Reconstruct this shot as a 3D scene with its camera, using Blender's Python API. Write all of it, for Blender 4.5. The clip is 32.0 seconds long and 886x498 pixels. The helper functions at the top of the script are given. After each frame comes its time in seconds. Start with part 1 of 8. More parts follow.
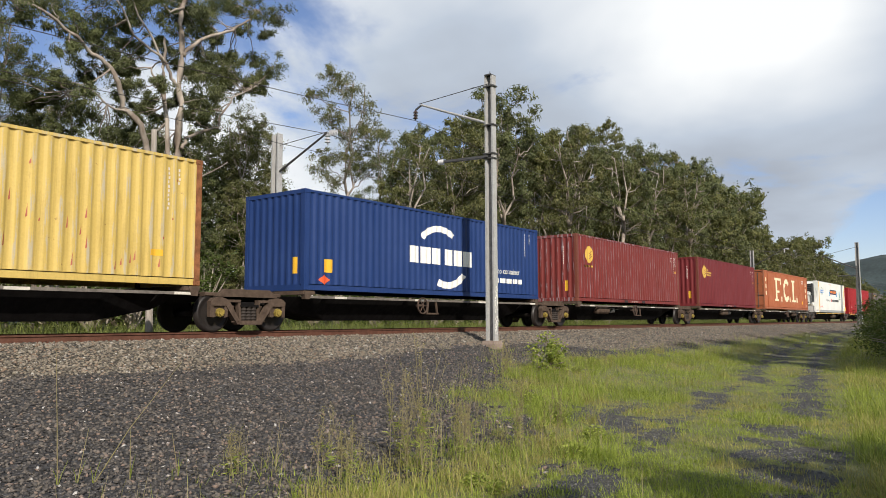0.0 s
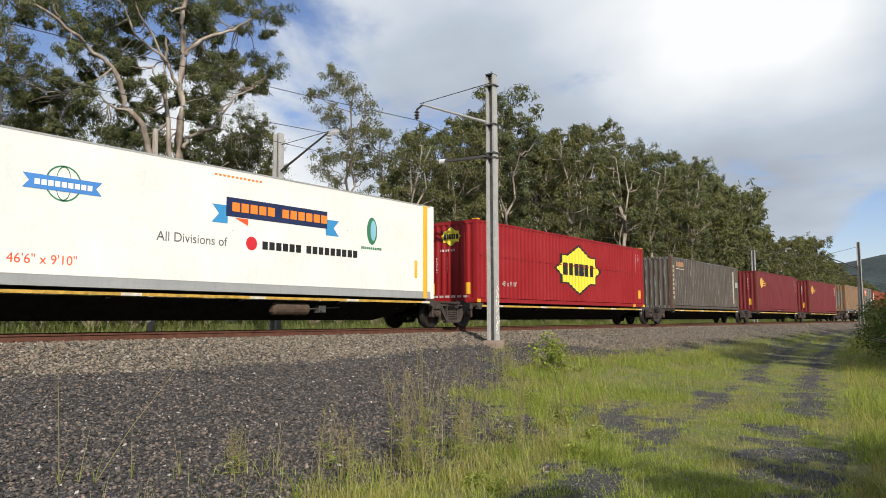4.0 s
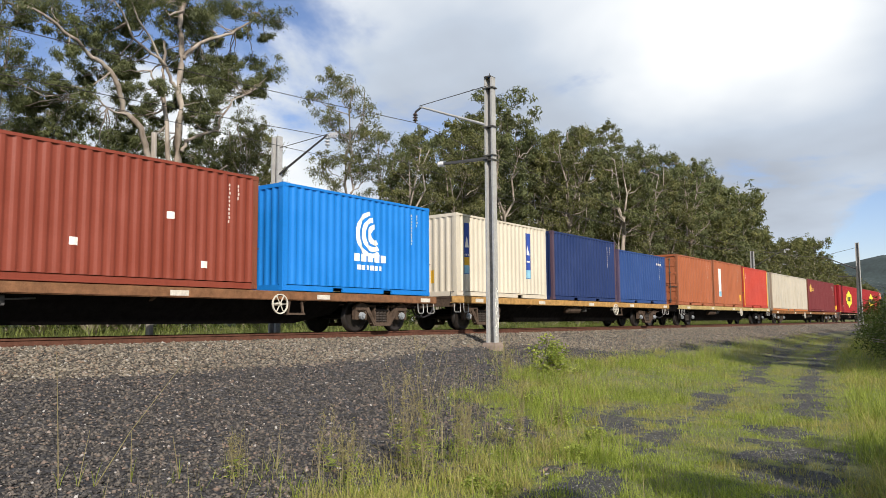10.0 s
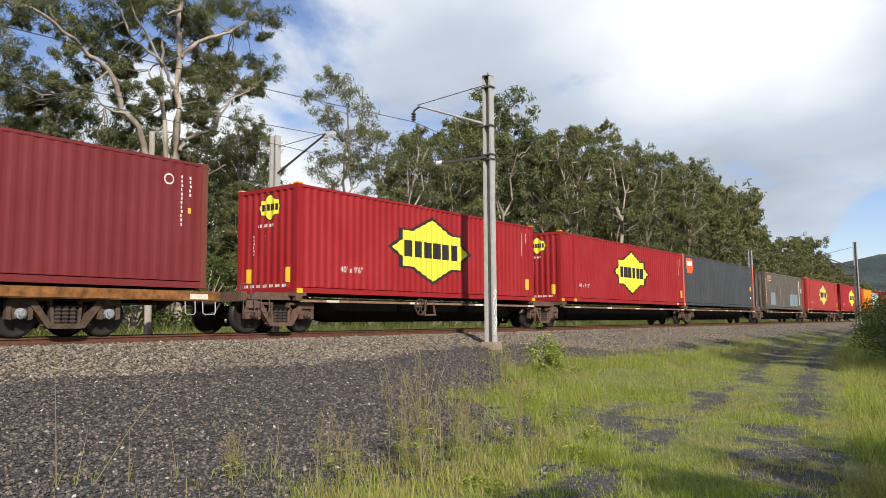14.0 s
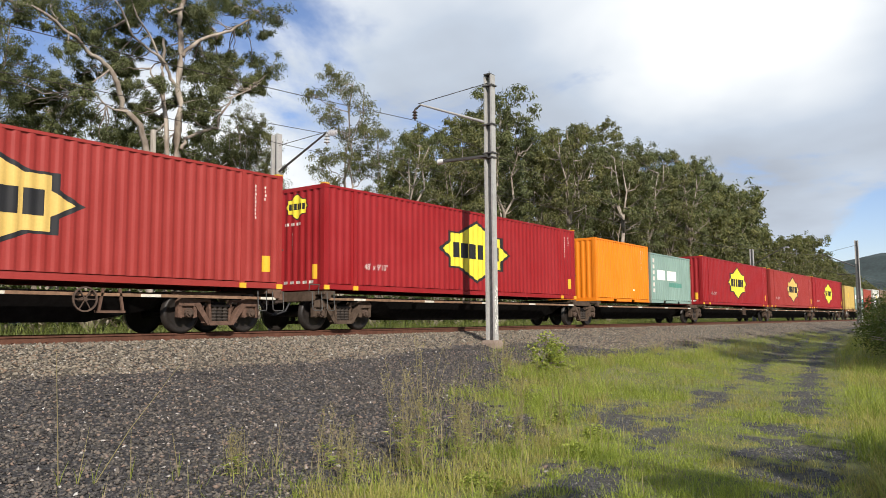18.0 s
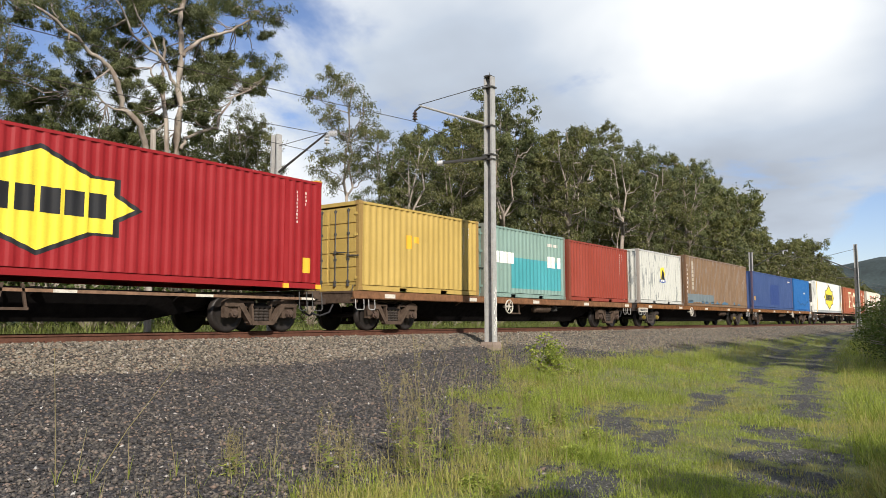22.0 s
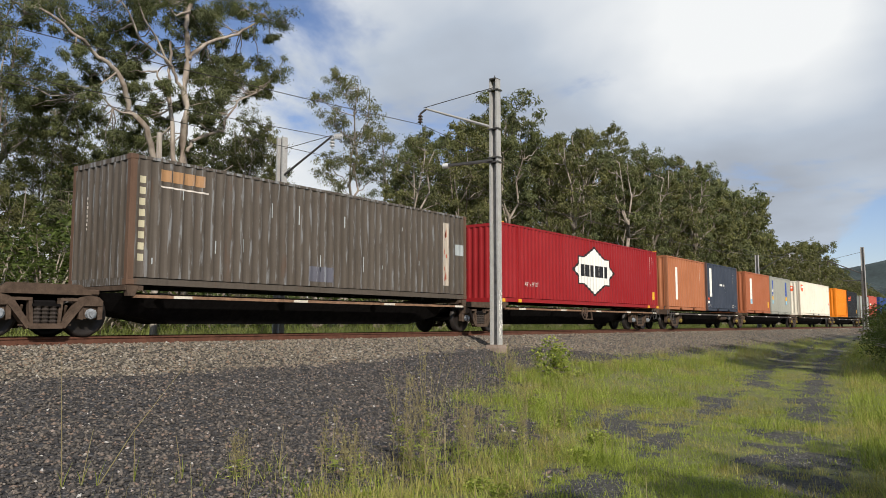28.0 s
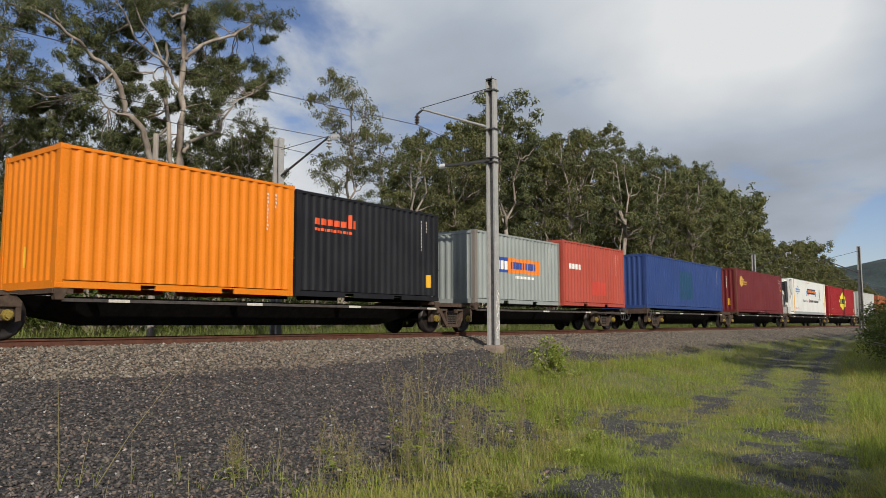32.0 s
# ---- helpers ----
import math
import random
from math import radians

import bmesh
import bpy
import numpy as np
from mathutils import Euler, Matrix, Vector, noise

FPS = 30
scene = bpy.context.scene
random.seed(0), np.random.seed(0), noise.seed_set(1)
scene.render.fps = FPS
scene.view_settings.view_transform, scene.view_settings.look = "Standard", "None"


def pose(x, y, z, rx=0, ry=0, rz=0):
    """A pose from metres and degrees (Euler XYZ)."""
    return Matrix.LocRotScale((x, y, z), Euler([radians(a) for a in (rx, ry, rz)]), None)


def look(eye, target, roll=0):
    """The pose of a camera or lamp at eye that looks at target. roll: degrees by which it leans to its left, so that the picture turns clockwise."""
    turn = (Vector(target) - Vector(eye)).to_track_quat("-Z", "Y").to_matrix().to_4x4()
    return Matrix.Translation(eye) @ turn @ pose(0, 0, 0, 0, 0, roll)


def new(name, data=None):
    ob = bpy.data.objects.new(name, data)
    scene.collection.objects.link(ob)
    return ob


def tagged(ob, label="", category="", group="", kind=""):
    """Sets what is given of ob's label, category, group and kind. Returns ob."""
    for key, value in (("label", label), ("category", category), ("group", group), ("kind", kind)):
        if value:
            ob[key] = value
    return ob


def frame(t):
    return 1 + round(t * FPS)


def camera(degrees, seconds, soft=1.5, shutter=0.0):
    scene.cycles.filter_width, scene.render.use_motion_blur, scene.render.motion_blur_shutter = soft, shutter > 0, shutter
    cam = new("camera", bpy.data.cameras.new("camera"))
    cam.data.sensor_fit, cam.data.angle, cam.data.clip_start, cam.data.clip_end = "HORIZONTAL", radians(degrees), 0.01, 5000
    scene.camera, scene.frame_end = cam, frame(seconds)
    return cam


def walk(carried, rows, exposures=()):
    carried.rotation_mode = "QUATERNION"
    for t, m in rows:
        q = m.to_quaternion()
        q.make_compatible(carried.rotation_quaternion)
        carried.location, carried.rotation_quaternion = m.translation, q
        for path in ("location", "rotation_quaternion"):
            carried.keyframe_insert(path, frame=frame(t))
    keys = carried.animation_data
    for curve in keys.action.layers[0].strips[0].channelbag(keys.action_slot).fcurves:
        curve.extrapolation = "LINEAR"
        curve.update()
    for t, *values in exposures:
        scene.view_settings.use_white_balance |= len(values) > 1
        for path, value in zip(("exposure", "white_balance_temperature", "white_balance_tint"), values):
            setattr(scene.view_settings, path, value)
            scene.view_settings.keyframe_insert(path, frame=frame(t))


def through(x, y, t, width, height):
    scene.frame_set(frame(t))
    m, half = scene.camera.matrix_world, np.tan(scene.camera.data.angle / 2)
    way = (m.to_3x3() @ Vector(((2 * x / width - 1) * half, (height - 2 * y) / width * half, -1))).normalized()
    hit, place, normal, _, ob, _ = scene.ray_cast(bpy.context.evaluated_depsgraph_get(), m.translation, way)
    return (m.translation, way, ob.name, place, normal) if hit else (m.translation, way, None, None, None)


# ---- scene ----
import functools

# ---- camera: hand-held at eye height beside the line, turning a little ----
EYE = Vector((0.0, 0.0, 0.27))


def view(yaw, pitch, roll):
    """A pose from degrees off the line's normal, degrees above the level and degrees of lean."""
    a, b = radians(yaw), radians(pitch)
    return look(EYE, EYE + Vector((math.sin(a) * math.cos(b), math.cos(a) * math.cos(b), math.sin(b))), roll)


cam = camera(60.62, 32.0, soft=0.75)
walk(cam, [
    (0, view(52.976, 5.356, -0.152)),
    (0.5, view(53.019, 5.323, -0.140)),
    (1, view(53.050, 5.319, -0.142)),
    (1.5, view(53.044, 5.337, -0.156)),
    (2, view(52.991, 5.362, -0.163)),
    (2.5, view(52.943, 5.358, -0.104)),
    (3, view(52.875, 5.330, -0.120)),
    (3.5, view(52.849, 5.313, -0.094)),
    (5.5, view(53.081, 5.385, -0.272)),
    (6, view(53.082, 5.400, -0.254)),
    (6.5, view(53.066, 5.420, -0.187)),
    (7, view(53.017, 5.441, -0.206)),
    (7.5, view(52.941, 5.449, -0.320)),
    (8, view(52.899, 5.461, -0.376)),
    (8.5, view(52.909, 5.474, -0.323)),
    (9, view(52.940, 5.480, -0.278)),
    (9.5, view(52.961, 5.495, -0.288)),
    (10, view(52.959, 5.504, -0.359)),
    (10.5, view(52.948, 5.507, -0.448)),
    (11, view(52.954, 5.508, -0.465)),
    (11.5, view(52.979, 5.523, -0.408)),
    (12, view(52.996, 5.533, -0.422)),
    (12.5, view(52.995, 5.534, -0.437)),
    (13, view(52.996, 5.521, -0.430)),
    (13.5, view(53.029, 5.492, -0.396)),
    (14, view(53.087, 5.439, -0.368)),
    (14.5, view(53.119, 5.391, -0.374)),
    (16.5, view(53.139, 5.317, -0.296)),
    (17, view(53.103, 5.304, -0.247)),
    (17.5, view(53.052, 5.303, -0.276)),
    (18, view(52.993, 5.327, -0.348)),
    (18.5, view(52.962, 5.356, -0.319)),
    (19, view(52.961, 5.379, -0.268)),
    (19.5, view(52.970, 5.394, -0.283)),
    (20, view(52.977, 5.401, -0.313)),
    (20.5, view(52.995, 5.421, -0.385)),
    (21, view(53.028, 5.438, -0.333)),
    (21.5, view(53.049, 5.434, -0.185)),
    (22, view(53.054, 5.432, -0.015)),
    (22.5, view(53.007, 5.446, 0.005)),
    (23, view(52.938, 5.469, 0.041)),
    (23.5, view(52.869, 5.489, 0.113)),
    (24, view(52.806, 5.497, 0.139)),
    (24.5, view(52.712, 5.499, 0.064)),
    (25, view(52.651, 5.512, -0.003)),
    (25.5, view(52.624, 5.530, -0.013)),
    (27.5, view(52.633, 5.623, 0.056)),
    (28, view(52.650, 5.637, 0.046)),
    (28.5, view(52.673, 5.665, 0.024)),
    (29, view(52.691, 5.686, 0.033)),
    (29.5, view(52.725, 5.691, 0.024)),
    (30, view(52.757, 5.687, 0.053)),
    (30.5, view(52.773, 5.678, 0.062)),
    (31, view(52.785, 5.661, -0.032)),
    (31.5, view(52.829, 5.652, -0.110)),
    (32, view(52.866, 5.669, -0.155)),
], exposures=[(0, -0.04), (1, 0.25), (2, 0.33), (3, -0.02), (3.5, -0.08), (5.5, 0.1), (6, 0.15), (7, 0.19), (8, 0.16), (9, 0.3), (10, 0.07), (11, -0.14), (12, 0.0), (13, -0.15), (14, 0.13), (16.5, 0.25), (17, 0.32), (18, 0.1), (20, -0.02), (21, 0.04),
                 (22, 0.08), (23, -0.02), (24, 0.0), (25, 0.0), (27.5, -0.22), (28, -0.17), (29, 0.10), (30, 0.0), (31, -0.45), (32, -0.45)])

# ---- world and sun ----
SUN_ELEV, SUN_AZ = radians(33), Vector((-0.56, -0.83, 0)).normalized()
to_sun = Vector((SUN_AZ.x * math.cos(SUN_ELEV), SUN_AZ.y * math.cos(SUN_ELEV), math.sin(SUN_ELEV)))
sun_lamp = bpy.data.lights.new("sun", "SUN")
sun_lamp.energy, sun_lamp.angle, sun_lamp.color = 5.6, radians(0.53), (1.0, 0.93, 0.83)
sun = new("sun", sun_lamp)
sun.matrix_world = look(to_sun * 100, (0, 0, 0))


def wire(tree, a, b):
    tree.links.new(a, b)


def node(tree, kind, **values):
    n = tree.nodes.new(kind)
    for key, value in values.items():
        if key in n.inputs:
            n.inputs[key].default_value = value
    return n


def maths(tree, op, a, b=None, clamp=False):
    n = tree.nodes.new("ShaderNodeMath")
    n.operation, n.use_clamp = op, clamp
    for i, v in enumerate((a, b)):
        if v is None:
            continue
        if isinstance(v, (int, float)):
            n.inputs[i].default_value = v
        else:
            wire(tree, v, n.inputs[i])
    return n.outputs[0]


def ramp(tree, value, stops, mode="LINEAR"):
    n = tree.nodes.new("ShaderNodeValToRGB")
    n.color_ramp.interpolation = mode
    while len(n.color_ramp.elements) < len(stops):
        n.color_ramp.elements.new(0.5)
    for e, (pos, col) in zip(n.color_ramp.elements, stops):
        e.position, e.color = pos, (*col, 1) if len(col) == 3 else col
    wire(tree, value, n.inputs[0])
    return n.outputs[0]


def mixed(tree, fac, a, b, mode="MIX"):
    n = tree.nodes.new("ShaderNodeMix")
    n.data_type, n.blend_type = "RGBA", mode
    for sock, v in ((n.inputs[0], fac), (n.inputs[6], a), (n.inputs[7], b)):
        if isinstance(v, (int, float)):
            sock.default_value = v
        elif isinstance(v, tuple):
            sock.default_value = (*v, 1)
        else:
            wire(tree, v, sock)
    return n.outputs[2]


def noise_at(tree, coord, scale, detail=4.0, rough=0.55, dist=0.0):
    n = node(tree, "ShaderNodeTexNoise", Scale=scale, Detail=detail, Roughness=rough, Distortion=dist)
    wire(tree, coord, n.inputs["Vector"])
    return n.outputs["Fac"]


def build_world():
    w = bpy.data.worlds.new("sky")
    scene.world = w
    w.use_nodes = True
    t = w.node_tree
    t.nodes.clear()
    out, bg = t.nodes.new("ShaderNodeOutputWorld"), t.nodes.new("ShaderNodeBackground")
    wire(t, bg.outputs[0], out.inputs[0])
    sky = t.nodes.new("ShaderNodeTexSky")
    sky.sky_type, sky.sun_disc = "NISHITA", False
    sky.sun_elevation, sky.sun_rotation = SUN_ELEV, math.atan2(SUN_AZ.x, SUN_AZ.y)
    sky.air_density, sky.dust_density, sky.ozone_density = 1.0, 0.3, 3.0
    sky_col = mixed(t, 1.0, sky.outputs[0], (0.125, 0.115, 0.125), "MULTIPLY")
    d = t.nodes.new("ShaderNodeTexCoord").outputs["Generated"]
    sep = t.nodes.new("ShaderNodeSeparateXYZ")
    wire(t, d, sep.inputs[0])
    lift = maths(t, "ADD", maths(t, "MAXIMUM", sep.outputs[2], 0.0), 0.22)
    com = t.nodes.new("ShaderNodeCombineXYZ")
    wire(t, maths(t, "DIVIDE", sep.outputs[0], lift), com.inputs[0])
    wire(t, maths(t, "DIVIDE", sep.outputs[1], lift), com.inputs[1])
    com.inputs[2].default_value = 3.7

    def toward(yaw, elev, power):
        """A soft lobe about a bearing of the sky."""
        a, b = radians(yaw), radians(elev)
        n = t.nodes.new("ShaderNodeVectorMath")
        n.operation = "DOT_PRODUCT"
        wire(t, d, n.inputs[0])
        n.inputs[1].default_value = (math.sin(a) * math.cos(b), math.cos(a) * math.cos(b), math.sin(b))
        return maths(t, "POWER", maths(t, "MAXIMUM", n.outputs["Value"], 0.0), power)

    billow = noise_at(t, com.outputs[0], 1.15, 7.0, 0.56, 0.35)
    veil = noise_at(t, com.outputs[0], 0.55, 3.0, 0.5)
    cover = maths(t, "ADD", billow, maths(t, "MULTIPLY", maths(t, "SUBTRACT", veil, 0.5), 0.5))
    cover = maths(t, "ADD", cover, maths(t, "MULTIPLY", toward(70, 22, 12), 0.24))
    cover = maths(t, "SUBTRACT", cover, maths(t, "MULTIPLY", toward(24, 26, 60), 0.24))
    cover = maths(t, "SUBTRACT", cover, maths(t, "MULTIPLY", toward(43, 21, 70), 0.09))
    cover = maths(t, "ADD", cover, maths(t, "MULTIPLY", toward(34, 9, 50), 0.30))
    cover = maths(t, "SUBTRACT", cover, maths(t, "MULTIPLY", toward(84, 4.5, 500), 0.30))
    cover = maths(t, "SUBTRACT", cover, maths(t, "MULTIPLY", toward(38, 20, 130), 0.16))
    cover = maths(t, "ADD", cover, maths(t, "MULTIPLY", toward(49, 17, 260), 0.10))
    mask = ramp(t, cover, [(0.44, (0, 0, 0)), (0.56, (1, 1, 1))], "EASE")
    shade = noise_at(t, com.outputs[0], 0.9, 5.0, 0.5, 0.2)
    shade = maths(t, "ADD", shade, maths(t, "MULTIPLY", toward(77, 20, 90), 0.42))
    shade = maths(t, "ADD", shade, maths(t, "MULTIPLY", toward(36, 10, 60), 0.30))
    shade = maths(t, "SUBTRACT", shade, maths(t, "MULTIPLY", toward(75, 9, 160), 0.20))
    shade = maths(t, "ADD", shade, maths(t, "MULTIPLY", toward(63, 21, 110), 0.09))
    cloud = ramp(t, shade, [(0.30, (0.40, 0.44, 0.51)), (0.5, (0.56, 0.63, 0.73)), (0.75, (1.02, 1.04, 1.05))])
    wire(t, mixed(t, mask, sky_col, cloud), bg.inputs[0])
    bg.inputs[1].default_value = 1.0


build_world()

# ---- materials ----
def material(name):
    m = bpy.data.materials.new(name)
    m.use_nodes = True
    t = m.node_tree
    t.nodes.clear()
    out, bsdf = t.nodes.new("ShaderNodeOutputMaterial"), t.nodes.new("ShaderNodeBsdfPrincipled")
    wire(t, bsdf.outputs[0], out.inputs[0])
    return m, t, bsdf, out


def obj_coord(t, stretch=(1, 1, 1), shift=True):
    c = t.nodes.new("ShaderNodeTexCoord").outputs["Object"]
    mp = t.nodes.new("ShaderNodeMapping")
    mp.inputs["Scale"].default_value = stretch
    wire(t, c, mp.inputs["Vector"])
    if shift:
        r = t.nodes.new("ShaderNodeObjectInfo").outputs["Random"]
        v = t.nodes.new("ShaderNodeCombineXYZ")
        wire(t, maths(t, "MULTIPLY", r, 37.0), v.inputs[0])
        wire(t, v.outputs[0], mp.inputs["Location"])
    return mp.outputs[0]


def bump(t, bsdf, height, strength, dist=0.01):
    b = node(t, "ShaderNodeBump", Strength=strength, Distance=dist)
    wire(t, height, b.inputs["Height"])
    wire(t, b.outputs[0], bsdf.inputs["Normal"])


@functools.lru_cache(None)
def paint(name, col, wear=0.5, rough=0.5, rust=(0.13, 0.055, 0.025)):
    """Weathered enamel on sheet steel: faded in clouds, streaked downward, chipped to rust."""
    m, t, bsdf, _ = material(name)
    c = obj_coord(t)
    streak = noise_at(t, obj_coord(t, (5.5, 5.5, 0.35)), 1.6, 5.0, 0.6)
    cloudy = noise_at(t, c, 0.7, 4.0, 0.6)
    fade = tuple(min(1, v * 1.15 + 0.010) for v in col)
    dark = tuple(v * (1 - 0.38 * wear) for v in col)
    base = mixed(t, ramp(t, cloudy, [(0.3, (0, 0, 0)), (0.72, (1, 1, 1))]), col, fade)
    base = mixed(t, ramp(t, streak, [(0.5, (0, 0, 0)), (0.72, (wear, wear, wear))]), base, dark)
    chips = noise_at(t, c, 4.5, 8.0, 0.68, 0.4)
    lo = 0.71 - 0.05 * wear
    chip = ramp(t, chips, [(lo, (0, 0, 0)), (lo + 0.035, (1, 1, 1))])
    base = mixed(t, maths(t, "MULTIPLY", chip, min(1, wear + 0.25)), base, rust)
    if wear >= 0.65:
        worn = noise_at(t, obj_coord(t, (7, 7, 0.8)), 1.5, 6.0, 0.7)
        ridge = ramp(t, t.nodes.new("ShaderNodeNewGeometry").outputs["Pointiness"], [(0.505, (0, 0, 0)), (0.53, (1, 1, 1))])
        ridge = maths(t, "MULTIPLY", ridge, ramp(t, worn, [(0.50, (0, 0, 0)), (0.58, (0.9,) * 3)]))
        base = mixed(t, ridge, base, tuple(0.5 * v + 0.5 * g for v, g in zip(col, (0.42, 0.45, 0.48))))
        stain = noise_at(t, obj_coord(t, (2.2, 2.2, 0.5)), 1.1, 7.0, 0.7)
        base = mixed(t, ramp(t, stain, [(0.58, (0, 0, 0)), (0.72, (0.6,) * 3)]), base, tuple(0.4 * v + 0.6 * g for v, g in zip(col, rust)))
    grime = noise_at(t, c, 22.0, 3.0, 0.6)
    base = mixed(t, 0.12, base, ramp(t, grime, [(0.3, (0.2, 0.18, 0.16)), (0.7, (1, 1, 1))]), "MULTIPLY")
    wire(t, base, bsdf.inputs["Base Color"])
    rg = ramp(t, streak, [(0.2, (rough - 0.1,) * 3), (0.8, (rough + 0.2,) * 3)])
    wire(t, rg, bsdf.inputs["Roughness"])
    bsdf.inputs["Specular IOR Level"].default_value = 0.3
    bump(t, bsdf, grime, 0.12, 0.004)
    return m


def flaked(name, col, under):
    """Old paint flaking off in upright scabs to a grey undercoat."""
    m, t, bsdf, _ = material(name)
    scab = noise_at(t, obj_coord(t, (4.5, 4.5, 0.9)), 1.25, 8.0, 0.74, 0.3)
    patch = noise_at(t, obj_coord(t, (0.8, 0.8, 0.5)), 0.9, 4.0, 0.6)
    mask = ramp(t, maths(t, "ADD", scab, maths(t, "MULTIPLY", maths(t, "SUBTRACT", patch, 0.5), 0.55)), [(0.555, (0, 0, 0)), (0.585, (1, 1, 1))])
    grime = noise_at(t, obj_coord(t), 20.0, 4.0, 0.6)
    base = mixed(t, mask, col, under)
    base = mixed(t, 0.3, base, ramp(t, grime, [(0.3, (0.45, 0.42, 0.38)), (0.65, (1, 1, 1))]), "MULTIPLY")
    wire(t, base, bsdf.inputs["Base Color"])
    bsdf.inputs["Roughness"].default_value = 0.65
    bump(t, bsdf, mask, 0.3, 0.003)
    return m


@functools.lru_cache(None)
def metal(name, col, rough=0.55, spread=0.35, metallic=0.0, scale=6.0, gloss=0.3):
    """Cast, rolled or galvanised metal with dirt and rust bloom."""
    m, t, bsdf, _ = material(name)
    c = obj_coord(t)
    a, b = noise_at(t, c, scale, 6.0, 0.65), noise_at(t, c, scale * 7, 3.0, 0.6)
    lo, hi = tuple(v * (1 - spread) for v in col), tuple(min(1, v * (1 + spread)) for v in col)
    base = mixed(t, ramp(t, a, [(0.3, (0, 0, 0)), (0.7, (1, 1, 1))]), lo, hi)
    base = mixed(t, 0.35, base, ramp(t, b, [(0.3, (0.45, 0.4, 0.36)), (0.65, (1, 1, 1))]), "MULTIPLY")
    wire(t, base, bsdf.inputs["Base Color"])
    wire(t, ramp(t, a, [(0.25, (rough + 0.15,) * 3), (0.75, (rough - 0.1,) * 3)]), bsdf.inputs["Roughness"])
    bsdf.inputs["Metallic"].default_value = metallic
    bsdf.inputs["Specular IOR Level"].default_value = gloss
    bump(t, bsdf, b, 0.3, 0.006)
    return m


def leaf_material(name, lo, hi, through=0.35, clumped=False):
    m, t, bsdf, out = material(name)
    r = t.nodes.new("ShaderNodeNewGeometry").outputs["Random Per Island"]
    c = obj_coord(t)
    drift = noise_at(t, c, 0.35, 3.0, 0.6)
    mid = tuple((a + b) / 2 for a, b in zip(lo, hi))
    col = ramp(t, r, [(0.0, lo), (0.55, mid), (1.0, hi)])
    col = mixed(t, ramp(t, drift, [(0.35, (0, 0, 0)), (0.7, (0.55,) * 3)]), col, (hi[0] * 0.95, hi[1] * 1.02, hi[2] * 0.8))
    if clumped:
        tone = noise_at(t, c, 0.75, 2.0, 0.5)
        col = mixed(t, 1.0, col, ramp(t, tone, [(0.36, (0.72, 0.74, 0.76)), (0.62, (1.12, 1.10, 1.0))]), "MULTIPLY")
    wire(t, col, bsdf.inputs["Base Color"])
    bsdf.inputs["Roughness"].default_value = 0.6
    bsdf.inputs["Specular IOR Level"].default_value = 0.22
    tr, mx = t.nodes.new("ShaderNodeBsdfTranslucent"), t.nodes.new("ShaderNodeMixShader")
    wire(t, mixed(t, 1.0, col, (1.25, 1.3, 0.7), "MULTIPLY"), tr.inputs[0])
    mx.inputs[0].default_value = through
    wire(t, bsdf.outputs[0], mx.inputs[1])
    wire(t, tr.outputs[0], mx.inputs[2])
    wire(t, mx.outputs[0], out.inputs[0])
    return m


def bark_material(name, pale, dark):
    m, t, bsdf, _ = material(name)
    c = obj_coord(t, (1, 1, 0.3))
    a, b = noise_at(t, c, 1.6, 6.0, 0.6, 0.8), noise_at(t, c, 9.0, 5.0, 0.6)
    col = mixed(t, ramp(t, a, [(0.42, (0, 0, 0)), (0.62, (1, 1, 1))]), pale, dark)
    col = mixed(t, 0.4, col, ramp(t, b, [(0.3, (0.5, 0.45, 0.4)), (0.7, (1, 1, 1))]), "MULTIPLY")
    wire(t, col, bsdf.inputs["Base Color"])
    bsdf.inputs["Roughness"].default_value = 0.8
    bump(t, bsdf, b, 0.5, 0.02)
    return m


def stone_material(name, stops, rough=0.85):
    m, t, bsdf, _ = material(name)
    r = t.nodes.new("ShaderNodeNewGeometry").outputs["Random Per Island"]
    col = ramp(t, r, stops)
    n = noise_at(t, obj_coord(t, shift=False), 55.0, 3.0, 0.6)
    col = mixed(t, 0.5, col, ramp(t, n, [(0.3, (0.5, 0.48, 0.46)), (0.7, (1, 1, 1))]), "MULTIPLY")
    wire(t, col, bsdf.inputs["Base Color"])
    bsdf.inputs["Roughness"].default_value = rough
    bump(t, bsdf, n, 0.3, 0.01)
    return m


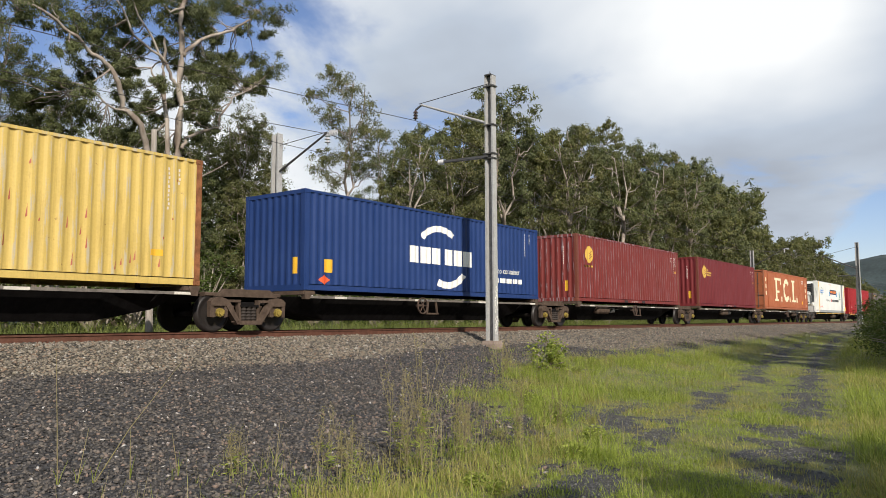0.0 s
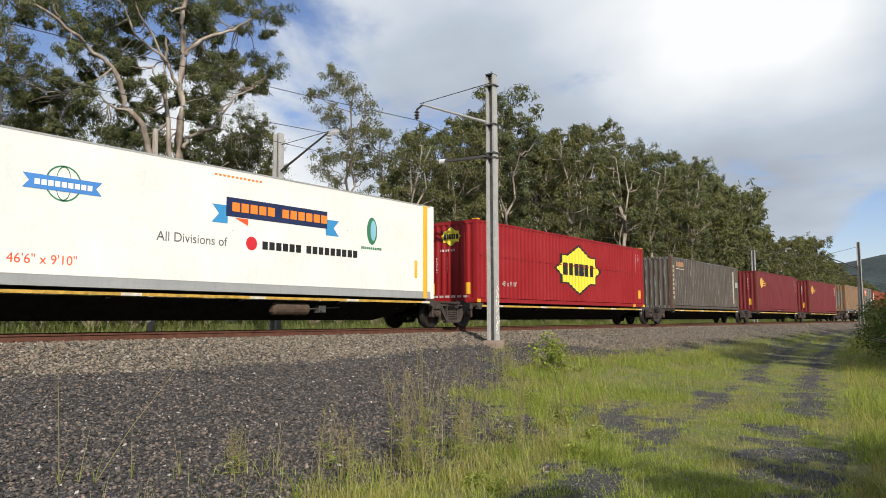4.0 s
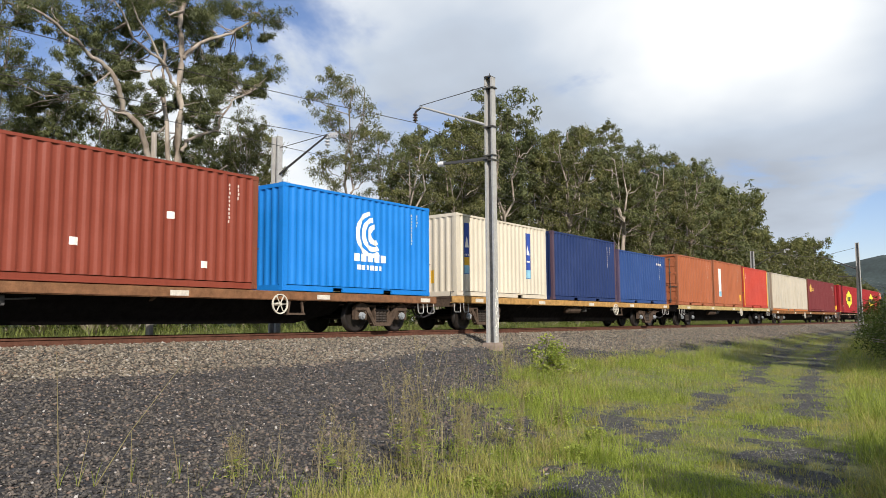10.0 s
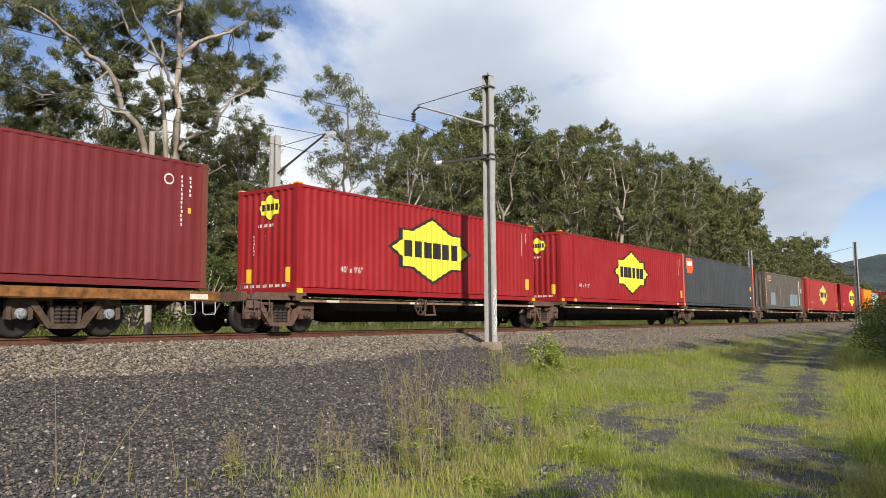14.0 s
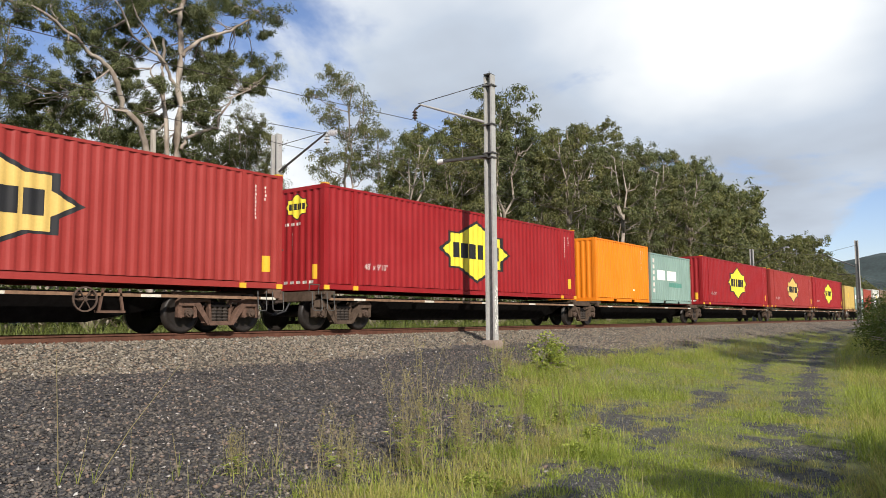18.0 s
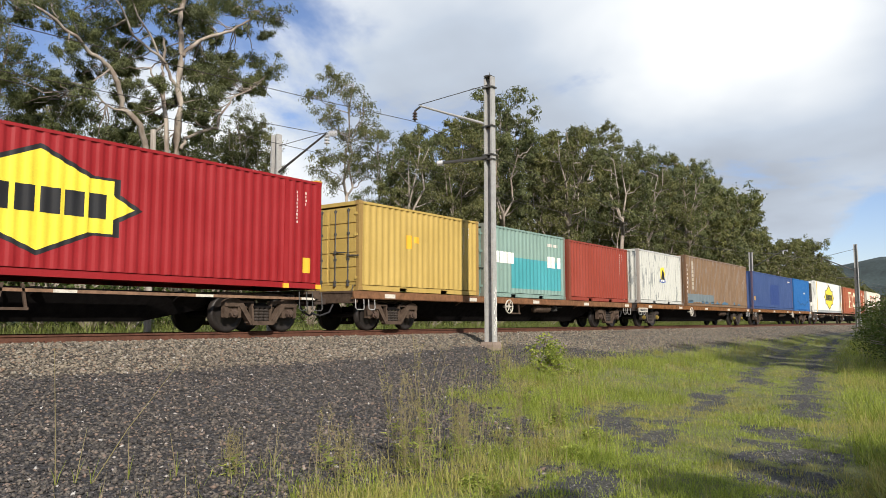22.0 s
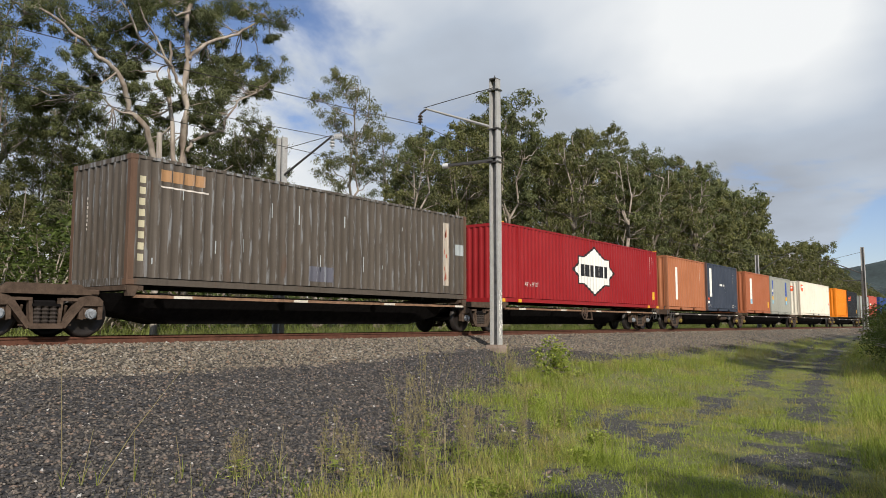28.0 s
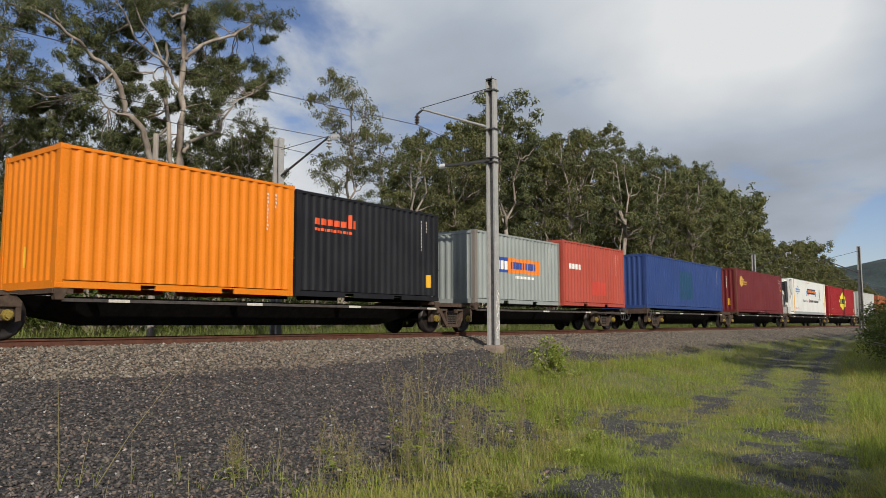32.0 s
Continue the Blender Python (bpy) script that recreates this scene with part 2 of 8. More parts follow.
def ground_material():
    """Soil, light ballast, dark gravel and turf, mixed by the sheet's own zones."""
    m, t, bsdf, _ = material("ground")
    c = obj_coord(t, shift=False)

    def zone(name):
        a = t.nodes.new("ShaderNodeAttribute")
        a.attribute_name = name
        return a.outputs["Fac"]

    def pebbles(scale, stops, dark):
        v = node(t, "ShaderNodeTexVoronoi", Scale=scale)
        wire(t, c, v.inputs["Vector"])
        sep = t.nodes.new("ShaderNodeSeparateColor")
        wire(t, v.outputs["Color"], sep.inputs[0])
        col = ramp(t, sep.outputs[0], stops)
        # cell rims multiplied darker: shade of the gaps between pebbles, put into the colour
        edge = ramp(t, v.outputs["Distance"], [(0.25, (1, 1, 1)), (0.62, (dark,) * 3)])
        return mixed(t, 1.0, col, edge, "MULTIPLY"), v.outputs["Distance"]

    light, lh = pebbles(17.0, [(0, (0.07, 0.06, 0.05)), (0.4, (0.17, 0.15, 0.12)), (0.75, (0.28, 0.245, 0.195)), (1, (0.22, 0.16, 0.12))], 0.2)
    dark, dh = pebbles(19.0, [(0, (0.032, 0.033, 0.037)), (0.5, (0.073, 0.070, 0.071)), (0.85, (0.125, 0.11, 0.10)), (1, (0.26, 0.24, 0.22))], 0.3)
    fine = noise_at(t, c, 28.0, 6.0, 0.7)
    big = noise_at(t, c, 1.3, 5.0, 0.6)
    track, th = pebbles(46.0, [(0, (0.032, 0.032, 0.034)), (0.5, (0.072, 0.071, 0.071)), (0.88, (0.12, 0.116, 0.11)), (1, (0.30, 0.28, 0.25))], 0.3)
    track = mixed(t, ramp(t, big, [(0.4, (0, 0, 0)), (0.65, (0.5,) * 3)]), track, (0.10, 0.095, 0.06))
    ragged = maths(t, "MULTIPLY", maths(t, "SUBTRACT", noise_at(t, c, 5.0, 6.0, 0.7), 0.5), 1.5)

    def frayed(name):
        return ramp(t, maths(t, "ADD", zone(name), ragged), [(0.38, (0, 0, 0)), (0.62, (1, 1, 1))])

    soil = mixed(t, ramp(t, fine, [(0.35, (0, 0, 0)), (0.65, (1, 1, 1))]), (0.06, 0.065, 0.025), (0.14, 0.13, 0.06))
    turf = mixed(t, ramp(t, big, [(0.35, (0, 0, 0)), (0.65, (1, 1, 1))]), (0.13, 0.16, 0.038), (0.23, 0.225, 0.07))
    soil = mixed(t, 0.5, soil, turf)
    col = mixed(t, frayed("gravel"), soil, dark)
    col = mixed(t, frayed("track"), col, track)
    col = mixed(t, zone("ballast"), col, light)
    wire(t, col, bsdf.inputs["Base Color"])
    bsdf.inputs["Roughness"].default_value = 0.92
    h = maths(t, "ADD", maths(t, "MULTIPLY", lh, -0.6), fine)
    bump(t, bsdf, h, 0.8, 0.03)
    return m


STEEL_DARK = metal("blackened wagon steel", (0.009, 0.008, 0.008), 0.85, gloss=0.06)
STEEL_BROWN = metal("brown dusted steel", (0.088, 0.062, 0.046), 0.85, gloss=0.12)
CAST = metal("cast steel with brake dust", (0.058, 0.042, 0.034), 0.8)
WHEEL = metal("wheel steel", (0.022, 0.018, 0.016), 0.45, 0.3)
RUST_RAIL = metal("rusty rail steel", (0.105, 0.044, 0.027), 0.8, 0.3)
GALV = metal("galvanised mast steel", (0.42, 0.415, 0.40), 0.6, 0.14, 0.12, 3.0)
GALV_DARK = metal("weathered galvanised fitting", (0.10, 0.098, 0.095), 0.6, 0.25, 0.3)
CONCRETE = metal("weathered concrete", (0.27, 0.21, 0.17), 0.9, 0.2)
PORCELAIN = metal("brown glazed insulator", (0.07, 0.045, 0.035), 0.25, 0.1)
PORCELAIN_WHITE = metal("grey glazed insulator", (0.5, 0.5, 0.5), 0.25, 0.1)
WIRE = metal("overhead wire copper", (0.05, 0.045, 0.04), 0.5, 0.1)
YELLOW = paint("yellow enamel", (0.72, 0.40, 0.03), 0.4)
WHITE = paint("white enamel", (0.78, 0.76, 0.70), 0.35)
REFLECT = metal("dusty white reflector strip", (0.62, 0.58, 0.50), 0.6, 0.18)
BLACK = paint("black enamel", (0.016, 0.016, 0.018), 0.3)
CAP_YELLOW = metal("yellow bearing cap", (0.26, 0.19, 0.04), 0.6, 0.5)
CAP_GREY = metal("grey bearing cap", (0.26, 0.28, 0.30), 0.5)
SPRING = metal("dark coil spring steel", (0.035, 0.027, 0.022), 0.7)
CAP_BROWN = metal("brown bearing cap", (0.09, 0.06, 0.045), 0.7)
TIMBER = bark_material("grey weathered timber", (0.42, 0.38, 0.33), (0.24, 0.205, 0.17))
BARK = bark_material("smooth gum bark", (0.38, 0.33, 0.275), (0.21, 0.165, 0.13))
BARK_GREY = bark_material("grey gum bark", (0.40, 0.35, 0.29), (0.17, 0.13, 0.10))
LEAF_A = leaf_material("grey-green gum leaves", (0.042, 0.052, 0.027), (0.192, 0.202, 0.104), 0.36, True)
LEAF_B = leaf_material("olive gum leaves", (0.046, 0.051, 0.024), (0.212, 0.206, 0.096), 0.36, True)
LEAF_C = leaf_material("dark understorey leaves", (0.032, 0.048, 0.014), (0.105, 0.135, 0.036), 0.3)
GRASS = leaf_material("fresh grass", (0.098, 0.142, 0.026), (0.41, 0.445, 0.108), 0.45)
LEAF_LINE = leaf_material("rank lineside grass", (0.07, 0.095, 0.026), (0.28, 0.30, 0.10), 0.4)
GRASS_DRY = leaf_material("seeding grass", (0.16, 0.148, 0.050), (0.48, 0.415, 0.165), 0.4)
STRAW = leaf_material("pale straw stalks", (0.14, 0.115, 0.060), (0.34, 0.285, 0.165), 0.25)
BALLAST = stone_material("light ballast stone", [(0, (0.050, 0.044, 0.036)), (0.35, (0.165, 0.142, 0.110)), (0.7, (0.285, 0.248, 0.190)), (0.92, (0.20, 0.135, 0.092)), (1, (0.42, 0.40, 0.35))])
PATH_STONE = stone_material("fine grey path stone", [(0, (0.045, 0.045, 0.047)), (0.6, (0.10, 0.10, 0.10)), (1, (0.26, 0.25, 0.23))])
BASALT = stone_material("dark basalt stone", [(0, (0.024, 0.022, 0.022)), (0.45, (0.068, 0.061, 0.055)), (0.85, (0.155, 0.132, 0.110)), (0.975, (0.22, 0.155, 0.120)), (1, (0.48, 0.46, 0.43))])
GROUND = ground_material()

# ---- mesh helpers ----
class Shape:
    """Gathers boxes, tubes and prisms into one mesh."""

    def __init__(self):
        self.v, self.f = [], []

    def add(self, verts, faces):
        n = len(self.v)
        self.v += [tuple(p) for p in verts]
        self.f += [tuple(n + i for i in q) for q in faces]
        return self

    def box(self, x0, x1, y0, y1, z0, z1, c=0.0):
        """A box; c chamfers its upright and lengthwise edges."""
        if c <= 0:
            return self.add([(x, y, z) for x in (x0, x1) for y in (y0, y1) for z in (z0, z1)],
                            [(0, 1, 3, 2), (4, 6, 7, 5), (0, 4, 5, 1), (2, 3, 7, 6), (0, 2, 6, 4), (1, 5, 7, 3)])
        ring = [(y0 + c, z0), (y1 - c, z0), (y1, z0 + c), (y1, z1 - c), (y1 - c, z1), (y0 + c, z1), (y0, z1 - c), (y0, z0 + c)]
        return self.loft([[(x0, y, z) for y, z in ring], [(x1, y, z) for y, z in ring]])

    def loft(self, rings, caps=True):
        n, k = len(self.v), len(rings[0])
        for r in rings:
            self.v += [tuple(p) for p in r]
        for j in range(len(rings) - 1):
            for i in range(k):
                a, b = n + j * k + i, n + j * k + (i + 1) % k
                self.f.append((a, b, b + k, a + k))
        if caps:
            self.f.append(tuple(n + i for i in reversed(range(k))))
            self.f.append(tuple(n + (len(rings) - 1) * k + i for i in range(k)))
        return self

    def tube(self, a, b, r, r2=None, k=8):
        a, b = Vector(a), Vector(b)
        q = (b - a).to_track_quat("Z", "Y")
        ring = [q @ Vector((math.cos(2 * math.pi * i / k), math.sin(2 * math.pi * i / k), 0)) for i in range(k)]
        return self.loft([[a + p * r for p in ring], [b + p * (r if r2 is None else r2) for p in ring]])

    def pipe(self, pts, radii, k=6):
        """A bent tapered limb through the points."""
        pts = [Vector(p) for p in pts]
        rings = []
        for i, p in enumerate(pts):
            d = (pts[min(i + 1, len(pts) - 1)] - pts[max(i - 1, 0)]).normalized()
            q = d.to_track_quat("Z", "Y")
            rings.append([p + q @ Vector((math.cos(2 * math.pi * j / k), math.sin(2 * math.pi * j / k), 0)) * radii[i] for j in range(k)])
        return self.loft(rings)

    def bar(self, a, b, w, h):
        """A straight bar of rectangular section."""
        a, b = Vector(a), Vector(b)
        q = (b - a).to_track_quat("Z", "Y")
        ring = [q @ Vector(p) for p in ((-w / 2, -h / 2, 0), (w / 2, -h / 2, 0), (w / 2, h / 2, 0), (-w / 2, h / 2, 0))]
        return self.loft([[a + p for p in ring], [b + p for p in ring]])

    def plate_y(self, outline, y0, y1):
        """An outline in x, z given thickness along y."""
        return self.loft([[(x, y0, z) for x, z in outline], [(x, y1, z) for x, z in outline]])

    def disc(self, cx, y0, y1, cz, r, k=20):
        return self.plate_y([(cx + r * math.cos(2 * math.pi * i / k), cz + r * math.sin(2 * math.pi * i / k)) for i in range(k)], y0, y1)

    def ring_y(self, cx, y0, y1, cz, r0, r1, k=20):
        """A flat annulus facing along y."""
        a = [2 * math.pi * i / k for i in range(k)]
        rs = [[(cx + r * math.cos(t), y, cz + r * math.sin(t)) for t in a] for r, y in ((r0, y0), (r1, y0), (r1, y1), (r0, y1))]
        return self.loft(rs + [rs[0]], caps=False)

    def mesh(self, name, smooth=False):
        me = bpy.data.meshes.new(name)
        me.from_pydata(self.v, [], self.f)
        if smooth:
            me.shade_smooth()
        me.validate()
        return me


def raw_mesh(name, verts, faces):
    """A mesh straight from arrays; faces all of one count of corners."""
    me = bpy.data.meshes.new(name)
    nv, nf, k = len(verts), len(faces), faces.shape[1]
    me.vertices.add(nv)
    me.vertices.foreach_set("co", np.asarray(verts, np.float32).ravel())
    me.loops.add(nf * k)
    me.loops.foreach_set("vertex_index", np.asarray(faces, np.int32).ravel())
    me.polygons.add(nf)
    me.polygons.foreach_set("loop_start", np.arange(0, nf * k, k, dtype=np.int32))
    me.update(calc_edges=True)
    return me


def part(name, me, mat, parent=None, label="", at=None):
    """Links a mesh (or Shape) as one object with its own material slot."""
    if isinstance(me, Shape):
        me = me.mesh(name)
    if not me.materials:
        me.materials.append(None)
    ob = new(name, me)
    ob.material_slots[0].link = "OBJECT"
    ob.material_slots[0].material = mat
    if parent:
        ob.parent = parent
    if at is not None:
        ob.matrix_basis = at
    if label:
        tagged(ob, label)
    return ob


# ---- the lie of the land ----
RAIL_Y = 16.05
PROFILE_Y = (-3000, -60, -8, 0, 5, 8, 10.4, 12.6, 13.6, 14.55, 15.0, 17.1, 17.6, 18.6, 20, 24, 40, 90, 400, 3000)
PROFILE_Z = (-2, -1.6, -1.42, -1.38, -1.36, -1.26, -1.02, -0.63, -0.40, -0.20, -0.165, -0.165, -0.22, -0.42, -0.35, -0.15, 0.3, 0.6, 0, -2)


def wob(x, y, s, k=0.0):
    return noise.noise(Vector((x * s, y * s, k)))


def gz(x, y):
    z = float(np.interp(y, PROFILE_Y, PROFILE_Z))
    amp = 0.0 if 14.4 < y < 17.4 else 0.05
    return z + amp * (wob(x, y, 0.35) + 0.4 * wob(x, y, 1.3, 4))


def ballast_edge(x):
    return float(np.interp(x, (0, 8, 13, 16, 18.5, 22, 25, 30, 60, 100), (12.75, 12.6, 12.5, 12.85, 13.25, 13.1, 11.6, 11.3, 11.8, 13))) + 0.22 * wob(x, 0, 0.9) + 0.12 * wob(x, 3, 3.1)


def grass_edge(x):
    return float(np.interp(x, (0, 3, 5.5, 7, 9, 10.5, 12, 15, 19, 22, 26, 40, 60, 100), (5.0, 5.2, 5.3, 5.4, 5.7, 7.2, 8.2, 9.5, 11.4, 11.2, 10.6, 11.2, 11.6, 12.6))) + 0.5 * wob(x, 9, 0.6)


RUT_R = ((4, 7.6, 10.5, 19, 32, 60, 90), (0.9, 1.75, 2.4, 3.9, 6.3, 10.2, 12.5))
RUT_L = ((4, 6.4, 9.0, 15.4, 31, 59, 90), (3.6, 3.72, 3.85, 5.0, 7.7, 11.4, 13.2))


def rut(x, y):
    """How far a spot is worn bare by wheels, 0 to 1."""
    r = 0.0
    frayed = 0.55 * wob(x, y, 1.1, 5) + 0.55 * wob(x, y, 2.7, 6) + 0.35 * wob(x, y, 6.0, 8)
    for (xs, ys), half, cut in ((RUT_R, 0.46, 0.62), (RUT_L, 0.36, 0.26)):
        d = abs(y - float(np.interp(x, xs, ys))) / half
        r = max(r, min(1, max(0, 1.15 - d + 1.6 * frayed)) * min(1, max(0, 0.7 + 1.9 * wob(x, y, 0.42, 2) + cut)))
    # bare patches, each longer away from the viewer: centre, half length, half width
    for cx, cy, rx, ry in ((10.2, 6.55, 1.9, 0.55), (12.1, 5.55, 2.0, 0.75), (7.2, 3.72, 0.9, 0.5), (15.7, 5.08, 1.6, 0.42), (22.4, 6.0, 4.0, 0.5), (37.5, 8.9, 8.0, 0.6), (20.4, 4.1, 3.0, 0.40), (10.0, 2.35, 2.8, 0.55), (9.6, 3.93, 0.8, 0.22), (8.3, 2.0, 1.5, 0.5)):
        k = math.hypot(cx, cy)
        u, v = ((x - cx) * cx + (y - cy) * cy) / k, ((y - cy) * cx - (x - cx) * cy) / k
        d = math.hypot(u / rx, v / ry)
        r = max(r, min(1, max(0, (1.0 - d) * 1.5 + 0.15 + 2.3 * frayed + 0.9 * wob(x, y, 0.8, 31))) * min(1, max(0, 4.0 - 2 * d)))
    return r


def cover(x, y):
    """How thick the grass stands, 0 to 1."""
    e = grass_edge(x)
    g = min(1, max(0, (e - y) / 1.3 + 0.42 + 0.9 * wob(x, y, 0.55, 11) + 0.55 * wob(x, y, 1.7, 12)))
    return g * (1 - 0.95 * min(1, max(0, rut(x, y) * 1.3 - 0.2 + 0.5 * wob(x, y, 2.6, 14))))


def steps(*runs):
    out = []
    for a, b, n in runs:
        out += list(np.linspace(a, b, n, endpoint=False))
    return out + [runs[-1][1]]


def build_ground():
    xs = steps((-3000, -200, 8), (-200, -20, 12), (-20, 2, 14), (2, 30, 190), (30, 70, 90), (70, 160, 45), (160, 500, 24), (500, 3500, 12))
    ys = steps((-3000, -80, 8), (-80, -8, 10), (-8, 0, 16), (0, 14.6, 104), (14.6, 19, 14), (19, 45, 26), (45, 150, 12), (150, 3000, 10))
    verts = np.array([(x, y, gz(x, y)) for y in ys for x in xs])
    nx, ny = len(xs), len(ys)
    i = np.arange(nx - 1)[None] + nx * np.arange(ny - 1)[:, None]
    faces = np.stack([i, i + 1, i + nx + 1, i + nx], -1).reshape(-1, 4)
    me = raw_mesh("ground", verts, faces)
    me.shade_smooth()
    zones = {"ballast": [], "gravel": [], "track": []}
    for x, y, z in verts:
        near = -20 < x < 200
        b = min(1, max(0, (y - ballast_edge(x)) / 0.16 + 0.5)) if near else (1.0 if y > 12.5 else 0.0)
        if y > 17.9:
            b = max(0, 1 - (y - 17.9) / 0.5)
        g = min(1, max(0, (y - grass_edge(x)) / 0.8 + 0.55)) if y < 17 else 0.0
        zones["ballast"].append(b)
        zones["gravel"].append(max(g, 0.75 * (1 - cover(x, y)) if near and 2.5 < y < 14 else 0))
        zones["track"].append(rut(x, y) if near and -2 < y < 14 else 0)
    for name, vals in zones.items():
        me.attributes.new(name, "FLOAT", "POINT").data.foreach_set("value", np.array(vals, np.float32))
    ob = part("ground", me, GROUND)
    return tagged(ob, "grassy verge with dark gravel bank and pale ballast shoulder", "ground", kind="structure")


build_ground()


def scatter_stones(name, label, mat, spots, size):
    """Angular stones, each an eight-sided lump of its own, joined."""
    rng = np.random.default_rng(len(spots))
    base = np.array([(1, 0, 0), (-1, 0, 0), (0, 1, 0), (0, -1, 0), (0, 0, 1), (0, 0, -1)], float)
    tri = np.array([(0, 2, 4), (2, 1, 4), (1, 3, 4), (3, 0, 4), (2, 0, 5), (1, 2, 5), (3, 1, 5), (0, 3, 5)])
    n = len(spots)
    v = base[None] * rng.uniform(0.55, 1.15, (n, 6, 1)) * (rng.uniform(size[0], size[1], (n, 1, 1)) * rng.uniform(0.55, 1.25, (n, 1, 3)) * np.array([1.15, 1.0, 0.7]))
    v += rng.normal(0, 0.12, v.shape) * size[0]
    a, b = rng.uniform(0, 6.28, n), rng.uniform(-0.9, 0.9, n)
    ca, sa, cb, sb = np.cos(a)[:, None], np.sin(a)[:, None], np.cos(b)[:, None], np.sin(b)[:, None]
    x, y, z = v[..., 0], v[..., 1], v[..., 2]
    y, z = y * cb - z * sb, y * sb + z * cb
    x, y = x * ca - y * sa, x * sa + y * ca
    v = np.stack([x, y, z], -1) + np.asarray(spots)[:, None]
    me = raw_mesh(name, v.reshape(-1, 3), (tri[None] + 6 * np.arange(n)[:, None, None]).reshape(-1, 3))
    return tagged(part(name, me, mat), label, "gravel", kind="stuff")


def build_stones():
    rng = random.Random(3)
    light, dark, fine = [], [], []
    for x0, x1, per in ((2.5, 14, 330), (14, 26, 240), (26, 50, 110), (50, 90, 40)):
        for _ in range(int((x1 - x0) * 4.0 * per)):
            x, y = rng.uniform(x0, x1), rng.uniform(11.0, 15.15)
            if y > ballast_edge(x) + rng.gauss(0, 0.10):
                light.append((x, y, gz(x, y) + rng.uniform(-0.012, 0.018)))
    for _ in range(2500):
        x, y = rng.uniform(6, 40), rng.uniform(15.6, 16.6)
        light.append((x, y, gz(x, y) + 0.005))
    for x0, x1, per in ((2.5, 8, 430), (8, 14, 340), (14, 24, 190)):
        for _ in range(int((x1 - x0) * 13.0 * per)):
            x, y = rng.uniform(x0, x1), rng.uniform(0.4, 13.4)
            if ballast_edge(x) + rng.gauss(0, 0.10) > y and rng.random() > 1.25 * cover(x, y):
                if y > grass_edge(x) - 1.2 + rng.uniform(-0.4, 0.4):
                    dark.append((x, y, gz(x, y) + rng.uniform(-0.012, 0.016)))
                elif rng.random() < 0.8:
                    fine.append((x, y, gz(x, y) + rng.uniform(-0.006, 0.004)))
    scatter_stones("ballast_stones", "pale brown and grey crushed ballast stones beside the rails", BALLAST, light, (0.030, 0.056))
    scatter_stones("path_gravel", "fine grey gravel worn into the wheel tracks", PATH_STONE, fine, (0.010, 0.024))
    scatter_stones("gravel_stones", "dark blue-grey crushed basalt on the bank", BASALT, dark, (0.022, 0.044))


build_stones()


# ---- the line ----
def build_track():
    prof = [(-0.07, -0.17), (0.07, -0.17), (0.07, -0.155), (0.012, -0.135), (0.010, -0.045), (0.034, -0.034), (0.034, -0.006), (0.026, 0.0), (-0.026, 0.0), (-0.034, -0.006), (-0.034, -0.034), (-0.010, -0.045), (-0.012, -0.135), (-0.07, -0.155)]
    for y in (RAIL_Y - 0.7525, RAIL_Y + 0.7525):
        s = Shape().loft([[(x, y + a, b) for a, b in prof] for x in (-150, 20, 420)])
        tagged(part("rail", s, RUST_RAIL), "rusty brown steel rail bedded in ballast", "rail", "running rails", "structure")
    sl = Shape().loft([[(x, y, z) for x, z in ((-0.12, -0.33), (0.12, -0.33), (0.10, -0.158), (-0.10, -0.158))] for y in (-1.25, 1.25)]).mesh("sleeper")
    for i in range(220):
        ob = part("sleeper", sl, CONCRETE, at=pose(-12 + 0.62 * i, RAIL_Y, -0.004))
        tagged(ob, "grey concrete sleeper sunk in ballast", "sleeper", "sleepers of the line", "structure")
    clip = Shape().box(-0.05, 0.05, -0.045, 0.045, 0, 0.03).tube((-0.04, -0.05, 0.035), (0.04, 0.05, 0.04), 0.012, k=5).mesh("rail_clip")
    for i in range(90):
        tagged(part("rail_clip", clip, RUST_RAIL, at=pose(-12 + 0.62 * (i + 19), RAIL_Y - 0.865, -0.165)), "rusty spring clip at the rail foot", "rail clip", "rail clips")


build_track()


# ---- masts and overhead wires ----
# web toned darker than the flanges: groove shade put into its colour
WEB = metal("dulled mast web", (0.21, 0.205, 0.20), 0.7)
def insulator(parent, a, b, mat=PORCELAIN):
    a, b = Vector(a), Vector(b)
    s = Shape().tube(a, b, 0.025)
    for k in range(3):
        m = a.lerp(b, 0.25 + 0.25 * k)
        d = (b - a).normalized() * 0.028
        s.tube(m - d, m + d, 0.05, 0.095, 12)
    part("insulator", s, mat, parent, "glazed ribbed insulator")


def h_mast(x, y, z0, z1, w, label, group="masts"):
    """A rolled steel column with two flanges and a sunk web on a concrete footing."""
    e = tagged(new("overhead_line_mast"), label, "mast", group)
    e.matrix_basis = pose(x, y, z0)
    h = z1 - z0
    for s in (-1, 1):
        part("flange", Shape().loft([[(a, s * w * k / 2 + b, z) for a, b in ((-0.105, -0.03), (0.105, -0.03), (0.105, 0.03), (-0.105, 0.03))] for z, k in ((0, 1.0), (h, 0.86))]), GALV, e)
    part("web", Shape().box(0.03, 0.054, -w * 0.38, w * 0.38, 0.0, h - 0.02), WEB, e)
    part("footing", Shape().loft([[(sx * r, sy * r, z) for sx, sy in ((-1, -1), (1, -1), (1, 1), (-1, 1))] for z, r in ((-0.7, 0.25), (-0.02, 0.24), (0.07, 0.21))]), CONCRETE, e)
    return e


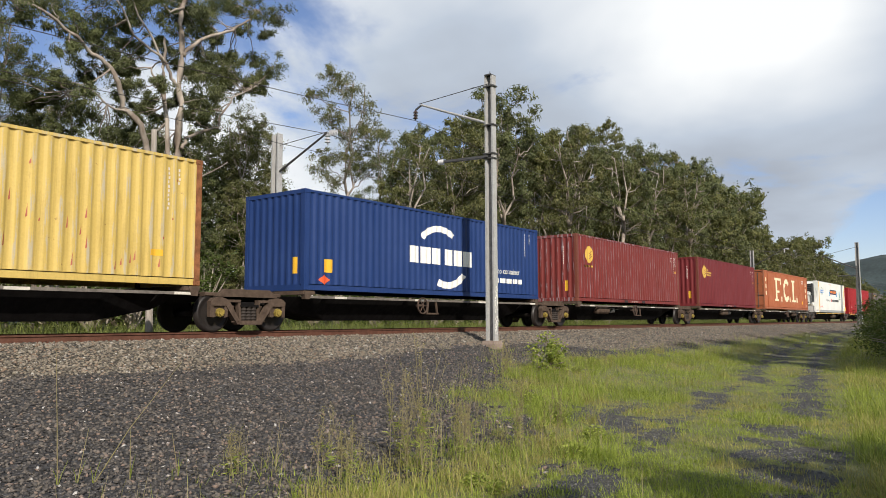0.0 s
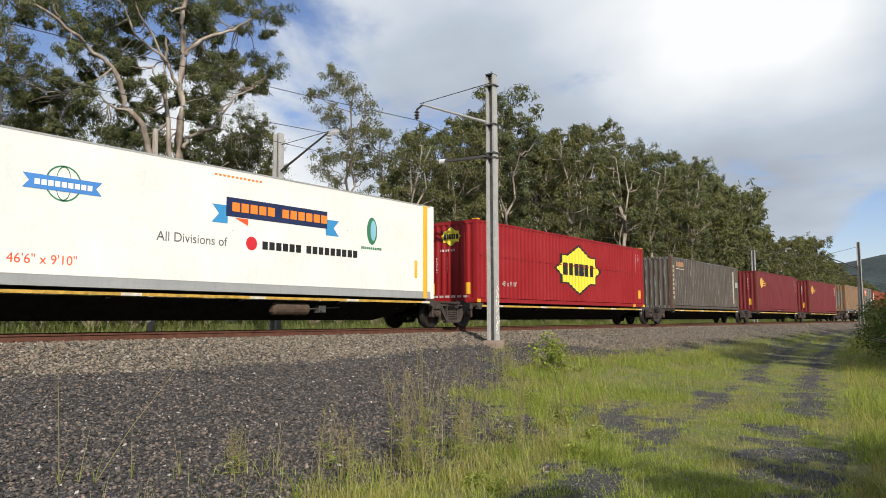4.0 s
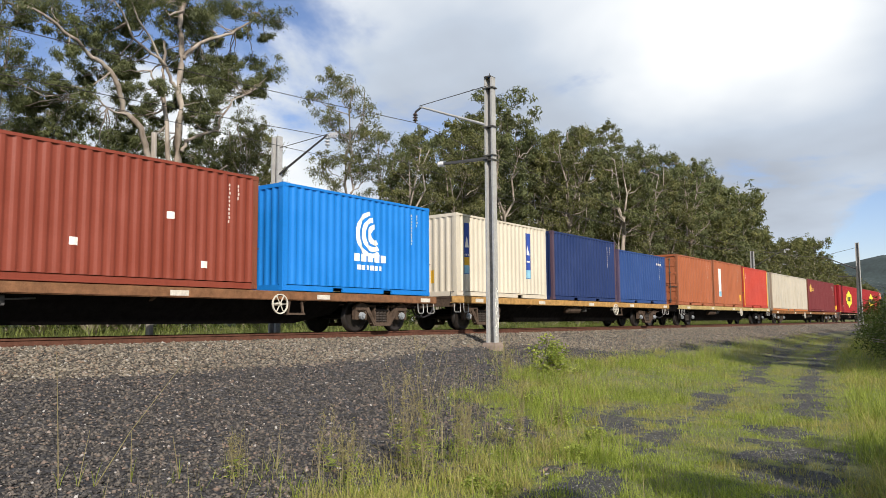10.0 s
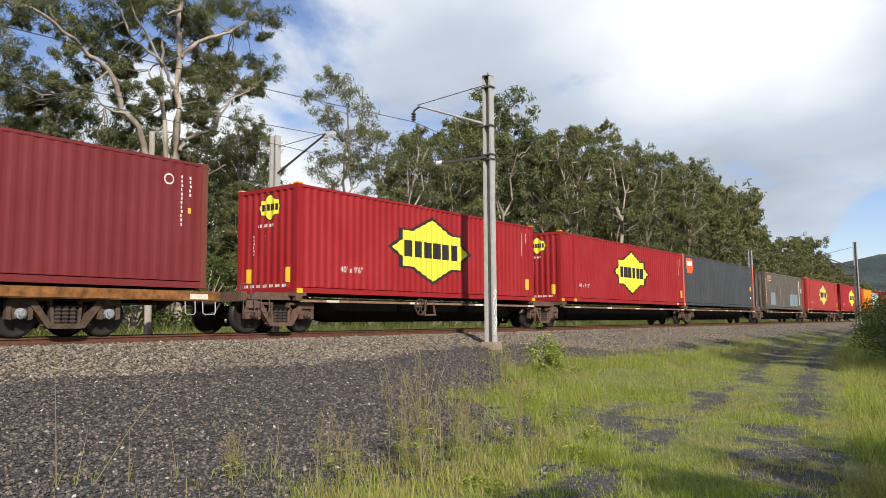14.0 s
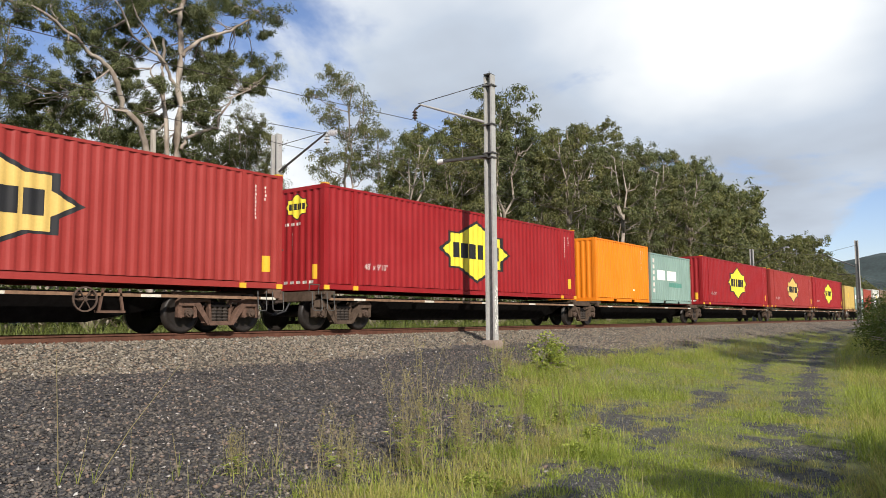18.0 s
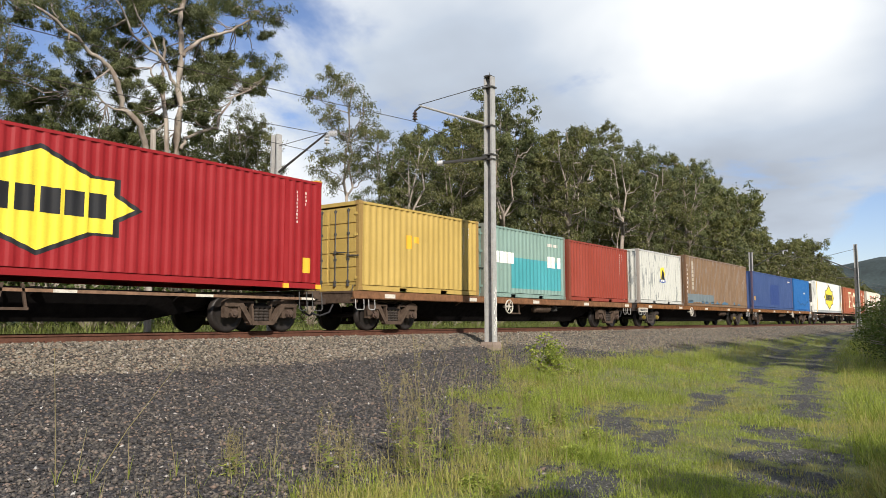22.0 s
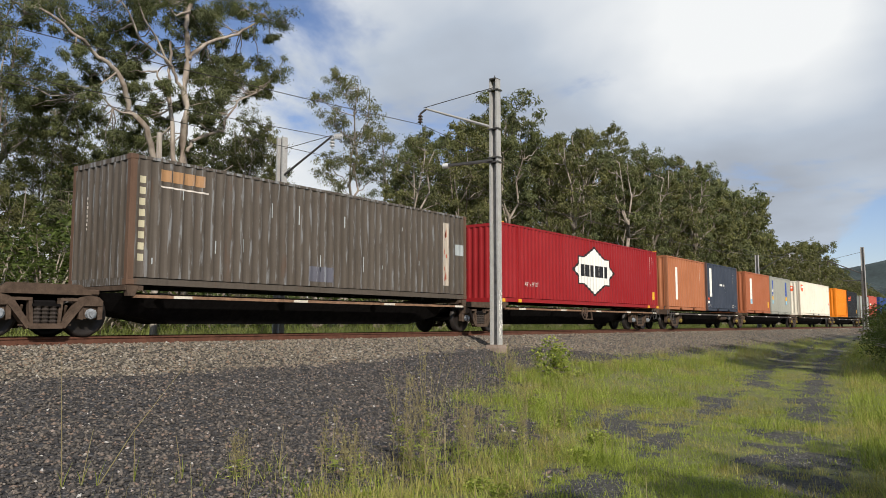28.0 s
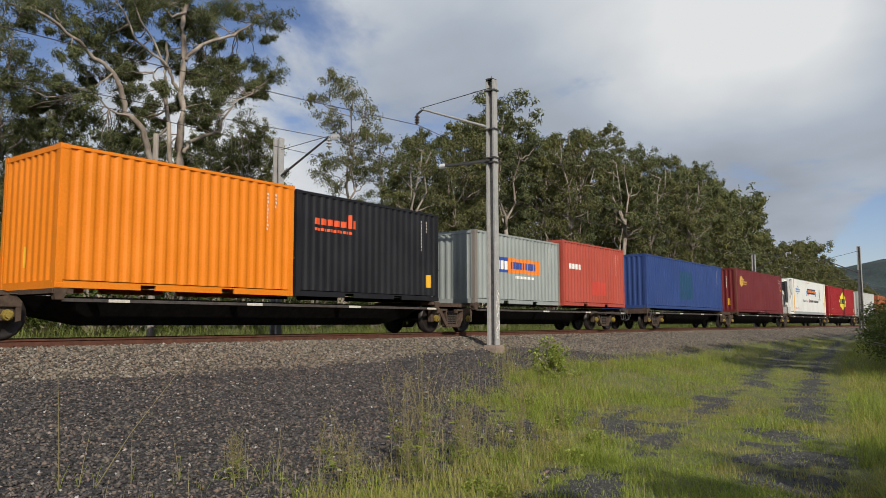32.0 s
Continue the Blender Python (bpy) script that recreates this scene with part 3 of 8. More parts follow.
def near_mast():
    m = h_mast(19.75, 13.0, -0.44, 8.02, 0.27, "galvanised steel H-section overhead line mast on a concrete footing")
    up = lambda p: Vector(p) - Vector((19.75, 13.0, -0.44))
    part("cantilever_arm", Shape().tube(up((19.7, 13.1, 6.50)), up((19.68, 15.75, 7.55)), 0.045, 0.035), GALV, m)
    part("stay_rod", Shape().tube(up((19.65, 13.0, 7.75)), up((19.68, 15.85, 7.60)), 0.014, k=5), GALV_DARK, m)
    part("tip_bracket", Shape().bar(up((19.68, 15.7, 7.56)), up((19.68, 16.0, 7.42)), 0.05, 0.05), GALV_DARK, m)
    insulator(m, up((19.68, 16.0, 7.44)), up((19.68, 16.0, 7.05)))
    part("lower_arm", Shape().bar(up((19.58, 13.0, 5.40)), up((19.62, 14.75, 5.46)), 0.06, 0.07).bar(up((19.80, 13.0, 5.40)), up((19.72, 14.75, 5.46)), 0.04, 0.05), GALV_DARK, m)
    insulator(m, up((19.67, 14.75, 5.46)), up((19.67, 15.02, 5.47)), PORCELAIN_WHITE)
    for z in (5.35, 5.50, 6.42, 7.68):
        part("clamp_band", Shape().box(-0.14, 0.14, -0.19, 0.19, z + 0.44 - 0.02, z + 0.44 + 0.02), GALV_DARK, m)
    part("top_cap", Shape().box(-0.15, 0.15, -0.12, 0.12, 8.46, 8.50).tube((0, 0, 8.48), (0, 0, 8.62), 0.012, k=5), GALV_DARK, m)
    rng = random.Random(5)
    s = Shape()
    for k in range(26):
        z, x = 0.25 + 1.45 * rng.random(), rng.uniform(-0.08, 0.08)
        a, l = rng.uniform(-1.2, 1.2), rng.uniform(0.05, 0.16)
        s.bar((x, -0.170, z), (min(0.09, max(-0.09, x + 0.4 * l * math.sin(a))), -0.170 + 0.012 * z / 8, z + l), 0.018, 0.006)
    tagged(part("scrawl", s, WHITE, m, "white sprayed scrawl strokes"), kind="stuff")


def far_side_mast(x, y, top, label, reach, tip_z):
    m = h_mast(x, y, -0.3, top, 0.30, label)
    part("cantilever_arm", Shape().tube((0, -0.1, 5.2 + 0.3), (-0.15, -reach, tip_z + 0.3), 0.04, 0.03), GALV_DARK, m)
    part("stay_rod", Shape().tube((0, 0, top - 0.1), (-0.15, -reach, tip_z + 0.32), 0.012, k=5), GALV_DARK, m)
    insulator(m, (-0.15, -reach, tip_z + 0.3), (-0.15, -reach, tip_z - 0.1), PORCELAIN_WHITE)
    insulator(m, (-0.15, -reach - 0.02, tip_z + 0.28), (-0.15, -reach - 0.45, tip_z + 0.22), PORCELAIN_WHITE)


near_mast()
far_side_mast(16.62, 19.5, 6.5, "weathered galvanised line mast beyond the rails", 2.55, 6.15)
far_side_mast(73.9, 19.5, 6.7, "distant galvanised line mast beyond the rails", 2.9, 6.7)


def distant_mast(x, y, top, label):
    m = h_mast(x, y, -0.4, top, 0.34, label)
    part("raking_strut", Shape().bar((-1.1, 0.1, 0.0), (-0.1, 0.1, 6.2), 0.16, 0.16), GALV_DARK, m)
    part("cantilever_arm", Shape().tube((0, 0.1, 5.9), (-0.1, 3.3, 7.4), 0.06, 0.05), GALV_DARK, m)
    part("stay_rod", Shape().tube((0, 0, 8.2), (-0.1, 3.3, 7.45), 0.02, k=5), GALV_DARK, m)
    part("side_arm", Shape().tube((0, 0, 5.2), (0.0, 1.9, 5.2), 0.05), GALV_DARK, m)
    insulator(m, (-0.1, 3.3, 7.4), (-0.1, 3.3, 6.9))


distant_mast(89.3, 13.0, 8.3, "distant steel line mast with a raking strut")
far = h_mast(126, 12.6, -0.4, 7.2, 0.34, "far steel line mast by the bushes")
part("cantilever_arm", Shape().tube((0, -0.2, 5.9), (0, -3.4, 6.3), 0.09, 0.08), GALV, far)


def timber_pole():
    e = tagged(new("timber_pole"), "grey weathered timber pole among the trees", "pole")
    e.matrix_basis = pose(13.62, 22.0, -0.3)
    part("post", Shape().pipe([(0.05, 0, 0), (0.02, 0, 3), (0, 0, 6.75)], [0.12, 0.105, 0.09], 10), TIMBER, e)
    part("marker_band", Shape().tube((0.01, 0, 5.15), (0.01, 0, 5.55), 0.105, k=10), paint("faded red band", (0.42, 0.10, 0.06), 0.6), e, "faded red painted band")


timber_pole()


def overhead_wire(label, pts, r):
    """A wire hung in shallow sags between its supports."""
    s, run = Shape(), []
    for (a, b, sag) in pts:
        a, b = Vector(a), Vector(b)
        for i in range(14):
            u = i / 14
            run.append(a.lerp(b, u) - Vector((0, 0, 4 * sag * u * (1 - u))))
    run.append(Vector(pts[-1][1]))
    s.pipe(run, [r] * len(run), 5)
    return tagged(part("overhead_wire", s, WIRE), label, "wire", "overhead wires")


overhead_wire("dark catenary wire slung between masts", [((-50, 16.3, 7.4), (19.68, 16.0, 7.05), 1.35), ((19.68, 16.0, 7.05), (89.2, 16.3, 7.0), 1.3), ((89.2, 16.3, 7.0), (160, 16.2, 7.0), 1.3)], 0.011)
overhead_wire("dark contact wire above the rails", [((-50, 16.4, 5.2), (16.5, 16.6, 5.35), 0.1), ((16.5, 16.6, 5.35), (89.2, 16.2, 5.3), 0.1), ((89.2, 16.2, 5.3), (170, 16.2, 5.3), 0.1)], 0.009)
overhead_wire("second dark catenary wire slung beyond the rails", [((-50, 16.9, 6.2), (16.47, 16.95, 6.10), 1.1), ((16.47, 16.95, 6.10), (73.8, 16.6, 6.4), 1.0), ((73.8, 16.6, 6.4), (160, 16.4, 6.4), 1.2)], 0.010)

# ---- trees, bushes and grass ----
def leaf_cloud(rng, centres, radii, per, size, droop=0.6, flat=0.7):
    """Narrow pointed leaves about twig ends; returns vertices and quads."""
    n = len(centres) * per
    c = np.repeat(np.asarray(centres), per, 0)
    r = np.repeat(np.asarray(radii), per)[:, None]
    d = rng.normal(size=(n, 3))
    d /= np.linalg.norm(d, axis=1)[:, None]
    p = c + d * r * rng.uniform(0.25, 1.0, (n, 1)) ** 0.6 * np.array([1, 1, flat])
    axis = rng.normal(size=(n, 3))
    axis[:, 2] = axis[:, 2] * 0.5 - droop
    axis /= np.linalg.norm(axis, axis=1)[:, None]
    side = np.cross(axis, rng.normal(size=(n, 3)))
    side /= np.linalg.norm(side, axis=1)[:, None]
    ln, wd = rng.uniform(size[0], size[1], (n, 1)), rng.uniform(size[2], size[3], (n, 1))
    bend = np.cross(axis, side) * ln * 0.12
    v = np.stack([p, p + axis * ln * 0.45 + side * wd + bend, p + axis * ln, p + axis * ln * 0.45 - side * wd + bend], 1)
    return v.reshape(-1, 3), (np.arange(4)[None] + 4 * np.arange(n)[:, None])


def tufts(rng, lobes, sub, per, size):
    """Leaf lobes built of small rounded tufts; returns leaf triangles and the tufts' centres."""
    cen, rad, owner = [], [], []
    for i, (c, r) in enumerate(lobes):
        for k in range(sub):
            d = rng.normal(size=3)
            d /= np.linalg.norm(d)
            d[2] = d[2] * 0.9 + 0.12
            cen.append(np.asarray(c) + d * r * rng.uniform(0.35, 1.05) * np.array([1, 1, 0.88]))
            rad.append(r * rng.uniform(0.24, 0.52))
            owner.append(i)
    n = len(cen) * per
    c, r = np.repeat(np.array(cen), per, 0), np.repeat(np.array(rad), per)[:, None]
    hub = np.repeat(np.array([lobes[i][0] for i in owner], float), per, 0)
    d = rng.normal(size=(n, 3))
    d /= np.linalg.norm(d, axis=1)[:, None]
    far = np.where(rng.random((n, 1)) < 0.14, 1.65, 1.0)
    p = c + d * r * far * rng.uniform(0.05, 1.0, (n, 1)) ** 0.5 * np.array([1, 1, 0.82])
    out = p - hub
    out /= np.linalg.norm(out, axis=1)[:, None] + 1e-6
    face = 0.6 * d + 0.5 * out + rng.normal(0, 0.45, (n, 3)) + np.array([0, 0, 0.15])
    face /= np.linalg.norm(face, axis=1)[:, None]
    axis = rng.normal(0, 0.7, (n, 3)) - np.array([0, 0, 0.75])
    axis -= face * (axis * face).sum(1, keepdims=True)
    axis /= np.linalg.norm(axis, axis=1)[:, None]
    side = np.cross(face, axis)
    ln, wd = rng.uniform(size[0], size[1], (n, 1)), rng.uniform(size[2], size[3], (n, 1))
    v = np.stack([p - side * wd, p + side * wd, p + axis * ln], 1)
    return v.reshape(-1, 3), (np.arange(3)[None] + 3 * np.arange(n)[:, None]), list(zip(cen, owner))


def bough(rng, wood, a, b, r0, r1, sag=0.18, k=6):
    """A limb that leaves sideways and turns up to its end."""
    a, b = Vector(a), Vector(b)
    run = (b - a).length
    pts = []
    for i in range(6):
        u = i / 5
        q = a.lerp(b, u)
        q.z -= sag * run * math.sin(math.pi * u) * (1 - 0.4 * u)
        if 0 < i < 5:
            q += Vector(rng.normal(0, 0.028 * run, 3))
        pts.append(q)
    wood.pipe(pts, [r0 + (r1 - r0) * (i / 5) ** 0.8 for i in range(6)], k)
    return pts


def lobed_gum(seed, width, base, lobes, size, sub=8, per=150, leaf=(0.13, 0.23, 0.018, 0.028), girth=1.0, leaders=2):
    """A gum seventeen metres tall: pale bole, forked leaders, boughs ending in separate lobes of leaf."""
    rng = np.random.default_rng(seed)
    wood, h = Shape(), 17.0
    lean = Vector((rng.normal(0, 0.05), rng.normal(0, 0.05), 1))
    fork = h * (0.30 + 0.35 * base)
    bole = [Vector((0, 0, -0.3))]
    for i in range(1, 6):
        bole.append(Vector((lean.x * fork * i / 5 + rng.normal(0, 0.07), lean.y * fork * i / 5 + rng.normal(0, 0.07), fork * i / 5)))
    r0 = 0.22 * girth
    wood.pipe(bole, [r0 * (1 - 0.08 * i) for i in range(6)], 8)
    stems = []
    for k in range(leaders):
        a = 6.283 * k / leaders + rng.uniform(0, 1.5)
        tip = Vector((math.cos(a) * width * 0.42 * h, math.sin(a) * width * 0.42 * h, h * rng.uniform(0.88, 0.95)))
        stems.append(bough(rng, wood, bole[-1] - Vector((0, 0, 0.3)), tip, r0 * 0.55, 0.03, 0.10, 7))
    nodes = [q for s in stems for q in s[1:]] + bole[3:]
    made = []
    for _ in range(900):
        if len(made) >= lobes:
            break
        u = rng.uniform(base, 1.0)
        reach = width * h * (0.45 + 0.75 * math.sin(math.pi * min(1, (u - base) / (1.02 - base) * 0.80 + 0.12))) * rng.uniform(0.15, 1.0) ** 0.5
        a = rng.uniform(0, 6.283)
        c = Vector((lean.x * u * h + math.cos(a) * reach, lean.y * u * h + math.sin(a) * reach, u * h - 0.5))
        r = rng.uniform(*size) * (1.12 - 0.25 * u)
        if all((c - q).length > 0.72 * (r + s) for q, s in made):
            made.append((c, r))
    top = max(c.z + 0.7 * r for c, r in made)
    for c, r in made:
        near = min((q for q in nodes if q.z < c.z - 0.1), key=lambda q: (q - c).length + 0.6 * abs((c.z - q.z) - 0.9 * (c - q).to_2d().length), default=bole[-1])
        bough(rng, wood, near, c - Vector((0, 0, 0.25 * r)), 0.055 * girth, 0.016, 0.10, 5)
    v, f, ends = tufts(rng, [(tuple(c), r) for c, r in made], sub, per, leaf)
    for q, i in ends:
        wood.pipe([made[i][0] - Vector((0, 0, 0.3 * made[i][1])), Vector(q)], [0.02, 0.007], 3)
    k = h / top
    v[:, 2] *= k
    wood.v = [(x, y, z * k) for x, y, z in wood.v]
    return wood.mesh("trunk", True), raw_mesh("crown", v, f)


def shrub_meshes(seed, h, w, n, per, size, mat=None):
    rng = np.random.default_rng(seed)
    wood, cen = Shape(), []
    for i in range(n):
        a, q = rng.uniform(0, 6.28), rng.uniform(0.1, 1) ** 0.7
        tip = Vector((math.cos(a) * w * q, math.sin(a) * w * q, h * rng.uniform(0.12, 1.0) * (1.05 - 0.45 * q)))
        wood.pipe([(0, 0, 0), tip * 0.5 + Vector((0, 0, 0.08 * h)), tip], [0.03 * h ** 0.5, 0.02 * h ** 0.5, 0.006], 4)
        cen.append(tuple(tip))
    v, f = leaf_cloud(rng, cen, np.full(n, 0.26 * w + 0.05), per, size, 0.15, 0.85)
    v[:, 2] = np.maximum(v[:, 2], 0.02)
    return wood.mesh("stem"), raw_mesh("foliage", v, f)


def plant(name, meshes, names, mats, label, category, group, m, scale=1.0, squash=1.0):
    e = tagged(new(name), label, category, group)
    e.matrix_basis = m @ Matrix.Diagonal((scale, scale, scale * squash, 1))
    for me, nm, mat in zip(meshes, names, mats):
        part(nm, me, mat, e)
    return e


def hero_gum():
    """The tall forked gum beside the line, limb by limb."""
    rng = np.random.default_rng(77)
    wood = Shape()
    joints = []

    def limb(run, r0, r1):
        """run: metres across and up from the foot."""
        pts = [Vector((a, rng.normal(0, 0.10) if i else 0, b)) for i, (a, b) in enumerate(run)]
        fine, n = [], 3 * (len(pts) - 1)
        for p, q in zip(pts, pts[1:]):
            fine += [p.lerp(q, u) + Vector(rng.normal(0, 0.03, 3)) for u in (0, 1 / 3, 2 / 3)]
        fine.append(pts[-1])
        wood.pipe(fine, [0.78 * (r0 + (r1 - r0) * (i / n) ** 0.8) for i in range(n + 1)], 9)
        joints.extend(fine[n // 3:])

    limb([(0.45, 0), (0.4, 3), (0.35, 6.0), (0.30, 8.0), (0.22, 9.2), (0.18, 10.1), (0.30, 11.7), (0.12, 12.9), (0.3, 13.7), (0.38, 14.6), (0.5, 17.0)], 0.27, 0.09)
    limb([(0.32, 11.6), (0.75, 12.0), (1.3, 12.6), (2.5, 13.2), (3.0, 13.6), (3.6, 14.1), (4.1, 14.7)], 0.13, 0.04)
    limb([(0.3, 2.5), (-0.4, 5.4), (-1.1, 7.35), (-1.5, 8.2), (-2.1, 8.8), (-2.5, 9.6), (-2.8, 10.15), (-3.15, 10.4), (-3.65, 10.6), (-4.2, 10.9), (-4.95, 11.3), (-5.7, 11.55), (-6.6, 11.55), (-7.4, 11.6)], 0.20, 0.04)
    limb([(0.36, 5.4), (-0.3, 7.2), (-0.45, 9.3), (-0.5, 10.6), (-0.45, 11.4), (-0.6, 12.0)], 0.15, 0.06)
    limb([(0.2, 10.1), (-0.2, 10.5), (-0.45, 11.0), (-0.7, 11.2), (-1.9, 11.7), (-2.15, 12.3), (-2.9, 13.5)], 0.10, 0.04)
    limb([(-0.45, 9.4), (-0.85, 10.0), (-1.15, 10.6)], 0.09, 0.04)
    limb([(-0.5, 10.9), (-1.2, 12.0), (-1.9, 12.9), (-2.2, 14.0)], 0.07, 0.03)
    limb([(0.35, 7.6), (0.7, 8.1), (1.5, 8.6), (2.1, 8.9), (2.2, 9.3), (2.9, 10.4), (3.9, 11.0)], 0.10, 0.04)
    limb([(0.3, 13.6), (-0.4, 13.2), (-1.0, 13.6), (-1.6, 14.5)], 0.07, 0.03)
    limb([(-1.9, 8.6), (-2.8, 8.7), (-3.5, 9.2), (-4.3, 8.9)], 0.06, 0.025)
    limb([(-2.8, 10.1), (-3.4, 9.4), (-4.0, 9.2)], 0.05, 0.02)
    limb([(0.4, 6.2), (1.4, 6.6), (2.6, 7.4)], 0.07, 0.02)
    # leaf lobes: across, up, radius
    upper = [(-6.5, 11.0, 0.95), (-5.8, 12.1, 0.8), (-4.6, 12.4, 0.9), (-3.4, 12.5, 1.0), (-2.4, 13.2, 1.0), (-1.4, 12.6, 0.75), (-2.9, 11.1, 0.65), (-3.9, 11.7, 0.5), (-0.9, 13.3, 0.8), (-0.3, 14.2, 0.9), (1.2, 14.2, 0.95), (2.4, 14.4, 0.95), (3.8, 14.4, 0.8), (1.0, 15.6, 1.1), (-2.0, 15.0, 1.1), (3.0, 15.6, 1.0), (-4.2, 13.8, 1.0)]
    lower = [(1.8, 11.9, 0.85), (2.9, 11.8, 0.75), (4.0, 11.2, 0.7), (4.6, 12.1, 0.75), (5.5, 12.2, 0.5), (1.5, 10.8, 0.8), (2.2, 10.3, 0.75), (1.1, 9.9, 0.6), (-1.2, 8.9, 0.7), (-2.3, 7.8, 0.65), (-3.2, 9.4, 0.6), (-4.1, 8.6, 0.6), (0.9, 7.6, 0.75), (-0.5, 7.9, 0.7), (3.1, 9.4, 0.6), (-4.9, 9.9, 0.6), (-1.5, 11.0, 0.5), (-1.0, 10.2, 0.6), (-3.0, 8.2, 0.7), (0.4, 8.9, 0.6), (-0.2, 6.8, 0.7), (-1.6, 7.2, 0.6)]
    inner = [(-2.1, 10.0, 0.6), (-1.3, 9.7, 0.6), (-0.2, 9.7, 0.5), (-1.9, 10.7, 0.5), (-3.6, 8.7, 0.6), (0.9, 10.8, 0.6), (0.8, 12.9, 0.7), (2.0, 13.9, 0.7), (4.9, 11.5, 0.6), (4.5, 14.2, 0.7), (-1.0, 11.8, 0.6), (3.6, 12.6, 0.6)]
    lobes = []
    for i, (a, b, r) in enumerate(upper + lower + inner):
        lobes.append(((a, rng.uniform(0.3, 1.8) if i % 4 else rng.uniform(-1.2, -0.4), b), r * 1.0))
        for k in range(2):
            lobes.append(((a + rng.normal(0, 0.75), rng.uniform(0.4, 2.6), b + rng.normal(0, 0.55)), r * rng.uniform(0.5, 0.85)))
    v, f, ends = tufts(rng, lobes, 10, 95, (0.10, 0.20, 0.014, 0.024))
    for c, r in lobes:
        c = Vector(c)
        near = min(joints, key=lambda q: (q - c).length)
        bough(rng, wood, near, c, 0.030, 0.010, 0.05, 5)
    for q, i in ends:
        wood.pipe([Vector(lobes[i][0]), Vector(q)], [0.014, 0.006], 3)
    e = tagged(new("gum_tree"), "tall forked gum tree with pale smooth limbs and open crown", "tree", "gum trees")
    e.matrix_basis = Matrix.Translation(Vector((17.6, 27.0, -0.3)))
    part("trunk", wood.mesh("trunk", True), BARK, e)
    part("crown", raw_mesh("crown", v, f), LEAF_A, e)


# the height of the wood's edge along the line, for a row 32 m off
EDGE_X = (37.5, 40, 43, 47, 50, 53, 54.5, 56, 58.5, 62.5, 67, 73, 77, 83.5, 92, 98, 106, 114, 124, 127.5, 129, 133, 150, 160, 169, 171, 177, 185, 192, 260)
EDGE_Z = (13.0, 13.5, 15.9, 16.9, 18.1, 18.8, 16.5, 17.2, 18.7, 18.4, 19.4, 19.6, 19.0, 20.2, 21.0, 21.0, 20.0, 20.2, 20.6, 19.9, 14.2, 14.0, 16.2, 17.4, 15.6, 14.0, 14.0, 13.9, 12.4, 9.0)


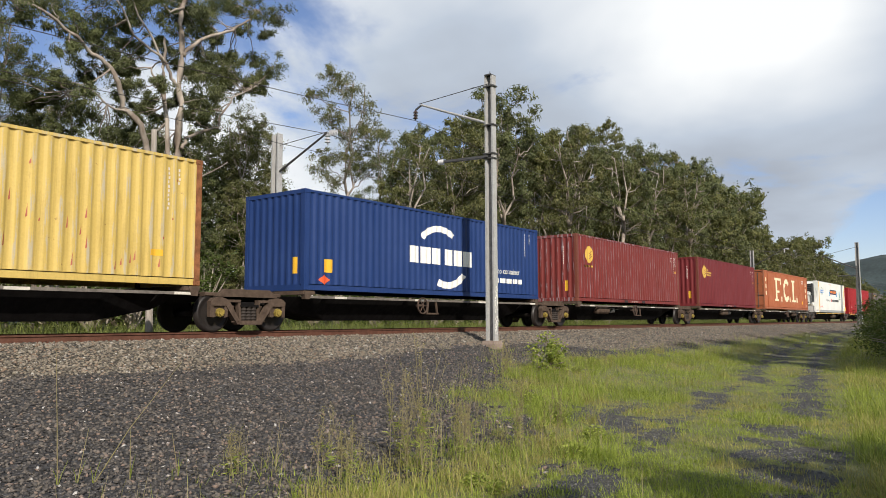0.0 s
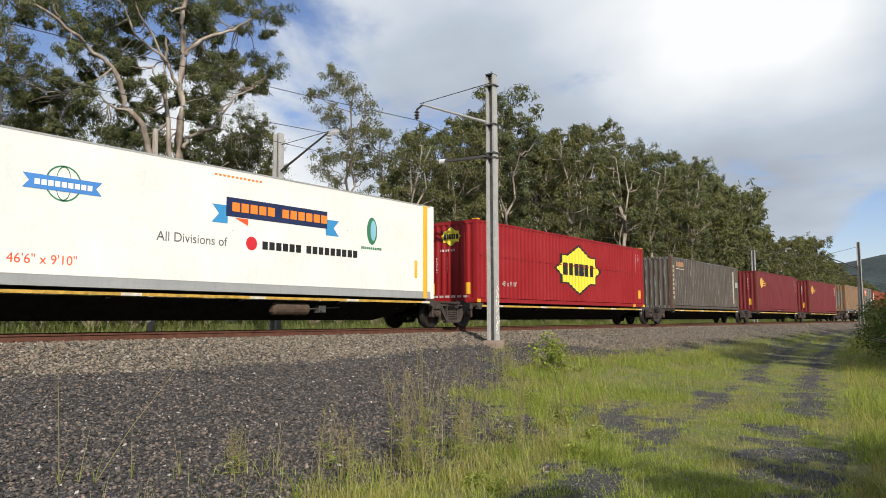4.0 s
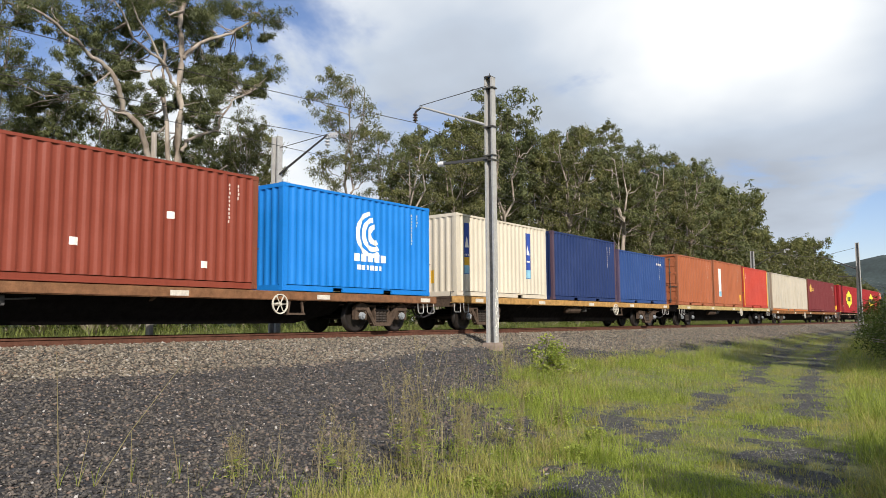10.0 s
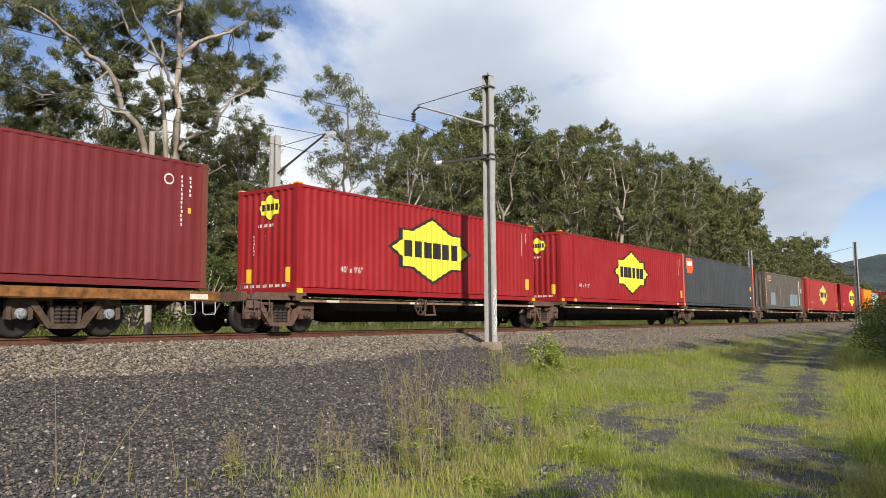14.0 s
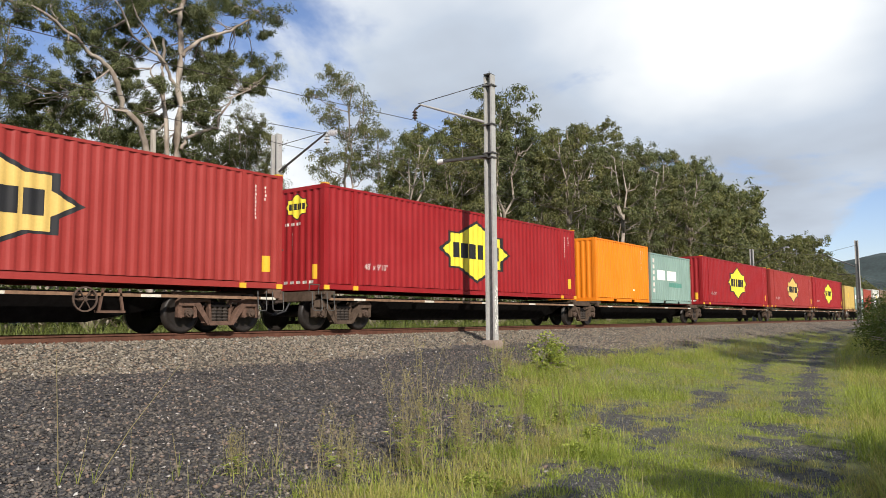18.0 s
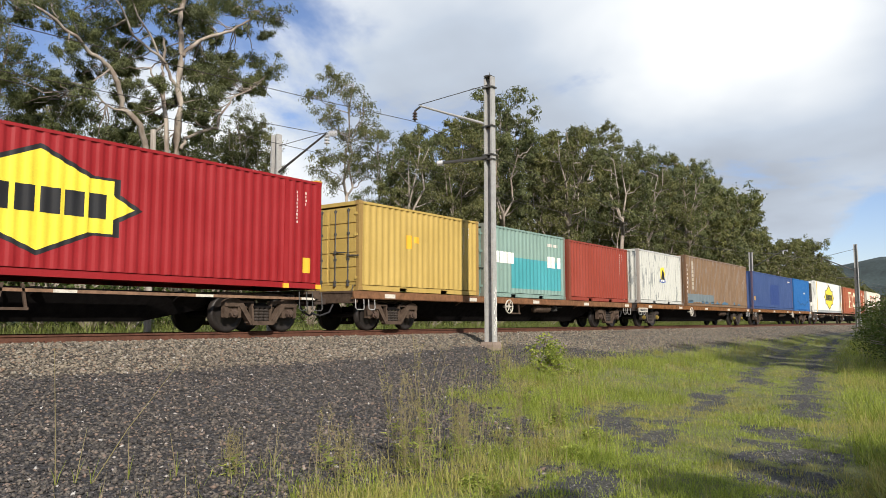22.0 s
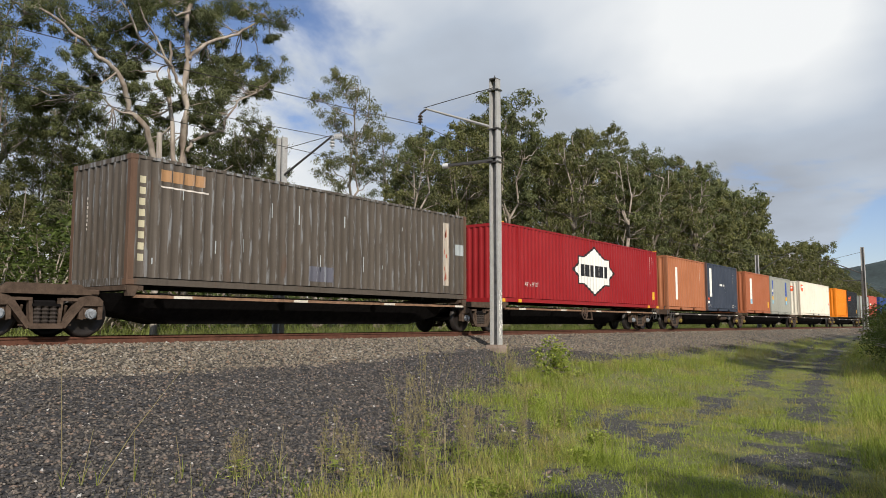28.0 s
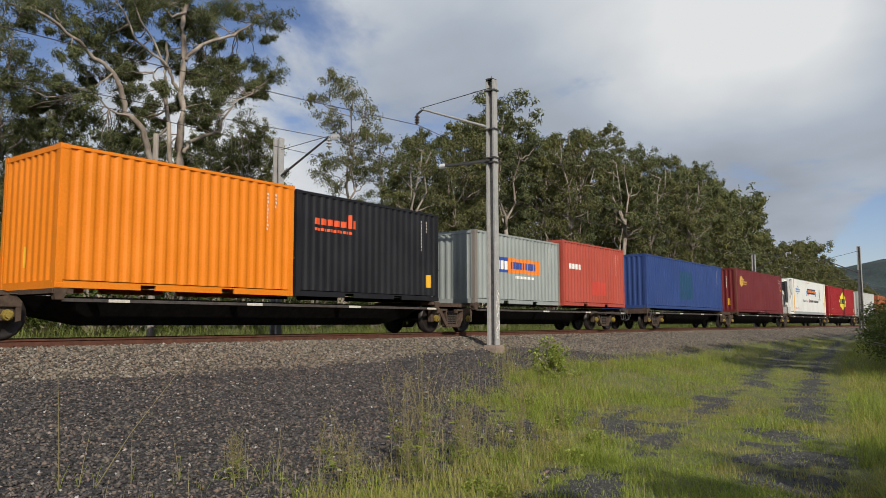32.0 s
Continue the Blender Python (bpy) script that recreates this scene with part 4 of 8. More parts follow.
def build_trees():
    hero_gum()
    rng = random.Random(12)
    airy = [lobed_gum(s, 0.125, 0.40, 30, (0.85, 1.35), 10, 66, (0.14, 0.26, 0.022, 0.035), 0.7, 3) for s in (61, 62, 63, 64)]
    full = [lobed_gum(s, 0.15, 0.20, 46, (0.85, 1.5), 9, 38, (0.22, 0.38, 0.040, 0.062), 0.9, 3) for s in (1, 2, 3, 4, 5)]
    bare = [lobed_gum(s, 0.16, 0.58, 17, (0.7, 1.2), 8, 40, (0.21, 0.36, 0.038, 0.062), 1.3, 3) for s in (14, 15, 16)]
    tall = [lobed_gum(s, 0.125, 0.56, 17, (0.9, 1.35), 10, 66, (0.14, 0.26, 0.022, 0.035), 0.7, 3) for s in (65, 66)]
    distant = [lobed_gum(s, 0.15, 0.14, 34, (1.1, 1.8), 8, 26, (0.33, 0.56, 0.075, 0.12), 0.8, 2) for s in (21, 22, 23)]
    count = [0]

    def gum(kinds, x, y, h, label):
        i = count[0]
        count[0] += 1
        plant("gum_tree", kinds[i % len(kinds)], ("trunk", "crown"), (BARK if kinds is bare or i % 3 else BARK_GREY, (LEAF_A, LEAF_B)[i % 2]), label, "tree", "gum trees",
              pose(x, y, gz(x, y) - 0.05, 0, 0, rng.uniform(0, 360)), (h - gz(x, y)) / 17.0)

    slim, mass, pale, far = "slender gum tree with pale bole and clumped grey-green crown", "dense gum tree in the row behind the line", "thin-crowned gum tree with bare pale limbs", "distant gum tree in the woods"
    # scattered slender trees about and behind the tall one
    for x, y, h in ((13.4, 34, 13.3), (16.4, 34, 10.4), (20.0, 36, 10.6), (23.4, 38, 11.6), (25.4, 36, 11.6), (26.6, 34, 11.2), (31.6, 38, 12.9), (11.6, 34, 12.8), (8.5, 33, 12.4), (18.2, 40, 12.0), (4, 32, 13), (-4, 33, 14), (-13, 31, 14)):
        gum(airy, x, y, h, slim)
    for x, y, h in ((35.3, 34, 16.9), (37.4, 33, 13.2), (25.6, 33, 11.6), (12.4, 31, 12.6)):
        gum(tall, x, y, h, slim)
    for x, y, h in ((28.5, 40, 11.5), (22.0, 42, 11.5), (12.6, 29.5, 5.6), (15.0, 30.5, 6.2), (17.3, 31, 6.6), (20.6, 30.5, 7.0), (23.6, 30.0, 7.2), (10.2, 29, 6.0), (26.5, 31, 7.4), (7, 30, 9), (1, 29, 10)):
        gum(full, x, y, h, mass)
    # the wood's front and back rows
    for row, (y, step, share, low) in enumerate(((30.5, 5.0, 0.90, 0.10), (34.0, 4.4, 1.0, 0.03), (39.0, 6.5, 0.95, 0.05))):
        u = 38.6 + 1.3 * row
        while u < 122.5:
            h = (float(np.interp(u, EDGE_X, EDGE_Z)) - 0.3) * y / 32 * (share - low * rng.random())
            gum(full if u < 100 else distant, u * y / 32, y, h + 0.1, mass if u < 90 else far)
            u += step * rng.uniform(0.75, 1.25) * (1 + u / 160)
    u = 131.0
    while u < 250:
        for y in (31.0, 36.0):
            gum(distant, u * y / 32, y, (float(np.interp(u, EDGE_X, EDGE_Z)) - 0.3) * y / 32 * rng.uniform(0.90, 1.0), far)
        u += 8.0
    u = 39.5
    while u < 108:
        gum(bare, u * 28.6 / 32, 28.6, float(np.interp(u, EDGE_X, EDGE_Z)) * 28.6 / 32 * rng.uniform(0.84, 0.98), pale)
        u += rng.uniform(5.5, 9.5) * (1 + u / 130)


def build_shrubs():
    rng = random.Random(21)
    tall = [shrub_meshes(s, 4.2, 1.7, 34, 60, (0.13, 0.27, 0.028, 0.052)) for s in (11, 12, 13)]
    x = -8.0
    while x < 130:
        y = rng.uniform(25.2, 29.0)
        s = rng.uniform(0.7, 1.35) * (0.7 if 19 < x < 26 else 1)
        plant("understorey_shrub", tall[rng.randrange(3)], ("stem", "foliage"), (BARK_GREY, LEAF_C), "leafy dark green understorey shrub below the gums", "shrub", "understorey shrubs",
              pose(x, y, gz(x, y) - 0.05, 0, 0, rng.uniform(0, 360)), s)
        x += rng.uniform(1.3, 2.1) * (1 if x < 60 else 1.7)
    x = 4.0
    while x < 110:
        y = rng.uniform(31, 35)
        plant("understorey_shrub", tall[rng.randrange(3)], ("stem", "foliage"), (BARK_GREY, LEAF_C), "tall dark green shrub among the gums", "shrub", "understorey shrubs",
              pose(x, y, gz(x, y) - 0.05, 0, 0, rng.uniform(0, 360)), rng.uniform(1.4, 1.9))
        x += rng.uniform(1.6, 2.6) * (1 if x < 40 else 1.6)
    low = [shrub_meshes(s, 2.0, 1.5, 60, 100, (0.05, 0.12, 0.011, 0.021)) for s in (31, 32)]
    for x, y, s in ((31, 2.1, 1.5), (28.5, 1.5, 1.1), (34.5, 2.1, 1.6), (39, 2.9, 1.6), (45, 4.1, 1.7), (53, 5.0, 1.8), (63, 6.3, 1.8), (75, 7.8, 2.0), (27, 0.4, 1.5), (24, 0.2, 1.0), (36, 0.6, 1.7)):
        plant("verge_bush", low[rng.randrange(2)], ("stem", "foliage"), (BARK_GREY, (LEAF_B, LEAF_C)[int(x) % 2]), "dense dark green bush beside the grassy path", "bush", "bushes by the path",
              pose(x, y, gz(x, y) - 0.03, 0, 0, rng.uniform(0, 360)), s)
    small = shrub_meshes(41, 0.85, 0.38, 30, 34, (0.05, 0.10, 0.016, 0.028))
    plant("young_bush", small, ("stem", "foliage"), (BARK_GREY, GRASS), "small bright green leafy bush at the ballast foot", "bush", "", pose(17.4, 9.75, gz(17.4, 9.75) - 0.02), 1.25)
    leafy = [shrub_meshes(s, 0.30, 0.20, 22, 16, (0.04, 0.09, 0.012, 0.024)) for s in (45, 46)]
    for i in range(26):
        x = rng.uniform(5.5, 24)
        y = grass_edge(x) - rng.uniform(0.2, 1.8)
        if rut(x, y) < 0.2:
            plant("leafy_weed", leafy[i % 2], ("stem", "foliage"), (STRAW, GRASS), "low broad-leaved green weed in the grass", "weed", "leafy weeds in the grass",
                  pose(x, y, gz(x, y) - 0.02, 0, 0, rng.uniform(0, 360)), rng.uniform(0.4, 0.8))
    # trees behind the viewer that shade the near path
    kinds = [lobed_gum(s, 0.16, 0.22, 26, (1.3, 1.9), 8, 34, (0.27, 0.47, 0.075, 0.12)) for s in (51, 52)]
    for i, (x, y, s) in enumerate(((-1.0, -9.4, 0.84), (1.4, -9.6, 0.82), (3.8, -9.9, 0.78), (6.4, -10.6, 0.74), (22, -6.4, 1.15), (28, -6.2, 1.2), (34, -6.0, 1.25), (41, -6.2, 1.25), (49, -6.0, 1.25), (58, -6, 1.25))):
        plant("gum_tree", kinds[i % 2], ("trunk", "crown"), (BARK_GREY, LEAF_B), "gum tree at the edge of the path", "tree", "gum trees", pose(x, y, gz(x, y) - 0.05, 0, 0, 70 * i), s * 12.0 / 17.0)


def blades(name, label, mat, spots, height, width, lean):
    """Tapered bent grass blades, three quads' worth of points each, joined."""
    rng = np.random.default_rng(len(spots))
    p = np.asarray([s[:3] for s in spots])
    k = np.asarray([s[3] for s in spots])[:, None]
    n = len(p)
    h = rng.uniform(height[0], height[1], (n, 1)) * k
    w = rng.uniform(width[0], width[1], (n, 1))
    a = rng.uniform(0, 6.283, n)
    side = np.stack([np.cos(a), np.sin(a), np.zeros(n)], 1)
    out = np.stack([-np.sin(a), np.cos(a), np.zeros(n)], 1) * (rng.uniform(0.1, lean, (n, 1)) * h)
    up = np.array([0, 0, 1.0])
    v = np.stack([p - side * w, p + side * w, p + out * 0.35 + up * h * 0.6 + side * w * 0.7, p + out * 0.35 + up * h * 0.6 - side * w * 0.7, p + out + up * h], 1)
    i = 5 * np.arange(n)[:, None]
    tri = np.concatenate([i + np.array([[0, 1, 2]]), i + np.array([[0, 2, 3]]), i + np.array([[3, 2, 4]])], 0)
    return tagged(part(name, raw_mesh(name, v.reshape(-1, 3), tri), mat), label, "grass", kind="stuff")


def build_grass():
    rng = random.Random(8)
    lush, dry, far = [], [], []
    wispy = []
    for x0, x1, y0, y1, per, kk in ((-6, 3.0, -5, 5.4, 45, 1.1), (3.0, 9, -0.6, 7.4, 265, 1.0), (9, 16, -1.0, 11, 120, 1.15), (16, 28, -1, 12.6, 46, 1.6), (28, 60, 0, 13, 14, 2.3)):
        for _ in range(int((x1 - x0) * (y1 - y0) * per)):
            x, y = rng.uniform(x0, x1), rng.uniform(y0, y1)
            if y < 0.02 * x - 0.6 and 3 < x < 9:
                continue
            c = cover(x, y)
            worn = rut(x, y)
            if rng.random() > c ** 1.3 * 1.1 + 0.05 * (worn > 0.3):
                continue
            bank = grass_edge(x) - y
            tall = 0.45 + 0.8 * max(0, wob(x, y, 0.35, 3)) + 0.7 * wob(x, y, 1.3, 3) + 0.9 * rng.random() ** 3
            if 0 < bank < 2.4 and x > 11:
                tall += 1.3 * max(0, 0.25 + wob(x, y, 0.8, 6))
            if y < np.interp(x, RUT_R[0], RUT_R[1]) - 0.8:
                tall *= 1.9
            elif worn > 0.15 or y < np.interp(x, RUT_L[0], RUT_L[1]):
                tall *= 0.55
            tall = max(tall * (0.82 if x > 9 and bank > 2.4 else 1), 0.25) * kk ** 0.35
            yellow = wob(x, y, 0.5, 20) + 0.5 * wob(x, y, 1.9, 21) > 0.10 and rng.random() < 0.75
            r = 0.05 * kk
            for _ in range(rng.randint(6, 12)):
                u, v = x + rng.gauss(0, r), y + rng.gauss(0, r)
                (dry if yellow else lush).append((u, v, gz(x, y) - 0.01, tall * rng.uniform(0.6, 1.25)))
            if rng.random() < (0.10 if bank < 2.6 else 0.03) and tall > 0.5:
                for _ in range(rng.randint(1, 4)):
                    wispy.append((x + rng.gauss(0, 0.06), y + rng.gauss(0, 0.06), gz(x, y) - 0.01, min(tall, 1.3) * rng.uniform(0.6, 1.2)))
    for _ in range(900):
        x = rng.uniform(3, 20)
        y = grass_edge(x) + rng.uniform(-0.4, 1.3) ** 1.0
        if wob(x, y, 0.9, 15) > 0.02:
            for _ in range(rng.randint(2, 6)):
                (wispy if rng.random() < 0.3 else lush).append((x + rng.gauss(0, 0.05), y + rng.gauss(0, 0.05), gz(x, y) - 0.01, rng.uniform(0.5, 1.3)))
    for _ in range(42000):
        x, y = rng.uniform(-5, 120), rng.uniform(18.6, 25.4)
        far.append((x, y, gz(x, y) - 0.01, rng.uniform(0.6, 1.3) * (0.4 if y < 21.5 else 1.25)))
    blades("verge_grass", "fresh green grass on the verge", GRASS, lush, (0.06, 0.22), (0.0020, 0.0046), 1.5)
    blades("seeding_grass", "yellowing seeding grass on the verge", GRASS_DRY, dry, (0.06, 0.24), (0.0018, 0.0040), 1.4)
    blades("tall_wispy_grass", "tall thin seeding grass stalks along the bank", STRAW, wispy, (0.30, 0.62), (0.0016, 0.0030), 0.45)
    blades("lineside_grass", "rank green grass beyond the rails", LEAF_LINE, far, (0.16, 0.46), (0.005, 0.011), 1.8)


def weed(x, y, h, seed, label):
    """A branching seed stalk: stem, side stalks, small bracts."""
    rng = np.random.default_rng(seed)
    e = tagged(new("tall_weed"), label, "weed", "weeds on the bank")
    e.matrix_basis = pose(x, y, gz(x, y) - 0.02)
    for k in range(int(rng.integers(3, 6))):
        s, tips = Shape(), []
        top = h * rng.uniform(0.6, 1.0)
        p, d, pts = Vector((rng.normal(0, 0.05), rng.normal(0, 0.05), 0)), Vector((rng.normal(0, 0.07), rng.normal(0, 0.07), 1)), []
        for i in range(7):
            pts.append(p.copy())
            p = p + d.normalized() * top / 6
            d = d + Vector(rng.normal(0, 0.05, 3))
        s.pipe(pts, [0.005 - 0.0006 * i for i in range(7)], 4)
        for j in range(11):
            u = rng.uniform(1.5, 6)
            q0 = pts[int(u)].lerp(pts[min(6, int(u) + 1)], u % 1)
            a, w = rng.uniform(0, 6.28), rng.uniform(0.03, 0.09) * (1.3 - 0.12 * u)
            q = q0 + Vector((math.cos(a) * w, math.sin(a) * w, rng.uniform(0.06, 0.16)))
            s.pipe([q0, q], [0.0022, 0.0012], 3)
            tips += [tuple(q), tuple(q0.lerp(q, 0.6))]
        v, f = leaf_cloud(rng, tips, np.full(len(tips), 0.024), 6, (0.012, 0.032, 0.0014, 0.0030), -0.5)
        stalk = part("stem", s, STRAW, e)
        tagged(stalk, kind="stuff")
        tagged(part("seed_head", raw_mesh("seed_head", v, f), (STRAW, GRASS_DRY)[k % 2], e), kind="stuff")
    v, f = leaf_cloud(rng, [(rng.normal(0, 0.04), rng.normal(0, 0.04), h * u) for u in (0.08, 0.16, 0.24, 0.34, 0.44)], np.full(5, 0.07), 16, (0.05, 0.12, 0.003, 0.007), -0.2)
    part("leaves", raw_mesh("leaves", v, f), GRASS, e)


def build_weeds():
    rng = random.Random(4)
    for x, y, h in ((6.95, 5.95, 1.15), (7.05, 5.9, 0.9), (6.35, 5.1, 1.55), (6.5, 5.12, 1.45), (6.6, 5.3, 1.3), (6.3, 5.25, 0.9), (7.7, 5.6, 0.95), (7.85, 5.5, 0.8), (5.9, 6.0, 0.65), (4.95, 6.4, 0.5), (8.3, 5.1, 0.95), (8.5, 5.25, 0.85), (8.8, 4.9, 0.8), (10.4, 5.6, 0.8), (7.2, 5.2, 0.7), (5.6, 5.5, 0.5), (6.0, 5.7, 0.55), (14.0, 9.0, 1.0), (15.2, 9.6, 1.0)):
        weed(x, y, h, rng.randrange(999), "dry branching seed stalk above the gravel")
    for x, y, h, dx, dy in ((3.62, 7.25, 1.30, -0.05, 0.04), (3.88, 7.1, 1.15, 0.62, -0.45), (4.2, 7.0, 0.5, 0.05, 0.1), (3.75, 7.15, 0.55, 0.1, 0), (4.6, 6.8, 0.45, -0.05, 0.05), (5.6, 6.5, 0.5, 0.05, 0)):
        e = tagged(new("grass_stalk"), "thin pale grass stalk on the dark gravel", "grass stalk", "stalks on the gravel")
        e.matrix_basis = pose(x, y, gz(x, y) - 0.02)
        part("stem", Shape().pipe([(0, 0, 0), (dx * 0.4, dy * 0.4, h * 0.45), (dx, dy, h)], [0.006, 0.004, 0.002], 4), STRAW, e)
        for k in range(2):
            a = 2.6 * k + x
            part("blade", Shape().pipe([(0, 0, 0), (0.03 * math.cos(a), 0.03 * math.sin(a), 0.12), (0.09 * math.cos(a), 0.09 * math.sin(a), 0.20 + 0.05 * k)], [0.003, 0.004, 0.001], 3), GRASS, e)


def hills():
    """The wooded ridge beyond the end of the line."""
    rng = np.random.default_rng(2)
    xs, ys = np.linspace(-900, 900, 60), np.linspace(-250, 250, 16)
    v = []
    for y in ys:
        for x in xs:
            h = 108 * math.exp(-((x + 40) / 420) ** 2) + 62 * math.exp(-((x - 430) / 300) ** 2)
            v.append((x, y, -3 + h * math.exp(-(y / 150) ** 2) * (1 + 0.10 * noise.noise(Vector((x * 0.02, y * 0.02, 0)))) + 4 * noise.noise(Vector((x * 0.11, y * 0.11, 3)))))
    nx = len(xs)
    i = np.arange(nx - 1)[None] + nx * np.arange(len(ys) - 1)[:, None]
    me = raw_mesh("wooded_hill", np.array(v), np.stack([i, i + 1, i + nx + 1, i + nx], -1).reshape(-1, 4))
    ob = part("wooded_hill", me, metal("hazy wooded hillside", (0.046, 0.062, 0.062), 1.0, 0.35, 0, 0.03))
    a = radians(86)
    ob.matrix_basis = pose(1500 * math.sin(a), 1500 * math.cos(a), 0, 0, 0, -86)
    tagged(ob, "hazy blue-green wooded hill beyond the line", "hill", kind="structure")


build_trees()
build_shrubs()
build_grass()
build_weeds()
hills()

# ---- the freight train ----
WID = 2.438


def run(t):
    """Metres that the train has gone since the start."""
    return 18.0636 * t + 0.03945 * t * t - 0.000425 * t ** 3


MOVERS, WHEELS = [], []


def corrugation(length, depth):
    """Break points of the pressed wall: x along it, y inward."""
    n = max(2, round((length - 0.30) / 0.278))
    p = (length - 0.30) / n
    pts = [(-length / 2 + 0.05, 0.0)]
    for i in range(n):
        x = -length / 2 + 0.15 + i * p
        pts += [(x + p * 0.15, 0.0), (x + p * 0.34, depth), (x + p * 0.66, depth), (x + p * 0.85, 0.0)]
    return pts + [(length / 2 - 0.05, 0.0)]


@functools.lru_cache(None)
def wall_mesh(length, z0, z1, depth):
    """A pressed sheet wall standing at y = 0 and facing -y, softly rounded at its folds, with a back."""
    s, folds = Shape(), corrugation(length, depth)
    pts = [folds[0]]
    for p, q, r in zip(folds, folds[1:], folds[2:]):
        pts += [tuple(q[i] + 0.13 * (p[i] - q[i]) for i in (0, 1)), tuple(q[i] + 0.13 * (r[i] - q[i]) for i in (0, 1))] if depth else [q]
    pts.append(folds[-1])
    n = len(pts)
    s.add([(x, y, z) for z in (z0, z1) for x, y in pts], [(i, i + 1, n + i + 1, n + i) for i in range(n - 1)])
    s.add([(pts[0][0], depth + 0.01, z0), (pts[-1][0], depth + 0.01, z0), (pts[-1][0], depth + 0.01, z1), (pts[0][0], depth + 0.01, z1)], [(3, 2, 1, 0)])
    return s.mesh("side_panel", depth > 0)


@functools.lru_cache(None)
def shape_mesh(kind, *a):
    s = Shape()
    if kind == "box":
        s.box(*a)
    elif kind == "rail":
        # lower side rail with fork pockets let into it
        length, pockets = a
        h, y0, y1 = 0.15, -0.03, 0.03
        cuts = [-length / 2 + 0.16] + ([-1.21, -0.85, 0.85, 1.21] if pockets else []) + [length / 2 - 0.16]
        under = []
        for i, x in enumerate(cuts):
            under += [(x, h - 0.03), (x, 0.012)] if i % 2 == 0 else [(x, 0.012), (x, h - 0.03)]
        s.plate_y(under[1:-1] + [(cuts[-1], h), (cuts[0], h)], y0, y1)
    elif kind == "casting":
        s.box(-0.089, 0.089, -0.081, 0.081, -0.059, 0.059, 0.012)
        s.ring_y(0, -0.086, -0.079, 0, 0.026, 0.044, 10)
    elif kind == "post":
        h, = a
        s.box(-0.075, 0.075, -0.055, 0.055, 0.10, h - 0.10)
        s.box(-0.035, 0.035, -0.062, -0.052, 0.12, h - 0.12)
    elif kind == "roof":
        length, = a
        s.box(-length / 2 + 0.08, length / 2 - 0.08, -WID / 2 + 0.07, WID / 2 - 0.07, -0.03, -0.008)
        n = int(length / 0.42)
        for i in range(n):
            x = -length / 2 + 0.3 + i * (length - 0.6) / (n - 1)
            s.box(x - 0.09, x + 0.09, -WID / 2 + 0.20, WID / 2 - 0.20, -0.009, 0.006)
    elif kind == "door":
        # one leaf, hung at y = 0, with pressed recesses
        h, = a
        w = WID / 2 - 0.09
        s.box(-0.02, 0.025, 0, w, 0, h)
        n = 5
        for i in range(n):
            z = 0.06 + i * (h - 0.12) / n
            s.box(-0.042, -0.018, 0.05, w - 0.05, z + 0.03, z + (h - 0.12) / n - 0.03)
    elif kind == "rod":
        h, = a
        s.tube((0, 0, 0.03), (0, 0, h - 0.03), 0.019, k=8)
        for z in (0.1, h * 0.33, h * 0.66, h - 0.1):
            s.box(-0.012, 0.03, -0.05, 0.05, z - 0.03, z + 0.03)
        s.box(-0.03, 0.02, -0.03, 0.03, -0.04, 0.04)
    elif kind == "handle":
        s.bar((0, 0, 0), (0, 0.42, -0.02), 0.022, 0.03).box(-0.02, 0.03, -0.03, 0.05, -0.04, 0.04)
    elif kind == "hinge":
        s.box(-0.03, 0.02, -0.07, 0.07, -0.035, 0.035).tube((-0.02, 0, -0.05), (-0.02, 0, 0.05), 0.018, k=6)
    return s.mesh(kind)


def decal(box, name, outlines, mat, lift=0.003, end=False, label=""):
    """Paint on the near side (or the leading end), bent along with the pressed sheet."""
    length, depth = box["length"], 0.0 if box["flat"] else box["depth"]
    L = WID if end else length
    pts = corrugation(L, 0.036 if end and not box["flat"] else depth)
    xs, ys = np.array([p[0] for p in pts]), np.array([p[1] for p in pts])
    bm = bmesh.new()
    for o in outlines:
        bm.faces.new([bm.verts.new((x, 0, z)) for x, z in o])
    bmesh.ops.remove_doubles(bm, verts=bm.verts[:], dist=0.0005)
    lo, hi = min(x for o in outlines for x, z in o), max(x for o in outlines for x, z in o)
    if depth or end:
        for x in xs:
            if lo < x < hi:
                bmesh.ops.bisect_plane(bm, geom=bm.verts[:] + bm.edges[:] + bm.faces[:], plane_co=(x, 0, 0), plane_no=(1, 0, 0))
    for v in bm.verts:
        v.co.y = -lift + float(np.interp(v.co.x, xs, ys))
    me = bpy.data.meshes.new(name)
    bm.to_mesh(me)
    bm.free()
    if depth:
        me.shade_smooth()
    m = pose(-length / 2 + 0.012, 0, 0, 0, 0, -90) if end else pose(0, -WID / 2 + 0.008, 0)
    return part(name, me, mat, box["ob"], label, m)


def rect(x, z, w, h):
    return [(x, z), (x + w, z), (x + w, z + h), (x, z + h)]


def round_(cx, cz, r, k=22, sx=1.0):
    return [(cx + sx * r * math.cos(2 * math.pi * i / k), cz + r * math.sin(2 * math.pi * i / k)) for i in range(k)]


def arc_(cx, cz, r0, r1, a0, a1, k=14, sx=1.0):
    """A curved band, as a run of quads."""
    a = [radians(a0 + (a1 - a0) * i / k) for i in range(k + 1)]
    return [[(cx + sx * r0 * math.cos(p), cz + r0 * math.sin(p)), (cx + sx * r1 * math.cos(p), cz + r1 * math.sin(p)), (cx + sx * r1 * math.cos(q), cz + r1 * math.sin(q)), (cx + sx * r0 * math.cos(q), cz + r0 * math.sin(q))] for p, q in zip(a, a[1:])]


